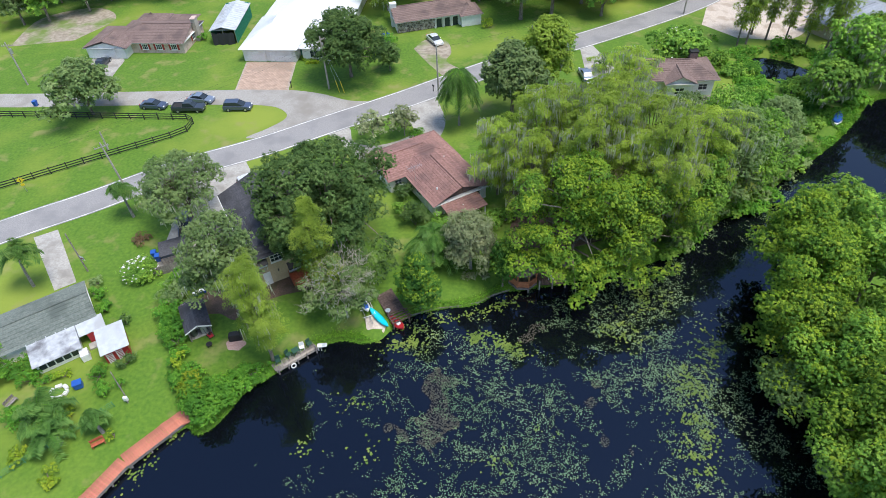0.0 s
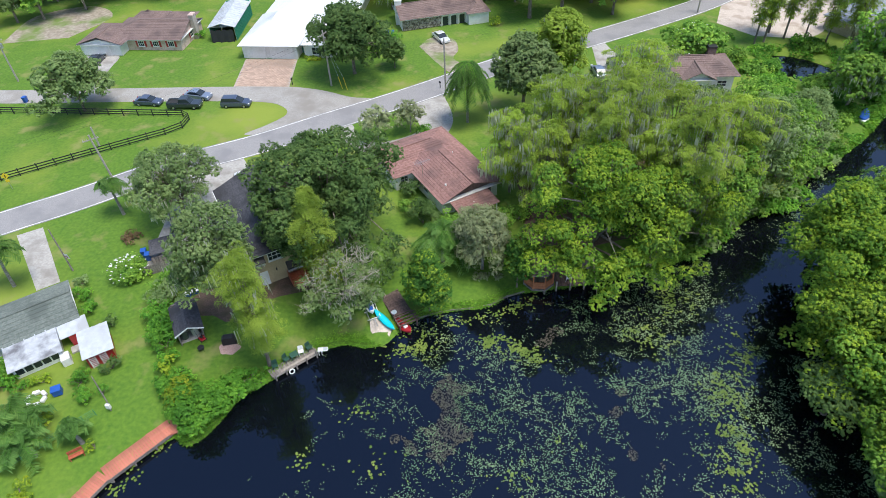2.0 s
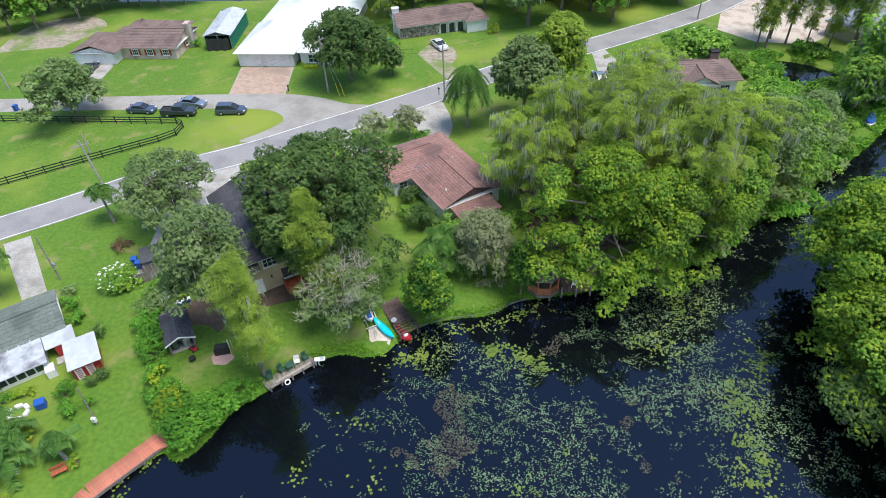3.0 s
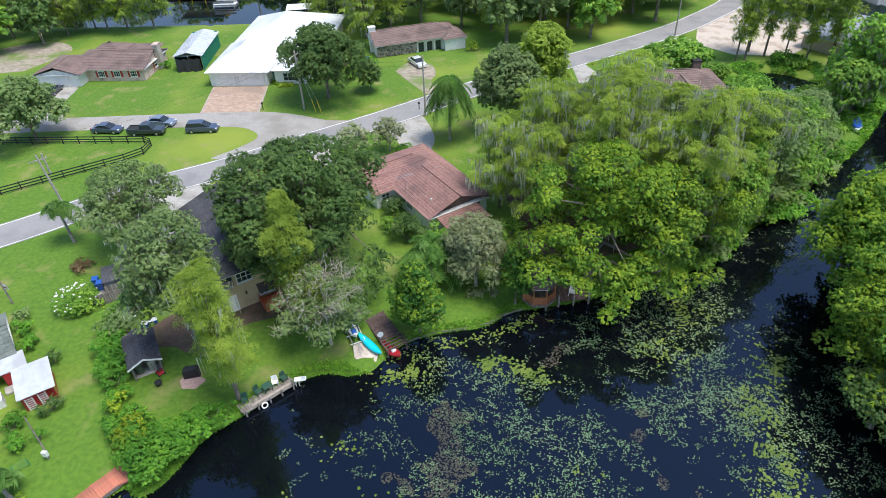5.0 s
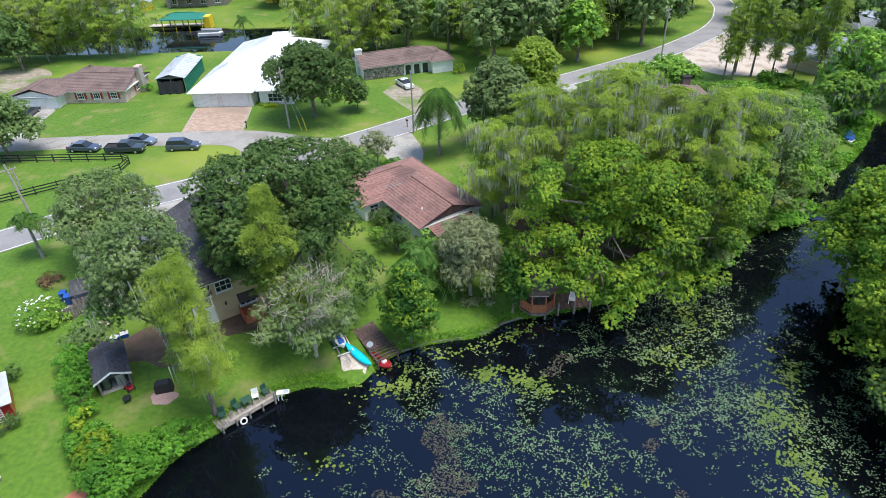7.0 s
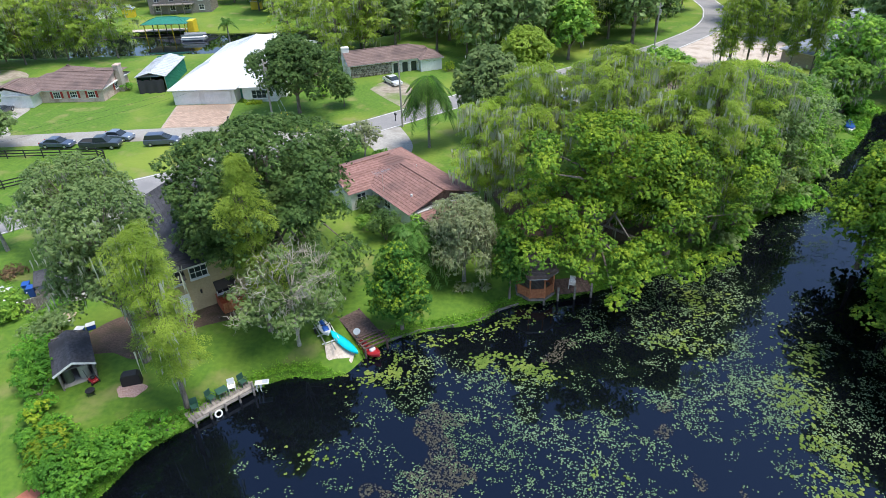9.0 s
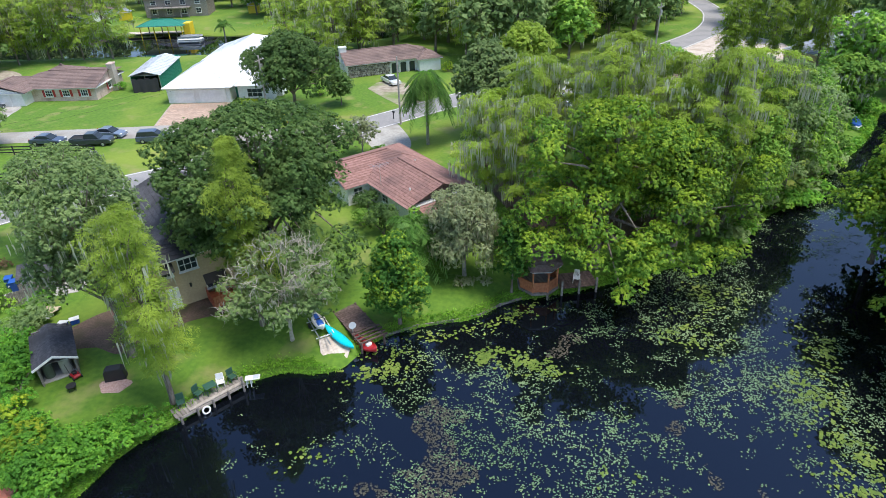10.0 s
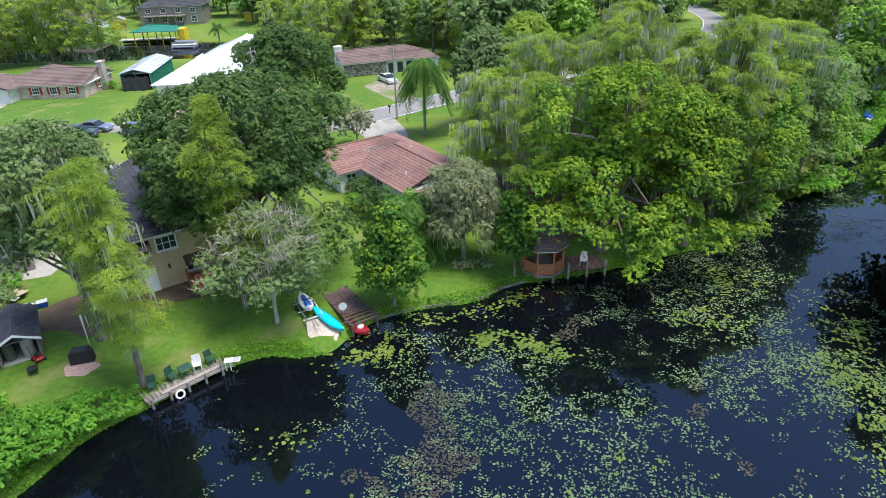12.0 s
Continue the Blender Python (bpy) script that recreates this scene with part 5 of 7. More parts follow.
for x in (3.6, 5.7):
    for k in range(8):
        part("side_board", box((x, -0.2 - 0.24 * k, 0.6), (0.05, 0.2, 1.1)), M["wood_red"], d2)
part("frame", box((4.65, -1.1, 0.25), (2.0, 1.9, 0.5)), M["wood_red"], d2)

# grey-green roofed house by the boardwalk
h3 = thing("house", pose(-49.2, 50.2, G, 0, 0, 39), "low white house with grey-green shingle roof", "house", "houses")
walls(h3, -13.0, -0.4, -6.7, -0.4, 1.85, M["white"], gable=[("e", 2.75)])
hip_roof(h3, -13.0, -0.4, -6.7, -0.4, 1.9, 2.95, M["shingle_green"], over=0.4, gable=(True, True))
porch = thing("porch", pose(-49.2, 50.2, G, 0, 0, 39), "white screened porch with mottled weathered sheet roof", "porch")
walls(porch, -7.4, -2.7, -10.3, -6.75, 1.5, M["white"])
M["old_sheet"] = mat("old_sheet", (0.40, 0.42, 0.44), (0.54, 0.56, 0.58), scale=2, rough=0.5, bump=0.05, c=(0.17, 0.17, 0.18), big=0.55)
seams(part("roof", box((-5.05, -8.6, 1.56), (4.9, 3.6, 0.05)), M["white"], porch), (-7.7, -10.7, 1.6), (-2.5, -10.7, 1.6), (-2.5, -6.9, 1.95), (-7.7, -6.9, 1.95), M["old_sheet"])
for k in range(5):
    part("screen", box((-6.8 + 0.85 * k, -10.32, 0.9), (0.7, 0.04, 0.8)), M["glass"], porch)
seams(part("entry_roof", box((-1.0, -7.9, 1.56), (2.7, 2.0, 0.05)), M["white"], porch), (-2.45, -9.0, 1.62), (0.5, -9.0, 1.62), (0.5, -6.9, 1.9), (-2.45, -6.9, 1.9), M["grey_metal"])
door(porch, -1.2, -8.9, 0.9, 1.5, material="red")
part("step", box((-1.2, -9.6, 0.1), (1.6, 1.0, 0.2)), M["concrete"], porch)
part("side_wall", box((-2.6, -10.9, 0.5), (0.9, 1.2, 1.0), bevel=0.02), M["white"], porch)
sh = thing("storage_shed", pose(-41.35, 41.55, G, 0, 0, 36), "red storage shed with pale metal roof", "shed", "sheds")
walls(sh, -1.3, 1.3, -1.7, 1.8, 1.75, M["red"])
seams(part("roof", box((0, 0, 1.78), (2.8, 3.8, 0.05)), M["white"], sh), (-1.55, -2.0, 1.82), (1.55, -2.0, 1.82), (1.55, 2.1, 2.1), (-1.55, 2.1, 2.1), M["grey_metal"], 0.8)
for k, x in enumerate((-0.75, 0.3)):
    lad = part("lattice_panel", box((x - 0.3, -1.8, 0.75), (0.07, 0.06, 1.5)), M["white"], sh, "white ladder-like lattice")
    part("rail", box((x + 0.3, -1.8, 0.75), (0.07, 0.06, 1.5)), M["white"], lad)
    for j in range(6):
        part("rung", box((x, -1.8, 0.15 + 0.24 * j), (0.54, 0.05, 0.06)), M["white"], lad)

# brown-roofed brick house
h4 = thing("house", pose(-74.0, 115.4, G, 0, 0, -1), "pinkish brick ranch house with brown shingle roof", "house", "houses")
walls(h4, 0, 11.2, 0, 10.0, 2.2, M["brick_pink"], gable=[("e", 3.9)])
hip_roof(h4, -4.0, 11.2, 0, 10.0, 2.25, 4.0, M["shingle_brown"], gable=(False, True), over=0.5)
walls(h4, -8.2, 0.0, -2.6, 6.5, 2.2, M["white"], gable=[("s", 3.2)])
hip_roof(h4, -8.2, 0.4, -2.6, 7.0, 2.3, 3.75, M["shingle_brown"], along="y", gable=(True, False), over=0.45)
walls(h4, -2.0, 8.0, 10.0, 13.5, 2.1, M["brick_pink"])
hip_roof(h4, -3.0, 3.0, 8.0, 13.5, 2.3, 3.7, M["shingle_brown"], along="y", over=0.4)
seams(part("lanai_roof", box((6.0, 11.9, 2.16), (7.0, 3.6, 0.05)), M["white"], h4), (2.4, 10.1, 2.3), (9.6, 10.1, 2.3), (9.6, 14.0, 2.2), (2.4, 14.0, 2.2), M["shingle_brown"])
for x in (3.0, 6.0, 9.2):
    window(h4, x, 0, 0.75, 1.3, 1.15, shutters="red", bars=(3, 2))
window(h4, 11.2, 5.0, 0.75, 1.1, 1.15, turn=90, shutters="red")
garage_door(h4, -4.8, -2.66, 5.2, 1.95)
part("porch_wall", box((-0.7, -0.9, 1.1), (0.3, 1.5, 2.2)), M["wood_red"], h4)
chimney(h4, 11.75, 6.2, 4.6, 0.9, 1.4, "mortar", "brick_pink")

# white metal-roofed house
h5 = thing("house", pose(-49.2, 112.0, G, 0, 0, -1), "white house with bright white metal hip roof", "house", "houses")
walls(h5, 0, 10.6, 0, 9, 2.6, M["white"])
walls(h5, 0.4, 18.6, 2.8, 30.0, 2.6, M["white"])
hip_roof(h5, 0, 10.6, 0, 14, 2.66, 5.6, M["white_roof"], lay=seams, along="y", over=0.6, step=1.0)
hip_roof(h5, 0.4, 18.6, 6.2, 31.0, 2.7, 6.6, M["white_roof"], lay=seams, along="y", over=0.6, step=1.2)
hip_roof(h5, 11.8, 17.6, 0.6, 8.0, 2.66, 4.2, M["white_roof"], lay=seams, along="y", over=0.5, step=1.0)
walls(h5, 11.8, 17.6, 0.6, 6.0, 2.6, M["white"])
garage_door(h5, 2.7, -0.06, 3.6, 2.3)
garage_door(h5, 7.7, -0.06, 4.6, 2.3)
window(h5, 14.6, 0.6, 0.6, 2.6, 1.5, bars=(3, 2))
door(h5, 11.2, 2.8, 1.0, 2.1, material="green_metal")

# green metal carport
h6 = thing("carport", pose(-58.3, 119.4, G, 0, 0, 5), "green metal carport with grey roof and black tarp front", "carport", "sheds")
part("side_wall", box((5.0, 6.6, 1.4), (0.08, 13.2, 2.8)), M["green_metal"], h6)
for k in range(26):
    part("rib", box((5.06, 0.3 + 0.51 * k, 1.4), (0.05, 0.08, 2.8)), M["green_metal"], h6)
part("side_wall", box((0, 6.6, 1.4), (0.08, 13.2, 2.8)), M["green_metal"], h6)
part("back_wall", box((2.5, 13.15, 1.6), (5.0, 0.08, 3.2)), M["green_metal"], h6)
rf = part("roof", box((2.5, 6.6, 2.82), (5.0, 13.2, 0.04)), M["grey_metal"], h6)
seams(rf, (-0.3, 13.6, 2.85), (-0.3, -0.3, 2.85), (2.5, -0.3, 3.6), (2.5, 13.6, 3.6), M["grey_metal"], 0.9)
seams(rf, (5.3, -0.3, 2.85), (5.3, 13.6, 2.85), (2.5, 13.6, 3.6), (2.5, -0.3, 3.6), M["grey_metal"], 0.9)
for x in (0.05, 2.5, 4.95):
    part("post", box((x, 0.0, 1.45), (0.1, 0.1, 2.9 if x != 2.5 else 3.4)), M["steel"], h6)
bm = bmesh.new()
rg = [[bm.verts.new((0.15 + 4.6 * i / 10, -0.25 - 0.25 * math.sin(i * 1.9) * (1 - j / 5) - 0.35 * (1 - j / 5), 0.02 + 2.3 * j / 5 + (0.18 * math.sin(i * 2.3) if j == 5 else 0))) for i in range(11)] for j in range(6)]
for a, b in zip(rg, rg[1:]):
    for i in range(10):
        bm.faces.new((a[i], a[i + 1], b[i + 1], b[i]))
part("tarp", bm, M["black"], h6, "black sagging tarp", smooth=True)

# stone house with arches
h7 = thing("house", pose(-20.4, 124.4, G, 0, 0, 20), "ranch house with field stone front and white arches", "house", "houses")
walls(h7, 0, 16.8, 0, 7.6, 2.3, M["white"], gable=[("w", 3.9)])
hip_roof(h7, 0, 16.8, -0.2, 7.6, 2.4, 4.1, M["shingle_brown"], over=0.5, gable=(True, False))
hip_roof(h7, 13.4, 17.6, -1.6, 4.0, 2.35, 3.5, M["shingle_brown"], over=0.4, along="y")
walls(h7, 13.4, 17.6, -1.6, 0, 2.25, M["white"])
rng7 = np.random.default_rng(5)
for j in range(6):
    x = 0.0
    while x < 7.6:
        w = rng7.uniform(0.35, 0.8)
        part("stone", box((x + w / 2, -0.06 - rng7.uniform(0, 0.05), 0.2 + 0.37 * j), (w - 0.04, 0.16, 0.34), bevel=0.05), M["stone"], h7)
        x += w
for k in range(3):
    bm = bmesh.new()
    cx = 8.9 + 1.75 * k
    for s in range(9):
        a, b = math.pi * s / 9, math.pi * (s + 1) / 9
        slabp = [(cx + 0.75 * math.cos(q), -0.35, 1.35 + 0.75 * math.sin(q)) for q in (a, b)] + [(cx + 0.98 * math.cos(q), -0.35, 1.35 + 0.98 * math.sin(q)) for q in (b, a)]
        v = [bm.verts.new(p) for p in slabp]
        w = [bm.verts.new((p[0], -0.1, p[2])) for p in slabp]
        bm.faces.new(v)
        for i in range(4):
            bm.faces.new((v[i], w[i], w[(i + 1) % 4], v[(i + 1) % 4]))
    for s in (-1, 1):
        box((cx + 0.86 * s, -0.22, 0.68), (0.22, 0.25, 1.36), bm)
    bmesh.ops.remove_doubles(bm, verts=bm.verts, dist=1e-4)
    part("arch", bm, M["white"], h7, "white plaster arch")
    # dark glossy panel that stands in for the shade inside the arch
    part("arch_shade_panel", box((cx, -0.04, 0.9), (1.05, 0.06, 1.8)), M["glass"], h7, "dark panel painted as the shade inside the arch")
chimney(h7, 0.1, 3.8, 4.7, 1.3, 1.0, "white", "white")

# brown house at the bend
h8 = thing("house", pose(25.0, 99.6, G, 0, 0, 4), "white house with brown roof and brick chimney", "house", "houses")
walls(h8, 0, 12.4, 0, 7.0, 3.1, M["white"])
hip_roof(h8, 0, 12.4, 0, 7.0, 3.15, 4.9, M["shingle_brown"], over=0.7, gable=(True, False))
walls(h8, 4.2, 8.4, -1.4, 3.0, 3.1, M["white"], gable=[("s", 4.3)])
hip_roof(h8, 4.2, 8.4, -1.4, 4.0, 3.2, 4.5, M["shingle_brown"], along="y", gable=(True, True), over=0.6)
window(h8, 6.3, -1.4, 1.0, 1.6, 1.3)
window(h8, 10.6, 0, 1.0, 1.6, 1.2)
chimney(h8, 9.6, 5.0, 5.6, 1.3, 1.1, "shingle_brown", "black")
part("deck", box((10.4, -2.4, 0.3), (4.6, 3.4, 0.12)), M["wood_grey"], h8)
for k in range(6):
    part("rail_post", box((8.2 + 0.88 * k, -4.0, 0.75), (0.1, 0.1, 0.9)), M["wood_grey"], h8)
part("rail", box((10.4, -4.0, 1.2), (4.6, 0.1, 0.1)), M["wood_grey"], h8)

# grey-roofed houses past the sand lot
for x, y, r, w, d, wl in [(70.5, 126.5, 36, 17, 11, "mortar"), (86.0, 148.5, 20, 13, 9, "shingle_grey")]:
    h = thing("house", pose(x, y, G, 0, 0, r), "far house with blue-grey shingle roof", "house", "houses")
    walls(h, -w / 2, w / 2, -d / 2, d / 2, 2.6, M[wl], gable=[("s", 3.0)])
    hip_roof(h, -w / 2, w / 2, -d / 2, d / 2, 2.65, 4.6, M["shingle_grey"], step=0.6)
    hip_roof(h, -w / 2 + 1, -w / 2 + 6.5, -d / 2 - 2.2, 1.0, 2.7, 4.3, M["shingle_grey"], along="y", gable=(True, False), step=0.6)
    walls(h, -w / 2 + 1, -w / 2 + 6.5, -d / 2 - 2.2, -d / 2, 2.6, M[wl], gable=[("s", 4.0)])
    window(h, -w / 2 + 3.7, -d / 2 - 2.2, 0.9, 1.6, 1.2)
    window(h, 2.4, -d / 2, 0.9, 1.6, 1.2)

# across the canal
h9 = thing("house", pose(-77.0, 197.0, G, 0, 0, 4), "weathered grey-brown two-storey house with dark roof", "house", "houses")
walls(h9, -8.5, 8.5, -4, 4, 4.9, M["wood_grey"])
hip_roof(h9, -8.5, 8.5, -4, 4, 4.95, 7.0, M["shingle_black"], step=0.7)
part("balcony", box((-1.5, -5.2, 2.6), (11.0, 2.4, 0.2)), M["wood_grey"], h9)
for k in range(6):
    part("balcony_post", box((-6.8 + 2.1 * k, -6.3, 1.85), (0.16, 0.16, 3.7)), M["wood_grey"], h9)
part("balcony_rail", box((-1.5, -6.3, 3.6), (11.0, 0.1, 0.12)), M["wood_grey"], h9)
for x in (-6, -2, 2, 6):
    window(h9, x, -4, 0.8, 1.5, 1.4)
    window(h9, x, -4, 3.2, 1.5, 1.2)
h10 = thing("house", pose(-104.0, 193.0, G, 0, 0, -20), "far low house with brown shingle roof", "house", "houses")
walls(h10, -8, 8, -4, 4, 2.5, M["white"])
hip_roof(h10, -8, 8, -4, 4, 2.55, 4.6, M["shingle_brown"], step=0.7)
window(h10, 3, -4, 0.8, 2.4, 1.3)
bh = thing("boathouse", pose(-71.5, 169.6, 0.5, 0, 0, 1), "boathouse with green metal roof on posts", "boathouse")
rf = hip_roof(bh, -5.2, 5.2, -2.4, 3.0, 2.9, 4.0, M["green_metal"], lay=seams, over=0.5, step=1.2)
for x in (-5, -1.7, 1.7, 5):
    for y in (-2.2, 2.8):
        part("post", box((x, y, 0.9), (0.18, 0.18, 4.0)), M["yellow"] if y < 0 else M["wood_grey"], bh)
part("deck", box((-4.0, 3.6, 0.2), (14.0, 2.4, 0.14)), M["sand"], bh, "pale concrete quay")
part("closet", box((5.9, 0.4, 1.6), (1.6, 3.0, 3.0), bevel=0.03), M["yellow"], bh, "yellow painted storage closet")
for i, (x, y) in enumerate([(-90.0, 190.0), (-56.0, 196.0)]):
    ys = thing("garden_shed", pose(x, y, G, 0, 0, 10), "small yellow garden shed", "shed", "sheds")
    walls(ys, -1.5, 1.5, -1.2, 1.2, 2.2, M["yellow"], gable=[("s", 2.9)])
    hip_roof(ys, -1.5, 1.5, -1.2, 1.2, 2.25, 3.0, M["shingle_grey"], along="y", gable=(True, True), over=0.2)
lift = thing("boat_lift", pose(-63.6, 164.4, 0.0), "aluminium boat lift with pale pontoon boat", "boat")
for s in (-0.9, 0.9):
    part("pontoon", tube([(-2.9, s, 0.35), (2.4, s, 0.35), (3.0, s, 0.5)], [0.32, 0.32, 0.1], 8), M["grey_metal"], lift)
part("deck", box((0, 0, 0.75), (5.6, 2.4, 0.12)), M["white"], lift)
for y in (-1.2, 1.2):
    part("rail", box((0, y, 1.3), (5.4, 0.06, 0.5)), M["steel"], lift)
for x in (-2.6, 2.6):
    part("frame", box((x, 0, 0.1), (0.14, 3.4, 0.3)), M["steel"], lift)
bs = thing("boat_shelter", pose(-42.0, 153.2, 0.0, 0, 0, 8), "boat shelter with white flat roof over the canal", "boathouse")
seams(part("frame", box((0, 0, 2.6), (5.4, 3.4, 0.1)), M["steel"], bs), (-3, -2, 2.7), (3, -2, 2.7), (3, 2, 2.9), (-3, 2, 2.9), M["white_roof"])
for x in (-2.6, 0, 2.6):
    for y in (-1.6, 1.6):
        part("post", box((x, y, 0.8), (0.12, 0.12, 3.6)), M["steel"], bs)
part("boat", box((0, 0, 0.9), (4.4, 1.7, 0.7), bevel=0.25), M["white"], bs, "covered white boat")


# ---- pond plants ----
rng = np.random.default_rng(9)


def field(x, y, s, o):
    return np.array([noise.noise(Vector((a * s + o, b * s, 0.7 * o))) for a, b in zip(x, y)])


def discs(name, x, y, r, z, material, rng, label, sides=6, notch=True):
    """Flat round pads, each a little tilted, with a notch."""
    n = len(x)
    a0 = rng.uniform(0, 6.28, n)
    v = np.zeros((n, sides, 3))
    tx, ty = rng.normal(size=n) * 0.06, rng.normal(size=n) * 0.06
    for k in range(sides):
        a = a0 + 2 * math.pi * k / sides
        rr = r * (0.35 if notch and k == 0 else 1.0) * rng.uniform(0.85, 1.15, n)
        dx, dy = rr * np.cos(a), rr * np.sin(a)
        v[:, k] = np.stack([x + dx, y + dy, z + np.maximum(0, 0.02 + dx * tx + dy * ty)], -1)
    ob = new(name, raw_mesh(name, v.reshape(-1, 3), np.arange(n * sides).reshape(-1, sides), material))
    return tagged(ob, label, "water plants", kind="stuff")


def scatter(n, x0, x1, y0, y1):
    x, y = rng.uniform(x0, x1, n), rng.uniform(y0, y1, n)
    ok = water_depth(x, y) > 0.35
    return x[ok], y[ok]


x, y = scatter(230000, -22, 44, 16, 80)
wide, fine = field(x, y, 0.085, 3.1), field(x, y, 0.42, 8.3)
open_left = np.clip((x + 13.5 - 0.25 * (y - 34)) / 6, 0.02, 1)
open_left = np.where((y < 38) & (x > -18), np.maximum(open_left, 0.3), open_left)
streak = np.exp(-((x - 22.0 - 0.1 * (y - 40)) / 3.0) ** 2) * (y < 56)
near_bank = np.clip(1.2 - water_depth(x, y) / 4.0, 0, 1) * (x > 4)
lane = 1 - 0.85 * np.exp(-((x - 27.5 - 0.5 * (y - 55)) / 2.2) ** 2) * (y > 44)
prob = np.clip(0.26 + 1.5 * wide + 1.4 * fine, 0.02, 1) * open_left * 0.62 + 0.5 * streak * np.clip(0.6 + fine, 0, 1) + np.where(x > 18, 0.5, 0.3) * near_bank * np.clip(0.5 + 1.4 * fine, 0, 1)
keep = rng.random(len(x)) < prob * lane * 0.2
x, y = x[keep], y[keep]
many = rng.integers(2, 9, len(x))
x, y = np.repeat(x, many), np.repeat(y, many)
x, y = x + rng.normal(size=len(x)) * 0.2, y + rng.normal(size=len(y)) * 0.16
ok = water_depth(x, y) > 0.1
x, y = x[ok], y[ok]
discs("lily_pads", x, y, rng.uniform(0.03, 0.078, len(x)), 0.004 + 0.004 * rng.random(len(x)), M["pad"], rng, "small grey-green floating lily pads in drifts")


def cluster(cx, cy, rx, ry, n, turn=0.0):
    px, py = rx * 0.62 * rng.normal(size=n), ry * 0.62 * rng.normal(size=n)
    far_off = field(cx + px, cy + py, 0.9, 4.0) + 0.35 > rng.random(n) * 0.55
    px, py = px[far_off], py[far_off]
    c, s = math.cos(turn), math.sin(turn)
    return cx + c * px - s * py, cy + s * px + c * py


bx, by = [], []
for c in [(-8.2, 45.2, 2.3, 1.7, 420, 0.5), (-4.6, 48.8, 2.4, 0.8, 70, 0.2), (-1.0, 49.8, 2.6, 0.7, 80, 0.3), (3.0, 51.6, 2.6, 1.0, 150, 0.5), (0.6, 46.3, 1.5, 0.9, 300, -0.1), (3.4, 44.9, 1.8, 0.9, 300, -0.3), (-12.6, 37.0, 2.0, 1.0, 40, 0.2), (7.0, 35.6, 1.2, 1.3, 46, 0.0),
          (-16.6, 31.2, 1.2, 1.0, 26, 0.0), (-9.6, 31.0, 2.0, 1.4, 40, 0.0), (2.0, 30.6, 2.4, 1.4, 40, 0.0), (-33.0, 27.6, 1.2, 2.6, 90, -0.7), (22.3, 35.0, 1.7, 4.2, 520, -0.1), (23.2, 41.5, 1.7, 2.8, 240, -0.4), (26.0, 46.0, 1.4, 3.0, 220, -0.3), (16.6, 49.2, 2.4, 2.6, 240, 0.5), (20.5, 53.5, 2.0, 2.4, 260, 0.7), (-30.6, 31.4, 0.8, 0.8, 24, 0.0)]:
    px, py = cluster(*c)
    bx.append(px)
    by.append(py)
x, y = np.concatenate(bx), np.concatenate(by)
ok = water_depth(x, y) > 0.1
x, y = x[ok], y[ok]
discs("water_lilies", x, y, rng.uniform(0.07, 0.165, len(x)), 0.014 + 0.008 * rng.random(len(x)), M["pad_bright"], rng, "larger yellow-green round water lilies in clusters", sides=9)
x, y = scatter(60000, -14, 16, 22, 56)
spot = np.exp(-((x + 4.2) / 2.0) ** 2 - ((y - 41.0) / 1.8) ** 2) + 0.8 * np.exp(-((x + 3.4) / 1.6) ** 2 - ((y - 36.2) / 2.0) ** 2)
keep = 0.7 * field(x, y, 0.16, 21.0) + 0.5 * field(x, y, 0.6, 5.0) + 0.75 * spot > 0.46
x, y = x[keep], y[keep]
discs("water_weed", x, y, rng.uniform(0.035, 0.09, len(x)), 0.0015 + 0.002 * rng.random(len(x)), M["water_weed"], rng, "brown weed lying just under the surface", sides=5, notch=False)

# rank grass and low plants along the waterline
ps = []
line = np.array(POND)
for (ax, ay), (bx_, by_) in zip(line, line[1:]):
    ln = math.hypot(bx_ - ax, by_ - ay)
    if max(ay, by_) < 18 or min(ay, by_) > 118:
        continue
    thick = 3.4 if -26.5 < ax < -13.0 else 2.0
    for _ in range(int(ln * 130 * thick / 2)):
        t, o = rng.random(), rng.normal() * 0.3 * thick / 2
        ps.append((ax + (bx_ - ax) * t - (by_ - ay) / ln * (o + 0.08 * thick), ay + (by_ - ay) * t + (bx_ - ax) / ln * (o + 0.08 * thick)))
ps = np.array(ps)
d = water_depth(ps[:, 0], ps[:, 1])
ok = (d < 0.3) & (np.hypot(ps[:, 0] + 12.0, ps[:, 1] - 46.8) > 1.7)
ps, d = ps[ok], d[ok]
pz = np.maximum(land_z(d), 0.0) + rng.uniform(0.02, 0.3, len(ps))
tagged(new("shore_grass", leaves("shore_grass", np.column_stack([ps, pz]), rng.normal(size=(len(ps), 3)) * 0.8 + np.array([0, 0, 0.7]), 0.11, M["grass_blade"], rng, 0.4)), "rank green grass and creepers along the waterline", "grass", kind="stuff")


# ---- vehicles ----
def paint(name, col):
    return plain(name, col, 0.28, 0.3, 0.8)


M["car_navy"] = paint("navy_car_paint", (0.08, 0.105, 0.17))
M["car_black"] = paint("black_car_paint", (0.045, 0.055, 0.07))
M["car_silver"] = paint("blue_silver_car_paint", (0.22, 0.27, 0.36))
M["car_white"] = paint("white_car_paint", (0.8, 0.8, 0.8))
M["lamp_red"] = plain("tail_lamp", (0.4, 0.01, 0.01), 0.2)
M["lamp_clear"] = plain("head_lamp", (0.75, 0.77, 0.8), 0.1)


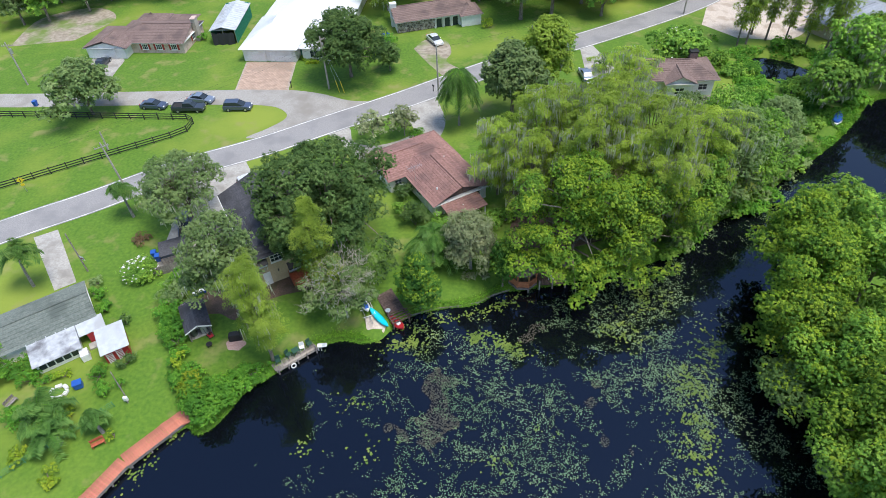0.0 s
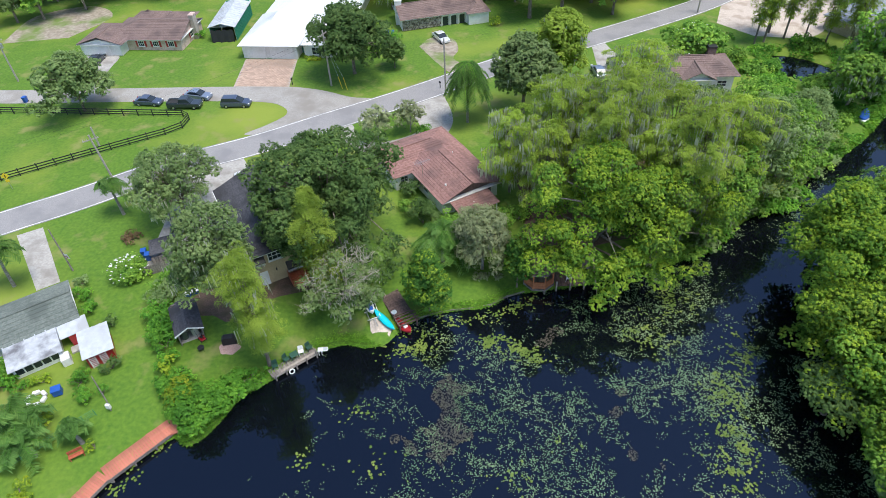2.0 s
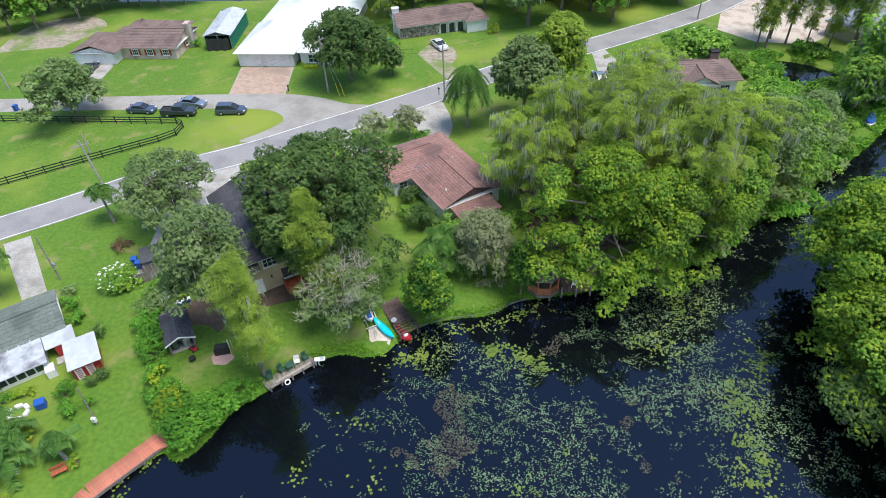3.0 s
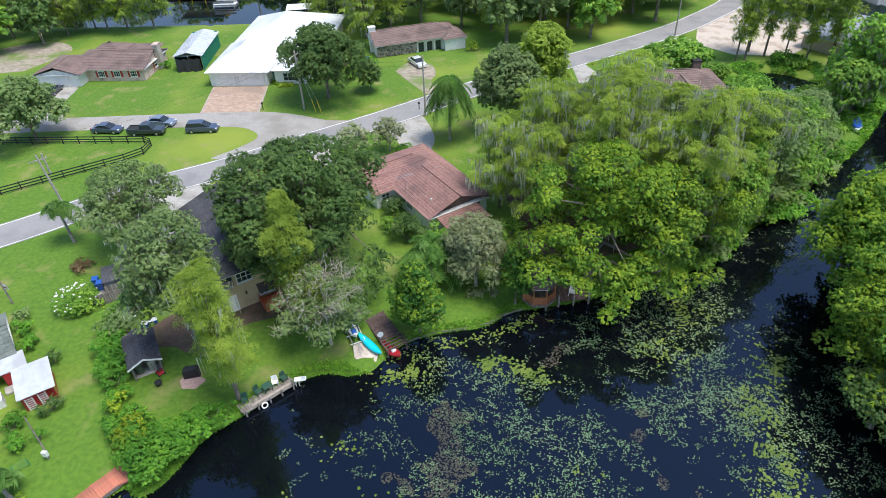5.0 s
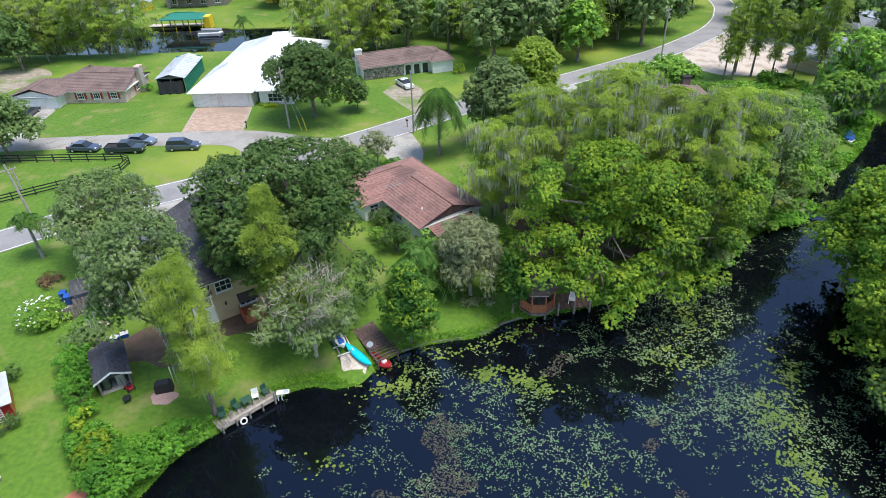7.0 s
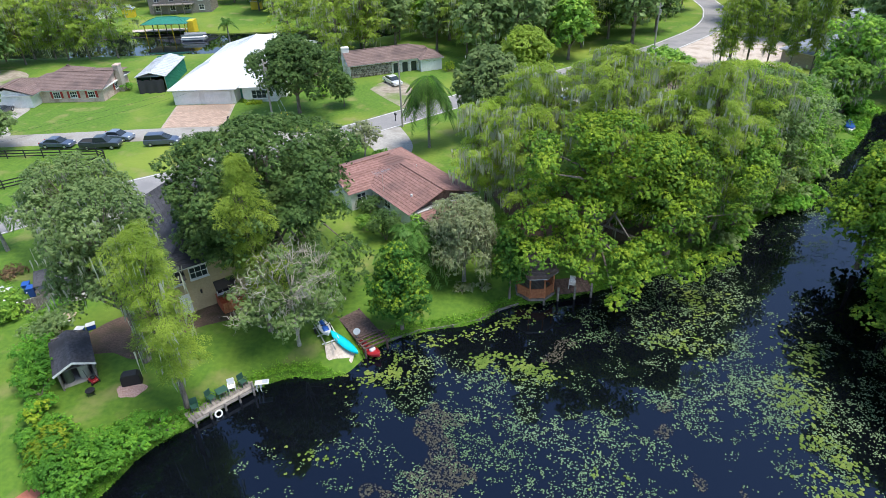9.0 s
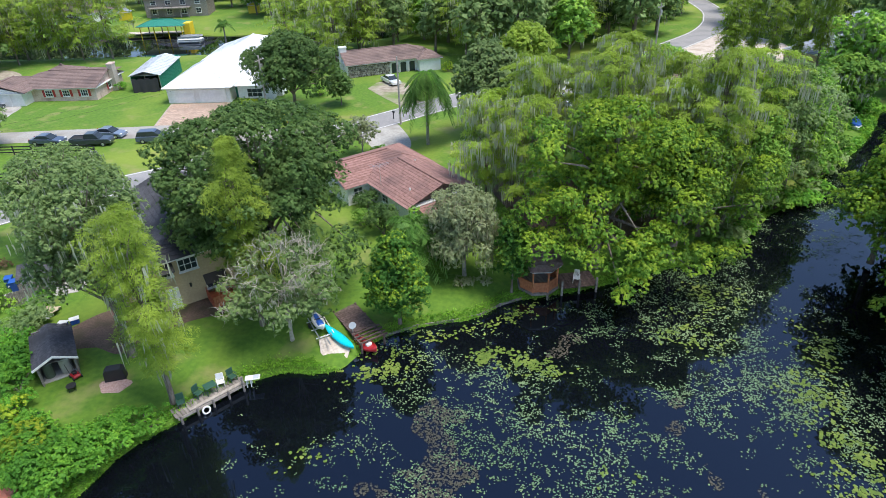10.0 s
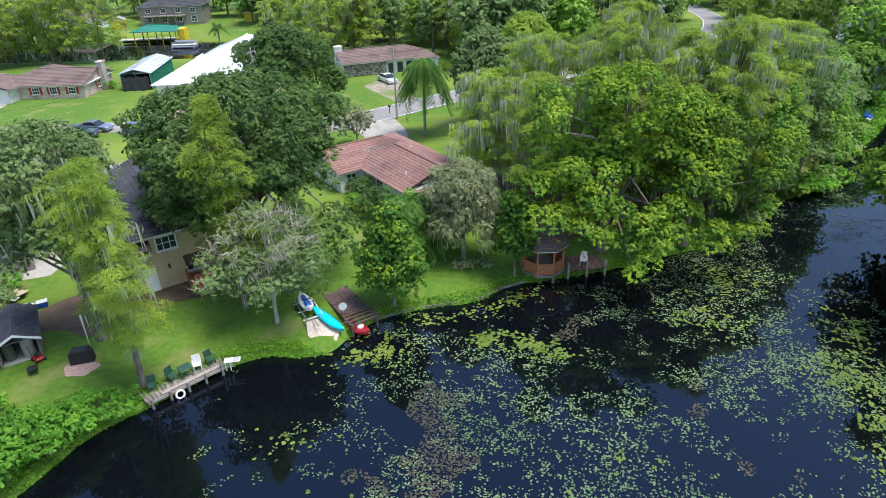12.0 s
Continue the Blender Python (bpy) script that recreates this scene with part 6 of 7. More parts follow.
def loft(profile, half, bm=None, tuck=0.0, top=None):
    """A side outline (x, z) widened to both sides; tuck narrows it towards the height top."""
    bm = bm or bmesh.new()
    rows = []
    for s, k in ((-1, 0.9), (-1, 1.0), (1, 1.0), (1, 0.9)):
        row = []
        for x, z in profile:
            w = half * (1 - tuck * (z / top if top else 0)) * k
            e = 0.06 if k < 1 else 0.0
            row.append(bm.verts.new((x * (1 - 0.0 * e), s * (w if k == 1.0 else w / 0.9), z) if k == 1.0 else (x * 0.985, s * (w / 0.9 + 0.0) * 1.0, z * 0.99 + 0.004)))
        rows.append(row)
    rows = [rows[1], rows[2]]
    n = len(profile)
    for i in range(n):
        bm.faces.new((rows[0][i], rows[0][(i + 1) % n], rows[1][(i + 1) % n], rows[1][i]))
    bm.faces.new(rows[0][::-1])
    bm.faces.new(rows[1])
    for v in list(bm.verts):
        if not v.link_faces:
            bm.verts.remove(v)
    bmesh.ops.recalc_face_normals(bm, faces=bm.faces)
    bmesh.ops.bevel(bm, geom=[e for e in bm.edges if abs(e.verts[0].co.y - e.verts[1].co.y) < 1e-4 and e.calc_face_angle(0) > 0.9], offset=0.07, segments=2, affect="EDGES", profile=0.6)
    return bm


def car(x, y, turn, kind, colour, label, z=G):
    t = thing("car" if kind != "pickup" else "pickup_truck", pose(x, y, z, 0, 0, turn), label, "car" if kind != "pickup" else "truck", "parked cars")
    if kind == "sedan":
        L, body = 4.7, [(-2.35, 0.3), (-2.33, 0.78), (-2.1, 0.95), (-1.45, 0.98), (0.75, 0.92), (1.9, 0.8), (2.3, 0.62), (2.35, 0.3)]
        cab, roof = [(-1.75, 0.94), (-1.0, 1.38), (0.2, 1.42), (1.15, 0.9)], [(-1.05, 1.36), (-0.95, 1.42), (0.15, 1.46), (0.3, 1.39)]
    elif kind == "van":
        L, body = 4.9, [(-2.45, 0.32), (-2.45, 0.9), (-2.3, 1.05), (0.9, 1.02), (1.9, 0.95), (2.38, 0.7), (2.45, 0.32)]
        cab, roof = [(-2.4, 1.0), (-2.05, 1.66), (0.1, 1.7), (1.35, 1.0)], [(-2.15, 1.62), (-1.95, 1.72), (0.1, 1.75), (0.35, 1.62)]
    else:
        L, body = 5.7, [(-2.85, 0.42), (-2.85, 1.05), (-0.85, 1.08), (-0.8, 1.1), (1.1, 1.1), (2.6, 1.05), (2.85, 0.85), (2.85, 0.42)]
        cab, roof = [(-0.8, 1.06), (-0.62, 1.78), (0.75, 1.8), (1.4, 1.08)], [(-0.66, 1.74), (-0.55, 1.84), (0.7, 1.86), (0.85, 1.74)]
    part("body", loft(body, 0.9), M[colour], t, smooth=False)
    part("glazing", loft(cab, 0.84, tuck=0.16, top=1.7), M["glass"], t, "dark tinted glass")
    part("roof_panel", loft(roof, 0.72), M[colour], t)
    if kind == "pickup":
        part("cargo_bed", box((-1.85, 0, 1.09), (1.75, 1.5, 0.06)), M["rubber"], t, "black open cargo bed")
        for s in (-1, 1):
            part("bed_wall", box((-1.85, s * 0.82, 1.14), (1.95, 0.12, 0.22), bevel=0.02), M[colour], t)
        part("tailgate", box((-2.79, 0, 1.14), (0.1, 1.6, 0.22), bevel=0.02), M[colour], t)
    wheel = tube([(0, -0.11, 0), (0, 0.11, 0)], [0.34, 0.34], 14)
    me = from_bm("tyre", wheel, M["rubber"])
    rim = from_bm("rim", tube([(0, -0.12, 0), (0, 0.12, 0)], [0.2, 0.2], 10), M["steel"])
    for wx in (-L * 0.31, L * 0.31):
        for s in (-1, 1):
            w = part("wheel", me, None, t, "black tyre", pose(wx, s * 0.82, 0.34))
            part("rim", rim, None, w)
    for s in (-1, 1):
        part("headlight", box((L / 2 - 0.1, s * 0.66, 0.72), (0.22, 0.34, 0.14), bevel=0.03), M["lamp_clear"], t)
        part("tail_light", box((-L / 2 + 0.04, s * 0.7, 0.82), (0.12, 0.26, 0.2), bevel=0.02), M["lamp_red"], t)
        part("mirror", box((L * 0.16, s * 1.0, 1.0), (0.14, 0.18, 0.12), bevel=0.03), M[colour], t)
    return t


car(-44.5, 94.0, 3, "van", "car_navy", "dark navy minivan parked on the grass edge")
car(-53.2, 93.3, 2, "pickup", "car_black", "black pickup truck parked on the grass edge")
car(-52.2, 96.5, -8, "sedan", "car_silver", "blue-grey sedan parked on the side street")
car(-60.1, 94.2, -3, "sedan", "car_navy", "dark blue sedan parked on the grass edge")
car(-12.3, 120.4, -58, "sedan", "car_white", "white sedan on the gravel patch by the stone house")
car(-34.9, 72.9, 35, "van", "car_white", "white van beside the two-storey house")
car(-41.4, 62.4, 115, "pickup", "car_navy", "dark pickup truck under the oak by the canopy")
car(-77.8, 110.0, 95, "sedan", "car_black", "black car in front of the white garage")
car(19.0, 102.4, 150, "sedan", "car_white", "white sedan on the shaded drive")
car(16.6, 106.4, 100, "sedan", "car_silver", "grey sedan on the shaded drive")

# ---- fences, poles and street things ----
fence = thing("rail_fence", pose(0, 0, G), "black three-rail wooden fence along the field", "fence")
run = [(-112.0, 40.5), (-95.0, 53.6), (-74.4, 70.0), (-64.3, 77.0), (-53.0, 84.6), (-51.0, 86.6), (-50.9, 89.2), (-52.4, 90.2), (-68, 90.3), (-87.4, 90.4), (-112, 90.6)]
post_me = from_bm("post", box((0, 0, 0.6), (0.14, 0.14, 1.4), bevel=0.015), M["black"])
for (ax, ay), (bx_, by_) in zip(run, run[1:]):
    ln = math.hypot(bx_ - ax, by_ - ay)
    n = max(1, round(ln / 2.5))
    a = math.atan2(by_ - ay, bx_ - ax)
    rail_me = from_bm("rail", box((ln / n / 2, -0.09, 0), (ln / n, 0.04, 0.15)), M["black"])
    for k in range(n):
        px, py = ax + (bx_ - ax) * k / n, ay + (by_ - ay) * k / n
        part("post", post_me, None, fence, "", pose(px, py, 0, 0, 0, math.degrees(a)))
        for z in (0.3, 0.7, 1.12):
            part("rail", rail_me, None, fence, "", pose(px, py, z, 0, 0, math.degrees(a)))


M["pole_wood"] = mat("pole_wood", (0.30, 0.27, 0.24), (0.42, 0.39, 0.35), scale=4, rough=0.9, bump=0.3)


def pole(x, y, h, label, arm=True, lean=(0, 0), box_on=True, turn=0, r=0.17):
    t = thing("utility_pole", pose(x, y, G, 0, 0, turn), label, "pole", "utility poles")
    part("shaft", tube([(0, 0, -0.4), (lean[0], lean[1], h)], [r, r * 0.65], 9), M["pole_wood" if r > 0.12 else "wood_grey"], t)
    if arm:
        part("crossarm", box((lean[0], lean[1], h - 0.7), (2.0, 0.1, 0.12)), M["pole_wood"], t)
        for k in (-0.9, -0.4, 0.4, 0.9):
            part("insulator", tube([(lean[0] + k, lean[1], h - 0.64), (lean[0] + k, lean[1], h - 0.42)], [0.05, 0.03], 6), M["steel"], t)
    if box_on:
        part("transformer", tube([(lean[0] + 0.3, lean[1], h - 2.2), (lean[0] + 0.3, lean[1], h - 1.3)], [0.24, 0.24], 10), M["steel"], t, "grey transformer can")
    return t


pole(-29.8, 101.3, 10.0, "grey wooden utility pole on the lawn corner", turn=70)
pole(-52.5, 68.8, 9.8, "grey wooden utility pole on the road verge", lean=(-0.6, 0.4), box_on=False, turn=40)
pole(-9.4, 98.3, 10.0, "thin weathered utility pole at the drive", arm=False, box_on=False)
pole(-89.1, 101.9, 8.6, "wooden utility pole beside the side street", turn=10)
pole(-51.4, 53.6, 6.6, "wooden pole with a small flag and lamp", arm=False, box_on=False, r=0.11)
pole(-36.9, 34.8, 4.6, "leaning dark garden light pole with white box", arm=False, box_on=False, lean=(-0.3, 0.5), r=0.08)
pole(-62.3, 81.0, 3.4, "short wooden stub pole behind the fence", arm=False, box_on=False)
pole(38.9, 133.8, 10.0, "wooden utility pole at the road bend", turn=40)
fl = thing("flag", pose(-51.33, 53.58, G + 2.0), "small red and white flag", "flag")
part("cloth", slab([(0, 0, 0.9), (0.55, -0.1, 0.8), (0.5, 0.0, 0.0), (0, 0, 0.2)], 0.02), M["white"], fl)
part("stripe", slab([(0, -0.03, 0.5), (0.5, -0.12, 0.42), (0.5, -0.12, 0.3), (0, -0.03, 0.38)], 0.02), M["red"], fl)
wb = thing("meter_box", pose(-36.8, 34.6, G), "white meter box on a post", "box")
part("case", box((0, 0, 0.75), (0.45, 0.3, 0.6), bevel=0.04), M["white"], wb)
part("post", box((0, 0.0, 0.2), (0.1, 0.1, 0.5)), M["pole_wood"], wb)


def wire(a, b, sag=0.8):
    t = thing("power_line", pose(0, 0, 0), "thin dark overhead power line", "cable", "power lines")
    a, b = Vector(a), Vector(b)
    pts = [a.lerp(b, k / 10) - Vector((0, 0, sag * 4 * (k / 10) * (1 - k / 10))) for k in range(11)]
    part("strand", tube(pts, [0.009] * 11, 4), M["rubber"], t)


for dz in (9.3, 8.6):
    wire((-29.8, 101.3, G + dz), (-9.4, 98.3, G + dz))
    wire((-29.8, 101.3, G + dz), (-62.0, 68.0, G + dz))
wire((-9.4, 98.3, G + 9.4), (38.9, 133.8, G + 9.0), 1.4)
for k in (0, 1):
    g = thing("guy_wire", pose(-27.6 + 0.9 * k, 100.2 - 0.2 * k, G), "guy wire with yellow plastic guard", "cable", "guy wires")
    part("guard", tube([(0, 0, 0), (-0.5, 0.2, 2.2)], [0.05, 0.05], 6), M["yellow"], g)
    part("strand", tube([(-0.5, 0.2, 2.2), (-2.1 - 0.9 * k, 1.0, 8.2)], [0.02, 0.02], 4), M["steel"], g)

sg = thing("road_sign", pose(-69.6, 69.6, G, 0, 0, 25), "yellow diamond road sign with arrow plate", "sign")
part("post", box((0, 0.04, 1.1), (0.07, 0.05, 2.4)), M["steel"], sg)
part("diamond", box((0, 0, 2.2), (0.75, 0.03, 0.75), turn=pose(0, 0, 0, 0, 45, 0)), M["yellow"], sg)
part("plate", box((0, 0, 1.4), (0.5, 0.03, 0.4)), M["yellow"], sg)
part("arrow_mark", box((0, -0.03, 2.2), (0.1, 0.02, 0.45)), M["black"], sg)
mb = thing("mailbox", pose(-36.9, 101.6, G), "black mailbox on a post", "mailbox", "mailboxes")
part("post", box((0, 0, 0.5), (0.1, 0.1, 1.1)), M["black"], mb)
part("case", box((0, 0, 1.15), (0.25, 0.5, 0.28), bevel=0.06), M["black"], mb)
copy_thing(mb, pose(-10.6, 100.8, G, 0, 0, 40))


def bin_(x, y, turn=0, m="blue", label="blue wheeled rubbish bin"):
    t = thing("wheelie_bin", pose(x, y, G, 0, 0, turn), label, "bin", "rubbish bins")
    bm = bmesh.new()
    a = [bm.verts.new((sx * 0.24, sy * 0.28, 0.06)) for sx, sy in ((-1, -1), (1, -1), (1, 1), (-1, 1))]
    b = [bm.verts.new((sx * 0.32, sy * 0.38, 1.0)) for sx, sy in ((-1, -1), (1, -1), (1, 1), (-1, 1))]
    for i in range(4):
        bm.faces.new((a[i], a[(i + 1) % 4], b[(i + 1) % 4], b[i]))
    bm.faces.new(a[::-1])
    bm.faces.new(b)
    part("tub", bm, M[m], t)
    part("lid", box((0, 0, 1.04), (0.68, 0.82, 0.09), bevel=0.03), M[m], t)
    for s in (-1, 1):
        part("wheel", tube([(s * 0.22, 0.32, 0.1), (s * 0.3, 0.32, 0.1)], [0.1, 0.1], 8), M["rubber"], t)


bin_(-43.4, 56.6, 20)
bin_(-42.6, 56.0, 20)
bin_(-82.8, 94.3)
bin_(-23.0, 121.8, 10)
bin_(-22.1, 122.2, 10)
bin_(-11.7, 71.9, 30, "grey_metal", "blue-grey air conditioner tub by the wall")

# ---- the garden by the boardwalk ----
bw = thing("boardwalk", pose(0, 0, 0), "red-painted wooden boardwalk along the shore", "boardwalk")
way = [Vector(p) for p in ((-30.3, 33.6), (-34.4, 28.2), (-36.2, 24.2), (-41.0, 17.4), (-46.5, 12.4))]
for a, b in zip(way, way[1:]):
    d = (b - a).normalized()
    n = int((b - a).length / 0.24)
    ang = math.degrees(math.atan2(d.y, d.x))
    wide = 1.7 if a is way[0] else 1.5
    plank = from_bm("plank", box((0.11, 0, 0), (0.22, wide, 0.05), bevel=0.008), M["deck_red"])
    for k in range(n):
        p = a + d * 0.24 * k
        part("plank", plank, None, bw, "", pose(p.x, p.y, 0.72, 0, 0, ang))
    part("beam", box(((b - a).length / 2, wide / 2 - 0.03, 0.5), ((b - a).length, 0.1, 0.36)), M["wood_grey"], bw, "weathered edge beam", pose(a.x, a.y, 0, 0, 0, ang))
    for k in range(0, n, 9):
        p = a + d * 0.24 * k + Vector((-d.y, d.x)) * (wide / 2 - 0.02)
        part("stake", tube([(p.x, p.y, -1.0), (p.x, p.y, 0.7)], [0.1, 0.1], 7), M["wood_grey"], bw)
part("platform", prism([(-30.3, 34.7), (-29.3, 33.0), (-31.0, 31.9), (-32.4, 32.4)], 0.55, 0.715), M["deck_red"], bw)


def bench(x, y, turn, m, label):
    t = thing("garden_bench", pose(x, y, G - 0.02, 0, 0, turn), label, "bench", "garden seats")
    for k in range(4):
        part("seat_slat", box((0, -0.2 + 0.12 * k, 0.45), (1.3, 0.1, 0.04)), M[m], t)
    for k in range(3):
        part("back_slat", box((0, 0.27, 0.6 + 0.14 * k), (1.3, 0.04, 0.1)), M[m], t)
    for s in (-0.58, 0.58):
        part("leg", box((s, -0.18, 0.22), (0.07, 0.07, 0.46)), M[m], t)
        part("leg", box((s, 0.27, 0.45), (0.07, 0.07, 0.92)), M[m], t)


bench(-37.5, 29.6, 38, "wood_red", "reddish wooden garden bench on the lawn")
bench(-49.4, 33.6, 75, "wood_grey", "grey wooden garden bench on the lawn")
bb = thing("storage_box", pose(-43.2, 36.2, G, 0, 0, 30), "bright blue covered box on the lawn", "box")
part("tub", box((0, 0, 0.4), (0.9, 0.8, 0.8), bevel=0.08), M["blue"], bb)
part("lid", box((0, 0, 0.82), (0.98, 0.88, 0.08), bevel=0.03), M["blue"], bb)
for k in range(6):
    a = k * 1.047
    rk = thing("fire_ring_seat", pose(-45.0 + 0.8 * math.cos(a), 35.3 + 0.8 * math.sin(a), G, 0, 0, math.degrees(a)), "curved white stone seat round a fire ring", "seat", "fire ring seats")
    part("block", box((0, 0, 0.2), (0.42, 0.72, 0.4), bevel=0.08), M["white"], rk)
wf = thing("wire_fence", pose(0, 0, G), "low green wire fence across the lawn", "fence")
for k in range(14):
    x, y = -38.0 - 0.75 * k, 34.0 - 0.85 * k
    part("post", tube([(x, y, -0.2), (x, y, 1.0)], [0.03, 0.03], 5), M["green_metal"], wf)
    for z in (0.25, 0.5, 0.75, 0.98):
        part("strand", tube([(x, y, z), (x - 0.75, y - 0.85, z)], [0.014, 0.014], 4), M["green_metal"], wf)

# ---- the small shed, canopy and clutter ----
ds = thing("garden_shed", pose(-31.95, 43.65, G, 0, 0, 32), "open-fronted shed with black shingle roof and white trim", "shed", "sheds")
for s in (-1.2, 1.2):
    part("side_wall", box((s, 2.3, 0.9), (0.1, 3.8, 1.8)), M["wood_grey"], ds)
part("back_wall", box((0, 4.2, 1.1), (2.4, 0.1, 2.2)), M["wood_grey"], ds)
rf = part("roof", box((0, 2.1, 1.78), (2.5, 4.3, 0.05)), M["wood_grey"], ds)
courses(rf, (-1.5, 4.5, 1.75), (-1.5, -0.3, 1.75), (0, -0.3, 2.45), (0, 4.5, 2.45), M["shingle_black"], 0.3)
courses(rf, (1.5, -0.3, 1.75), (1.5, 4.5, 1.75), (0, 4.5, 2.45), (0, -0.3, 2.45), M["shingle_black"], 0.3)
for s in (-1, 1):
    part("bargeboard", slab([(s * 1.52, -0.36, 1.8), (0, -0.36, 2.52), (0, -0.3, 2.52), (s * 1.52, -0.3, 1.8)], 0.17), M["white"], ds, "white roof trim")
    part("post", box((s * 1.2, 0.0, 0.88), (0.12, 0.12, 1.76)), M["wood_grey"], ds)
part("floor", box((0, 2.2, 0.04), (2.4, 4.0, 0.08)), M["concrete"], ds)
for x, r, m in ((-0.7, 0.36, "oak_tank"), (0.45, 0.4, "tan_tank")):
    M[m] = plain(m, (0.10, 0.12, 0.08) if m == "oak_tank" else (0.42, 0.40, 0.33), 0.5)
    tk = thing("water_tank", ds.matrix_basis @ pose(x, 0.9, 0.08), "upright plastic water tank inside the shed", "tank", "tanks")
    part("drum", tube([(0, 0, 0), (0, 0, 1.1), (0, 0, 1.3)], [r, r, r * 0.6], 14), M[m], tk)
    part("cap", tube([(0, 0, 1.28), (0, 0, 1.36)], [0.12, 0.12], 8), M["black"], tk)
mw = thing("lawn_mower", ds.matrix_basis @ pose(0.9, -0.25, 0.0, 0, 0, 20), "red lawn mower in front of the shed", "mower")
part("deck", box((0, 0, 0.25), (0.55, 0.8, 0.24), bevel=0.08), M["red"], mw)
part("engine", box((0, 0.05, 0.45), (0.3, 0.32, 0.2), bevel=0.04), M["black"], mw)
for s in (-1, 1):
    part("handle", tube([(s * 0.22, 0.35, 0.3), (s * 0.22, 0.85, 0.95)], [0.02, 0.02], 5), M["black"], mw)
    for yy_ in (-0.3, 0.3):
        part("wheel", tube([(s * 0.27, yy_, 0.13), (s * 0.34, yy_, 0.13)], [0.13, 0.13], 10), M["rubber"], mw)
cn = thing("canopy", pose(-40.7, 57.2, G, 0, 0, 28), "flat black canopy roof on wooden posts", "canopy")
part("roof", box((0, 0, 1.6), (3.6, 3.1, 0.1), bevel=0.02), M["shingle_black"], cn)
for x in (-1.6, 1.6):
    for y in (-1.35, 1.35):
        part("post", box((x, y, 0.78), (0.1, 0.1, 1.56)), M["wood_grey"], cn)
for k in range(9):
    part("slat", box((-1.6 + 0.4 * k, -1.5, 0.6), (0.34, 0.04, 1.2)), M["wood_grey"], cn)
cf = thing("board_fence", pose(-40.2, 54.0, G, 0, 0, 28), "dark weathered board fence", "fence")
for k in range(14):
    part("board", box((-1.6 + 0.25 * k, 0, 0.7), (0.22, 0.05, 1.4)), M["wood_grey"], cf)
part("rail", box((0, 0.05, 1.1), (3.4, 0.06, 0.1)), M["wood_grey"], cf)
rg2 = np.random.default_rng(31)
M["cardboard"] = plain("plywood", (0.52, 0.42, 0.30), 0.8)
for k in range(7):
    q = thing("plywood_sheet", pose(-37.6 + rg2.normal() * 0.7, 51.4 + rg2.normal() * 1.0, G + 0.06 + 0.09 * k, rg2.normal() * 4, rg2.normal() * 4, rg2.uniform(0, 180)), "weathered tan plywood sheet in a scrap pile", "scrap", "scrap pile")
    part("sheet", box((0, 0, 0.05), (rg2.uniform(0.8, 1.5), rg2.uniform(0.5, 1.0), 0.06), bevel=0.01), M["cardboard" if k % 3 else "white"], q)
for k in range(2):
    q = thing("blue_tub", pose(-35.2 + 0.7 * k, 50.2 + 0.5 * k, G, 0, 0, 30 * k), "blue and white plastic tub among the scrap", "tub", "tubs")
    part("tub", box((0, 0, 0.25), (0.7, 0.5, 0.5), bevel=0.08), M["blue"], q)
    part("rim", box((0, 0, 0.5), (0.78, 0.58, 0.06), bevel=0.02), M["white"], q)
gr = thing("covered_grill", pose(-27.9, 43.7, G, 0, 0, 15), "grill under a black cover", "grill")
part("cover", loft([(-0.75, 0.02), (-0.7, 0.85), (-0.5, 1.05), (0.5, 1.05), (0.7, 0.85), (0.75, 0.02)], 0.36), M["black"], gr)
fp = tagged(new("stone_ring", from_bm("stone_ring", prism([(-27.7 + (1.15 + 0.15 * math.sin(3 * a)) * math.cos(a), 42.9 + (0.85 + 0.1 * math.sin(5 * a)) * math.sin(a)) for a in np.linspace(0, 6.28, 20)[:-1]], G - 0.06, G + 0.02), mat("pink_gravel", (0.42, 0.24, 0.20), (0.6, 0.42, 0.36), scale=9, bump=0.6))), "pinkish gravel patch under the grill", "gravel", kind="structure")
for x, y, lab in ((-30.6, 42.5, "small black fire bowl on the lawn"), (-31.6, 39.6, "black covered box near the hedge")):
    q = thing("fire_bowl", pose(x, y, G), lab, "bowl", "small garden things")
    part("bowl", tube([(0, 0, 0.18), (0, 0, 0.3), (0, 0, 0.48)], [0.12, 0.3, 0.36], 12), M["black"], q)
    for k in range(3):
        part("leg", tube([(0.1 * math.cos(2.1 * k), 0.1 * math.sin(2.1 * k), 0.2), (0.3 * math.cos(2.1 * k), 0.3 * math.sin(2.1 * k), 0)], [0.02, 0.02], 5), M["black"], q)

# ---- docks ----
dk = thing("dock", pose(-22.0, 39.8, 0, 0, 0, 42), "weathered grey wooden dock along the bank", "dock")
for k in range(21):
    part("plank", box((0.0 + 0.25 * k, 0.62, 0.62), (0.23, 1.15, 0.05), bevel=0.006), M["wood_grey"], dk)
M["wood_pale"] = mat("wood_pale", (0.30, 0.26, 0.22), (0.42, 0.37, 0.32), scale=5, rough=0.9, bump=0.3)
part("kerb_beam", box((3.0, 0.16, 0.7), (4.2, 0.3, 0.1), bevel=0.02), M["wood_pale"], dk, "pale sun-bleached edge beam")
part("fascia", box((2.6, 0.0, 0.5), (5.2, 0.06, 0.22)), M["wood_pale"], dk)
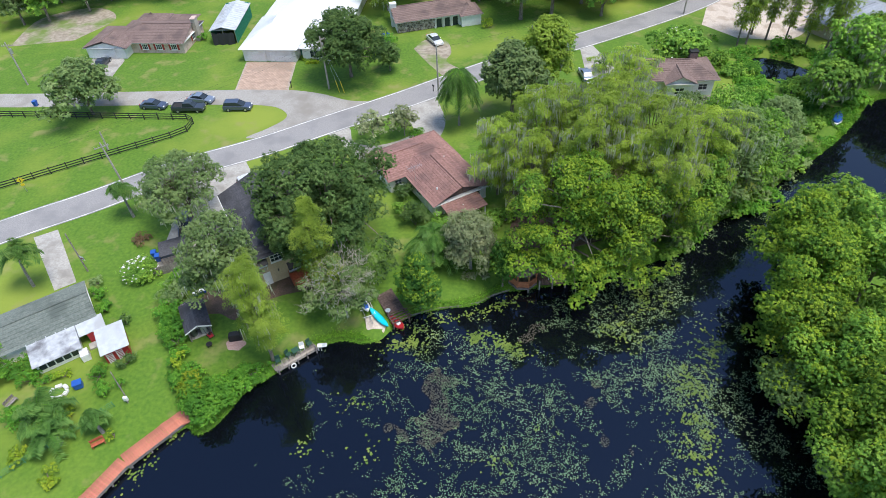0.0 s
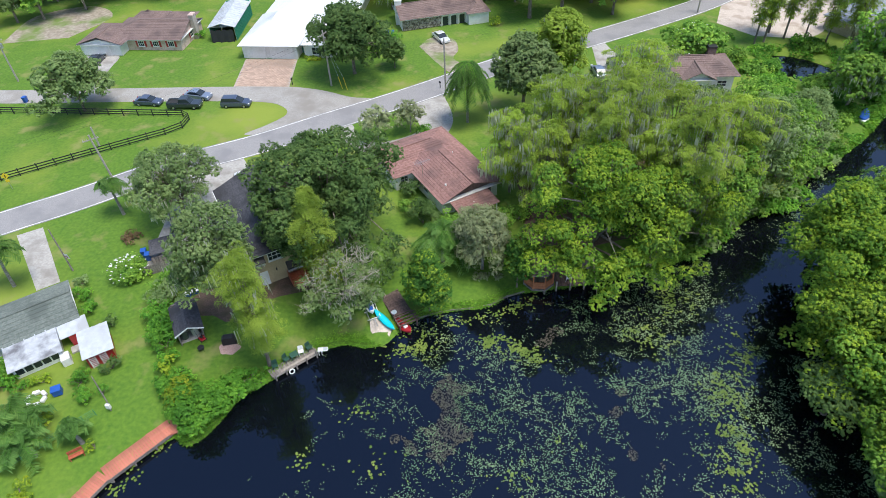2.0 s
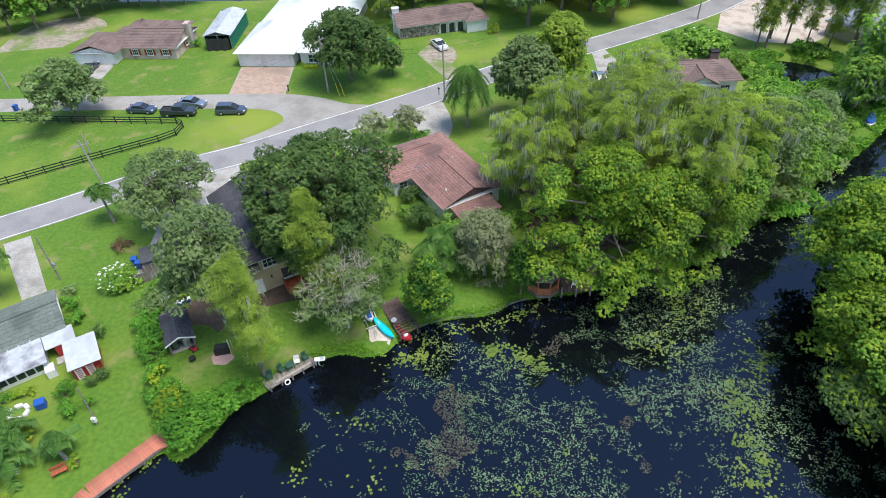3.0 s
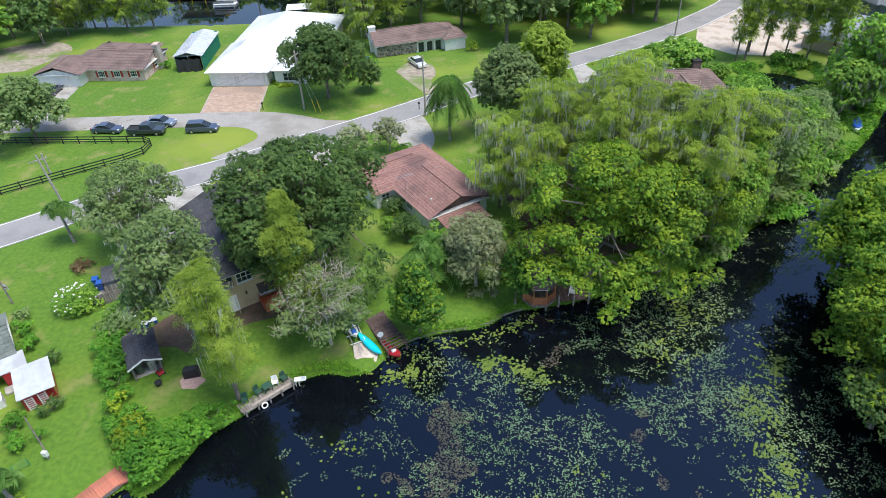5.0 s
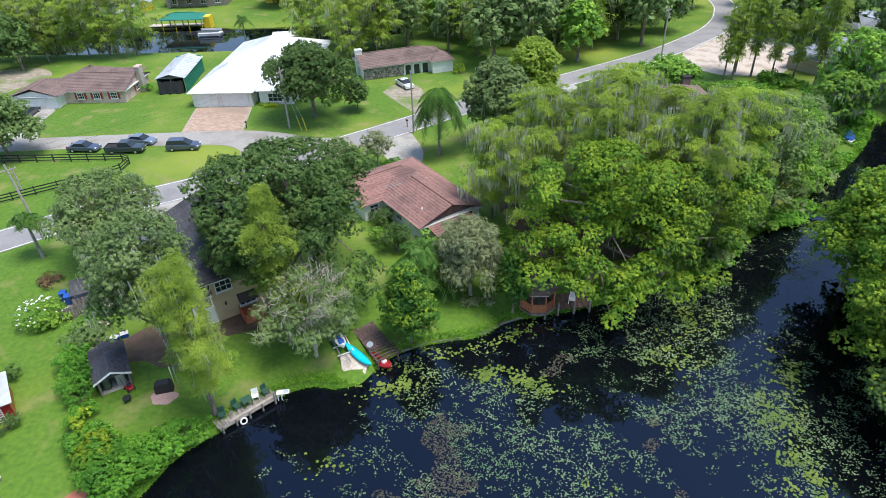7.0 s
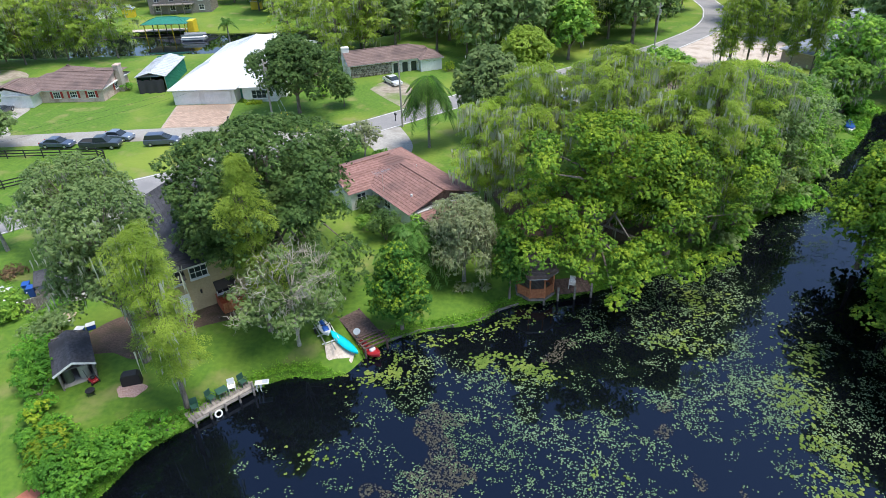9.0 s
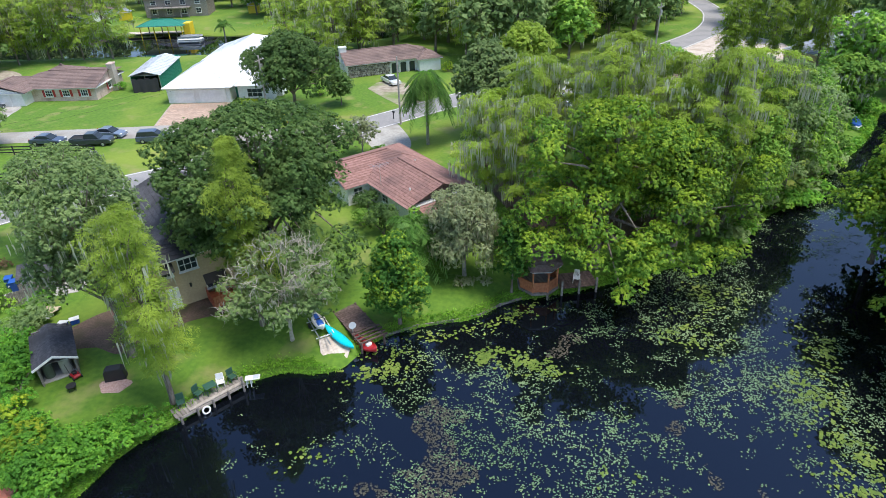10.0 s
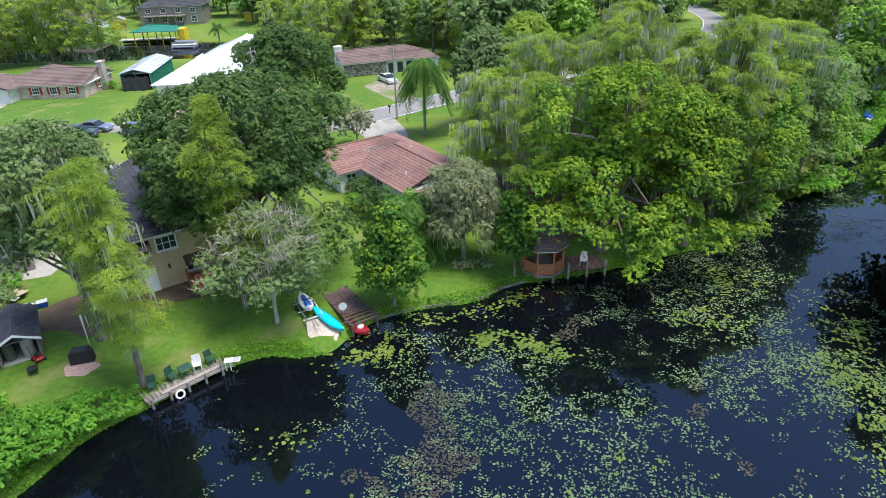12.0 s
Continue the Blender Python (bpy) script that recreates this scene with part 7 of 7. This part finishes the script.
for k in range(5):
    part("stake", tube([(0.2 + 1.18 * k, -0.06, -1.0), (0.2 + 1.18 * k, -0.06, 0.75 if k < 4 else 1.4)], [0.09, 0.09], 8), M["wood_grey"], dk)
    part("stake", tube([(0.2 + 1.18 * k, 1.15, -0.6), (0.2 + 1.18 * k, 1.15, 0.6)], [0.09, 0.09], 8), M["wood_grey"], dk)
lr = thing("life_ring", pose(-20.45, 40.95, 0.22, 70, 0, 42), "white life ring hung on the dock", "life ring")
bm = bmesh.new()
ring = [[bm.verts.new(((0.26 + 0.07 * math.cos(b)) * math.cos(a), (0.26 + 0.07 * math.cos(b)) * math.sin(a), 0.07 * math.sin(b))) for b in (2 * math.pi * j / 8 for j in range(8))] for a in (2 * math.pi * i / 16 for i in range(16))]
for i in range(16):
    for j in range(8):
        bm.faces.new((ring[i][j], ring[(i + 1) % 16][j], ring[(i + 1) % 16][(j + 1) % 8], ring[i][(j + 1) % 8]))
part("ring", bm, M["white"], lr, smooth=True)
ft = thing("cleaning_table", pose(-17.9, 43.4, 0.62, 0, 0, 10), "white plastic fish cleaning table over the water", "table")
part("top", box((0.25, 0, 0.35), (1.1, 0.55, 0.07), bevel=0.03), M["white"], ft)
part("sink", box((0.5, 0, 0.4), (0.4, 0.4, 0.06), bevel=0.02), M["grey_metal"], ft)
for x in (-0.2, 0.1):
    for y in (-0.2, 0.2):
        part("leg", box((x, y, 0.0), (0.07, 0.07, 0.75)), M["white"], ft)
M["dark_green"] = plain("dark_green_plastic", (0.03, 0.09, 0.06), 0.5)


def garden_chair(m, mt, label):
    t = thing("garden_chair", m, label, "chair", "dock chairs")
    part("seat", box((0, 0, 0.4), (0.55, 0.5, 0.05), bevel=0.02), M[mt], t)
    part("backrest", box((0, 0.27, 0.72), (0.55, 0.05, 0.6), bevel=0.02), M[mt], t)
    for sx in (-0.24, 0.24):
        part("arm", box((sx * 1.1, 0.0, 0.62), (0.06, 0.5, 0.04)), M[mt], t)
        for sy in (-0.2, 0.22):
            part("leg", box((sx, sy, 0.2), (0.05, 0.05, 0.4)), M[mt], t)


for x, y, r, mt, lb in ((2.0, 1.0, 20, "dark_green", "dark green plastic garden chair on the dock"), (0.7, 0.95, -15, "dark_green", "dark green plastic garden chair on the dock"), (4.6, 0.9, 10, "dark_green", "dark green plastic garden chair on the dock"), (3.7, 0.95, -20, "white", "pale green-white garden chair on the dock")):
    garden_chair(dk.matrix_basis @ pose(x, y, 0.645, 0, 0, r), mt, lb)
tb = thing("patio_table", dk.matrix_basis @ pose(2.85, 0.85, 0.645), "dark green square patio table on the dock", "table")
part("top", box((0, 0, 0.68), (0.85, 0.75, 0.04), bevel=0.02), M["dark_green"], tb)
for x in (-0.35, 0.35):
    for y in (-0.3, 0.3):
        part("leg", box((x, y, 0.33), (0.05, 0.05, 0.66)), M["dark_green"], tb)

pd = thing("landing_stage", pose(-12.9, 51.5, 0, 0, 0, -57), "dark brown wooden landing stage with slatted end", "dock")
for k in range(15):
    part("plank", box((0.12 + 0.25 * k, 1.1, 0.95), (0.23, 2.2, 0.05), bevel=0.006), M["wood_brown"], pd)
for k in range(4):
    part("beam", box((3.98 + 0.45 * k, 1.2, 0.98), (0.12, 2.5, 0.12)), M["wood_brown"], pd)
for y in (0.08, 2.12):
    part("side_beam", box((2.7, y, 0.84), (5.4, 0.12, 0.17)), M["wood_brown"], pd)
    for x in (0.2, 2.0, 3.9, 5.35):
        part("stake", tube([(x, y, -1.0), (x, y, 1.08)], [0.1, 0.1], 8), M["wood_brown"], pd)
sd = thing("satellite_dish", pose(-10.75, 48.55, 0.97, 0, 0, 20), "grey satellite dish on the landing stage", "dish")
part("mast", tube([(0, 0, 0), (0, 0, 0.7)], [0.04, 0.04], 6), M["steel"], sd)
part("dish", tube([(0, 0.0, 0.75), (0, -0.08, 0.78), (0, -0.16, 0.8)], [0.08, 0.24, 0.31], 16), M["grey_metal"], sd)


def hull(L, W, H, n=12, nose=1.0):
    """A pointed hull, open at the top, keel along x."""
    bm = bmesh.new()
    rows = []
    for i in range(n + 1):
        s = i / n * 2 - 1
        w = W / 2 * (max(0.0, 1 - abs(s) ** 2.2)) ** 0.8 + 0.02
        lift = H * 0.55 * abs(s) ** 3
        rows.append([bm.verts.new((s * L / 2, y * w, z * H + lift)) for y, z in ((-0.5, 0.95), (-1, 0.75), (-0.75, 0.25), (0, 0), (0.75, 0.25), (1, 0.75), (0.5, 0.95))])
    for a, b in zip(rows, rows[1:]):
        for i in range(7):
            bm.faces.new((a[i], a[(i + 1) % 7], b[(i + 1) % 7], b[i]))
    bm.faces.new(rows[0])
    bm.faces.new(rows[-1][::-1])
    bmesh.ops.recalc_face_normals(bm, faces=bm.faces)
    return bm


ky = thing("kayak", pose(-11.8, 47.85, 0.84, 0, 9, -42), "bright turquoise kayak pulled up on the ramp", "kayak")
part("hull", hull(3.5, 0.82, 0.34), M["cyan"], ky, smooth=True)
part("cockpit", tube([(0, 0, 0.3), (0, 0, 0.335)], [0.27, 0.25], 12), M["cyan"], ky)
jb = thing("jet_boat", pose(-9.75, 47.75, 0.02, 0, 0, -44), "red and white jet boat moored at the landing stage", "boat")
part("hull", hull(2.9, 1.15, 0.55), M["red"], jb, smooth=True)
part("seat", box((-0.3, 0, 0.62), (1.0, 0.36, 0.3), bevel=0.1), M["red"], jb)
part("console", box((0.5, 0, 0.62), (0.4, 0.5, 0.3), bevel=0.08), M["white"], jb)
part("deck_pad", box((-1.0, 0, 0.52), (0.5, 0.7, 0.06), bevel=0.02), M["white"], jb)
js = thing("jet_ski", pose(-13.6, 49.2, G - 0.1, 0, 0, -62), "blue and white jet ski on a trailer", "jet ski")
part("hull", hull(2.5, 0.95, 0.5), M["white"], js, m=pose(0, 0, 0.45), smooth=True)
part("seat", box((-0.25, 0, 1.0), (1.0, 0.34, 0.28), bevel=0.1), M["blue"], js)
part("hood", box((0.55, 0, 0.98), (0.7, 0.5, 0.26), bevel=0.1), M["blue"], js)
part("handlebar", box((0.25, 0, 1.22), (0.06, 0.7, 0.05)), M["black"], js)
for s in (-0.5, 0.5):
    part("trailer_rail", box((0.2, s, 0.36), (3.2, 0.08, 0.08)), M["steel"], js)
    part("trailer_wheel", tube([(-0.5, s * 1.25, 0.25), (-0.5, s * 1.45, 0.25)], [0.25, 0.25], 12), M["rubber"], js)
for k in (-0.9, 0.3, 1.5):
    part("trailer_bar", box((k, 0.0, 0.3), (0.08, 1.5, 0.07)), M["white"], js)
part("side_frame", box((0.3, 0.72, 0.42), (2.6, 0.07, 0.07)), M["white"], js, "white painted trailer side rail")
part("drawbar", box((2.2, 0, 0.36), (1.2, 0.08, 0.08)), M["steel"], js)
tagged(new("ramp", from_bm("ramp", slab([(-13.4, 47.7, 1.02), (-12.0, 48.3, 1.02), (-10.8, 47.2, 0.62), (-11.0, 46.2, 0.3), (-12.2, 45.6, 0.28), (-13.1, 46.5, 0.62)], 0.9), M["sand"])), "sloping pale sandy concrete boat ramp", "ramp", kind="structure")

# ---- gazebo ----
gz_ = thing("gazebo", pose(5.2, 55.4, 0.7, 0, 0, 22.5), "octagonal gazebo with dark roof and orange lattice", "gazebo")
R8 = [(1.75 * math.cos(k * math.pi / 4), 1.75 * math.sin(k * math.pi / 4)) for k in range(8)]
part("floor", prism([(1.1 * x, 1.1 * y) for x, y in R8], -0.15, 0.06), M["wood_grey"], gz_)
rf = part("roof", prism([(1.2 * x, 1.2 * y) for x, y in R8], 2.3, 2.42), M["white"], gz_, "pale eave board")
for k in range(8):
    a, b = R8[k], R8[(k + 1) % 8]
    courses(rf, (a[0] * 1.25, a[1] * 1.25, 2.42), (b[0] * 1.25, b[1] * 1.25, 2.42), (b[0] * 0.05, b[1] * 0.05, 3.35), (a[0] * 0.05, a[1] * 0.05, 3.35), M["shingle_brown"], 0.35)
    part("post", box((a[0], a[1], 1.15), (0.12, 0.12, 2.3)), M["wood_orange"], gz_)
    if k == 1:
        continue
    mid = ((a[0] + b[0]) / 2, (a[1] + b[1]) / 2)
    ang = math.degrees(math.atan2(b[1] - a[1], b[0] - a[0]))
    pn = part("lattice_panel", box((0, 0, 0.5), (1.24, 0.03, 0.9)), M["wood_orange"], gz_, "orange-stained lattice panel", pose(mid[0], mid[1], 0.06, 0, 0, ang))
    for j in range(6):
        for s in (-1, 1):
            part("lath", box((-0.5 + 0.2 * j, 0.03 * s, 0.5), (0.04, 0.02, 1.1), turn=None), M["wood_orange"], pn)
    part("rail", box((0, 0, 1.0), (1.3, 0.1, 0.08)), M["wood_orange"], pn)
part("finial", tube([(0, 0, 3.3), (0, 0, 3.6)], [0.1, 0.03], 8), M["shingle_brown"], gz_)
for k in range(4):
    part("stake", tube([(R8[k * 2][0], R8[k * 2][1], -1.4), (R8[k * 2][0], R8[k * 2][1], 0)], [0.1, 0.1], 7), M["wood_grey"], gz_)
gd = thing("deck", pose(7.0, 54.6, 0.72, 0, 0, 8), "weathered deck beside the gazebo", "deck")
for k in range(16):
    part("plank", box((0.2 + 0.22 * k, 0.9, 0.0), (0.2, 2.4, 0.05)), M["wood_brown"], gd)
for k in range(3):
    part("post", box((0.2 + 1.6 * k, -0.3, 0.0), (0.16, 0.16, 1.6)), M["wood_grey"], gd)
rc = thing("rocking_chair", pose(8.7, 55.4, 0.75, 0, 0, -15), "white slatted rocking chair on the deck", "chair")
for k in range(5):
    part("back_slat", box((-0.2 + 0.1 * k, 0.28, 0.75), (0.07, 0.03, 0.75)), M["white"], rc)
part("seat", box((0, 0, 0.42), (0.55, 0.55, 0.05), bevel=0.01), M["white"], rc)
for s in (-0.28, 0.28):
    part("arm", box((s, 0, 0.65), (0.06, 0.55, 0.04)), M["white"], rc)
    part("rocker", tube([(s, -0.45, 0.1), (s, 0, 0.02), (s, 0.5, 0.1)], [0.03, 0.03, 0.03], 5), M["white"], rc)
    for y in (-0.25, 0.28):
        part("leg", box((s, y, 0.25), (0.05, 0.05, 0.45)), M["white"], rc)
sw = thing("bulkhead", pose(0, 0, 0), "low weathered timber bulkhead along the lawn", "bulkhead")
edge = [Vector(p) for p in ((-8.2, 49.15), (-5.6, 50.3), (-2.6, 50.9), (-0.2, 51.6), (1.6, 53.0), (3.6, 53.9))]
for a, b in zip(edge, edge[1:]):
    ang = math.degrees(math.atan2(b.y - a.y, b.x - a.x))
    part("board", box(((b - a).length / 2, 0, 0.12), ((b - a).length, 0.07, 0.22)), M["wood_grey"], sw, "", pose(a.x, a.y, 0, 0, 0, ang))
    part("stake", tube([(a.x, a.y - 0.08, -0.8), (a.x, a.y - 0.08, 0.32)], [0.07, 0.07], 7), M["wood_grey"], sw)
bt = thing("boat", pose(55.6, 93.5, 0.05, 0, 0, 60), "small boat under a blue cover", "boat")
part("hull", hull(4.2, 1.7, 0.8), M["white"], bt, smooth=True)
part("cover", hull(3.6, 1.5, 0.5), M["blue"], bt, "blue canvas cover", pose(0, 0, 0.6), smooth=True)

# pavers of the garage drive
pb = [from_bm("paver", box((0, 0, 0), (0.56, 0.36, 0.03)), M["paver"])]
drive = bpy.data.objects["pavement_garage"]
cnt = 0
for j in range(28):
    for i in range(18):
        if cnt >= 300:
            break
        y = 101.0 + 0.385 * j
        f = (y - 100.7) / 10.9
        x0, x1 = -47.4 - 1.4 * f, -37.3 - 1.4 * f
        x = x0 + 0.35 + 0.58 * i + (0.29 if j % 2 else 0)
        if x < x1 - 0.25:
            part("paver", pb[0], None, drive, "", pose(x, y, G + 0.03))
            cnt += 1
rest = []
for j in range(28):
    for i in range(18):
        y = 101.0 + 0.385 * j
        f = (y - 100.7) / 10.9
        x = -47.4 - 1.4 * f + 0.35 + 0.58 * i + (0.29 if j % 2 else 0)
        if x < -37.3 - 1.4 * f - 0.25:
            cnt -= 1
            if cnt < 0:
                rest.append((x, y))
rest = np.array(rest)
q = np.array([[-0.28, -0.18], [0.28, -0.18], [0.28, 0.18], [-0.28, 0.18]])
vv = np.concatenate([rest[:, None, :] + q[None], np.full((len(rest), 4, 1), G + 0.045)], 2).reshape(-1, 3)
tagged(part("paver_field", raw_mesh("paver_field", vv, np.arange(len(vv)).reshape(-1, 4), M["paver"]), None, drive), kind="stuff")
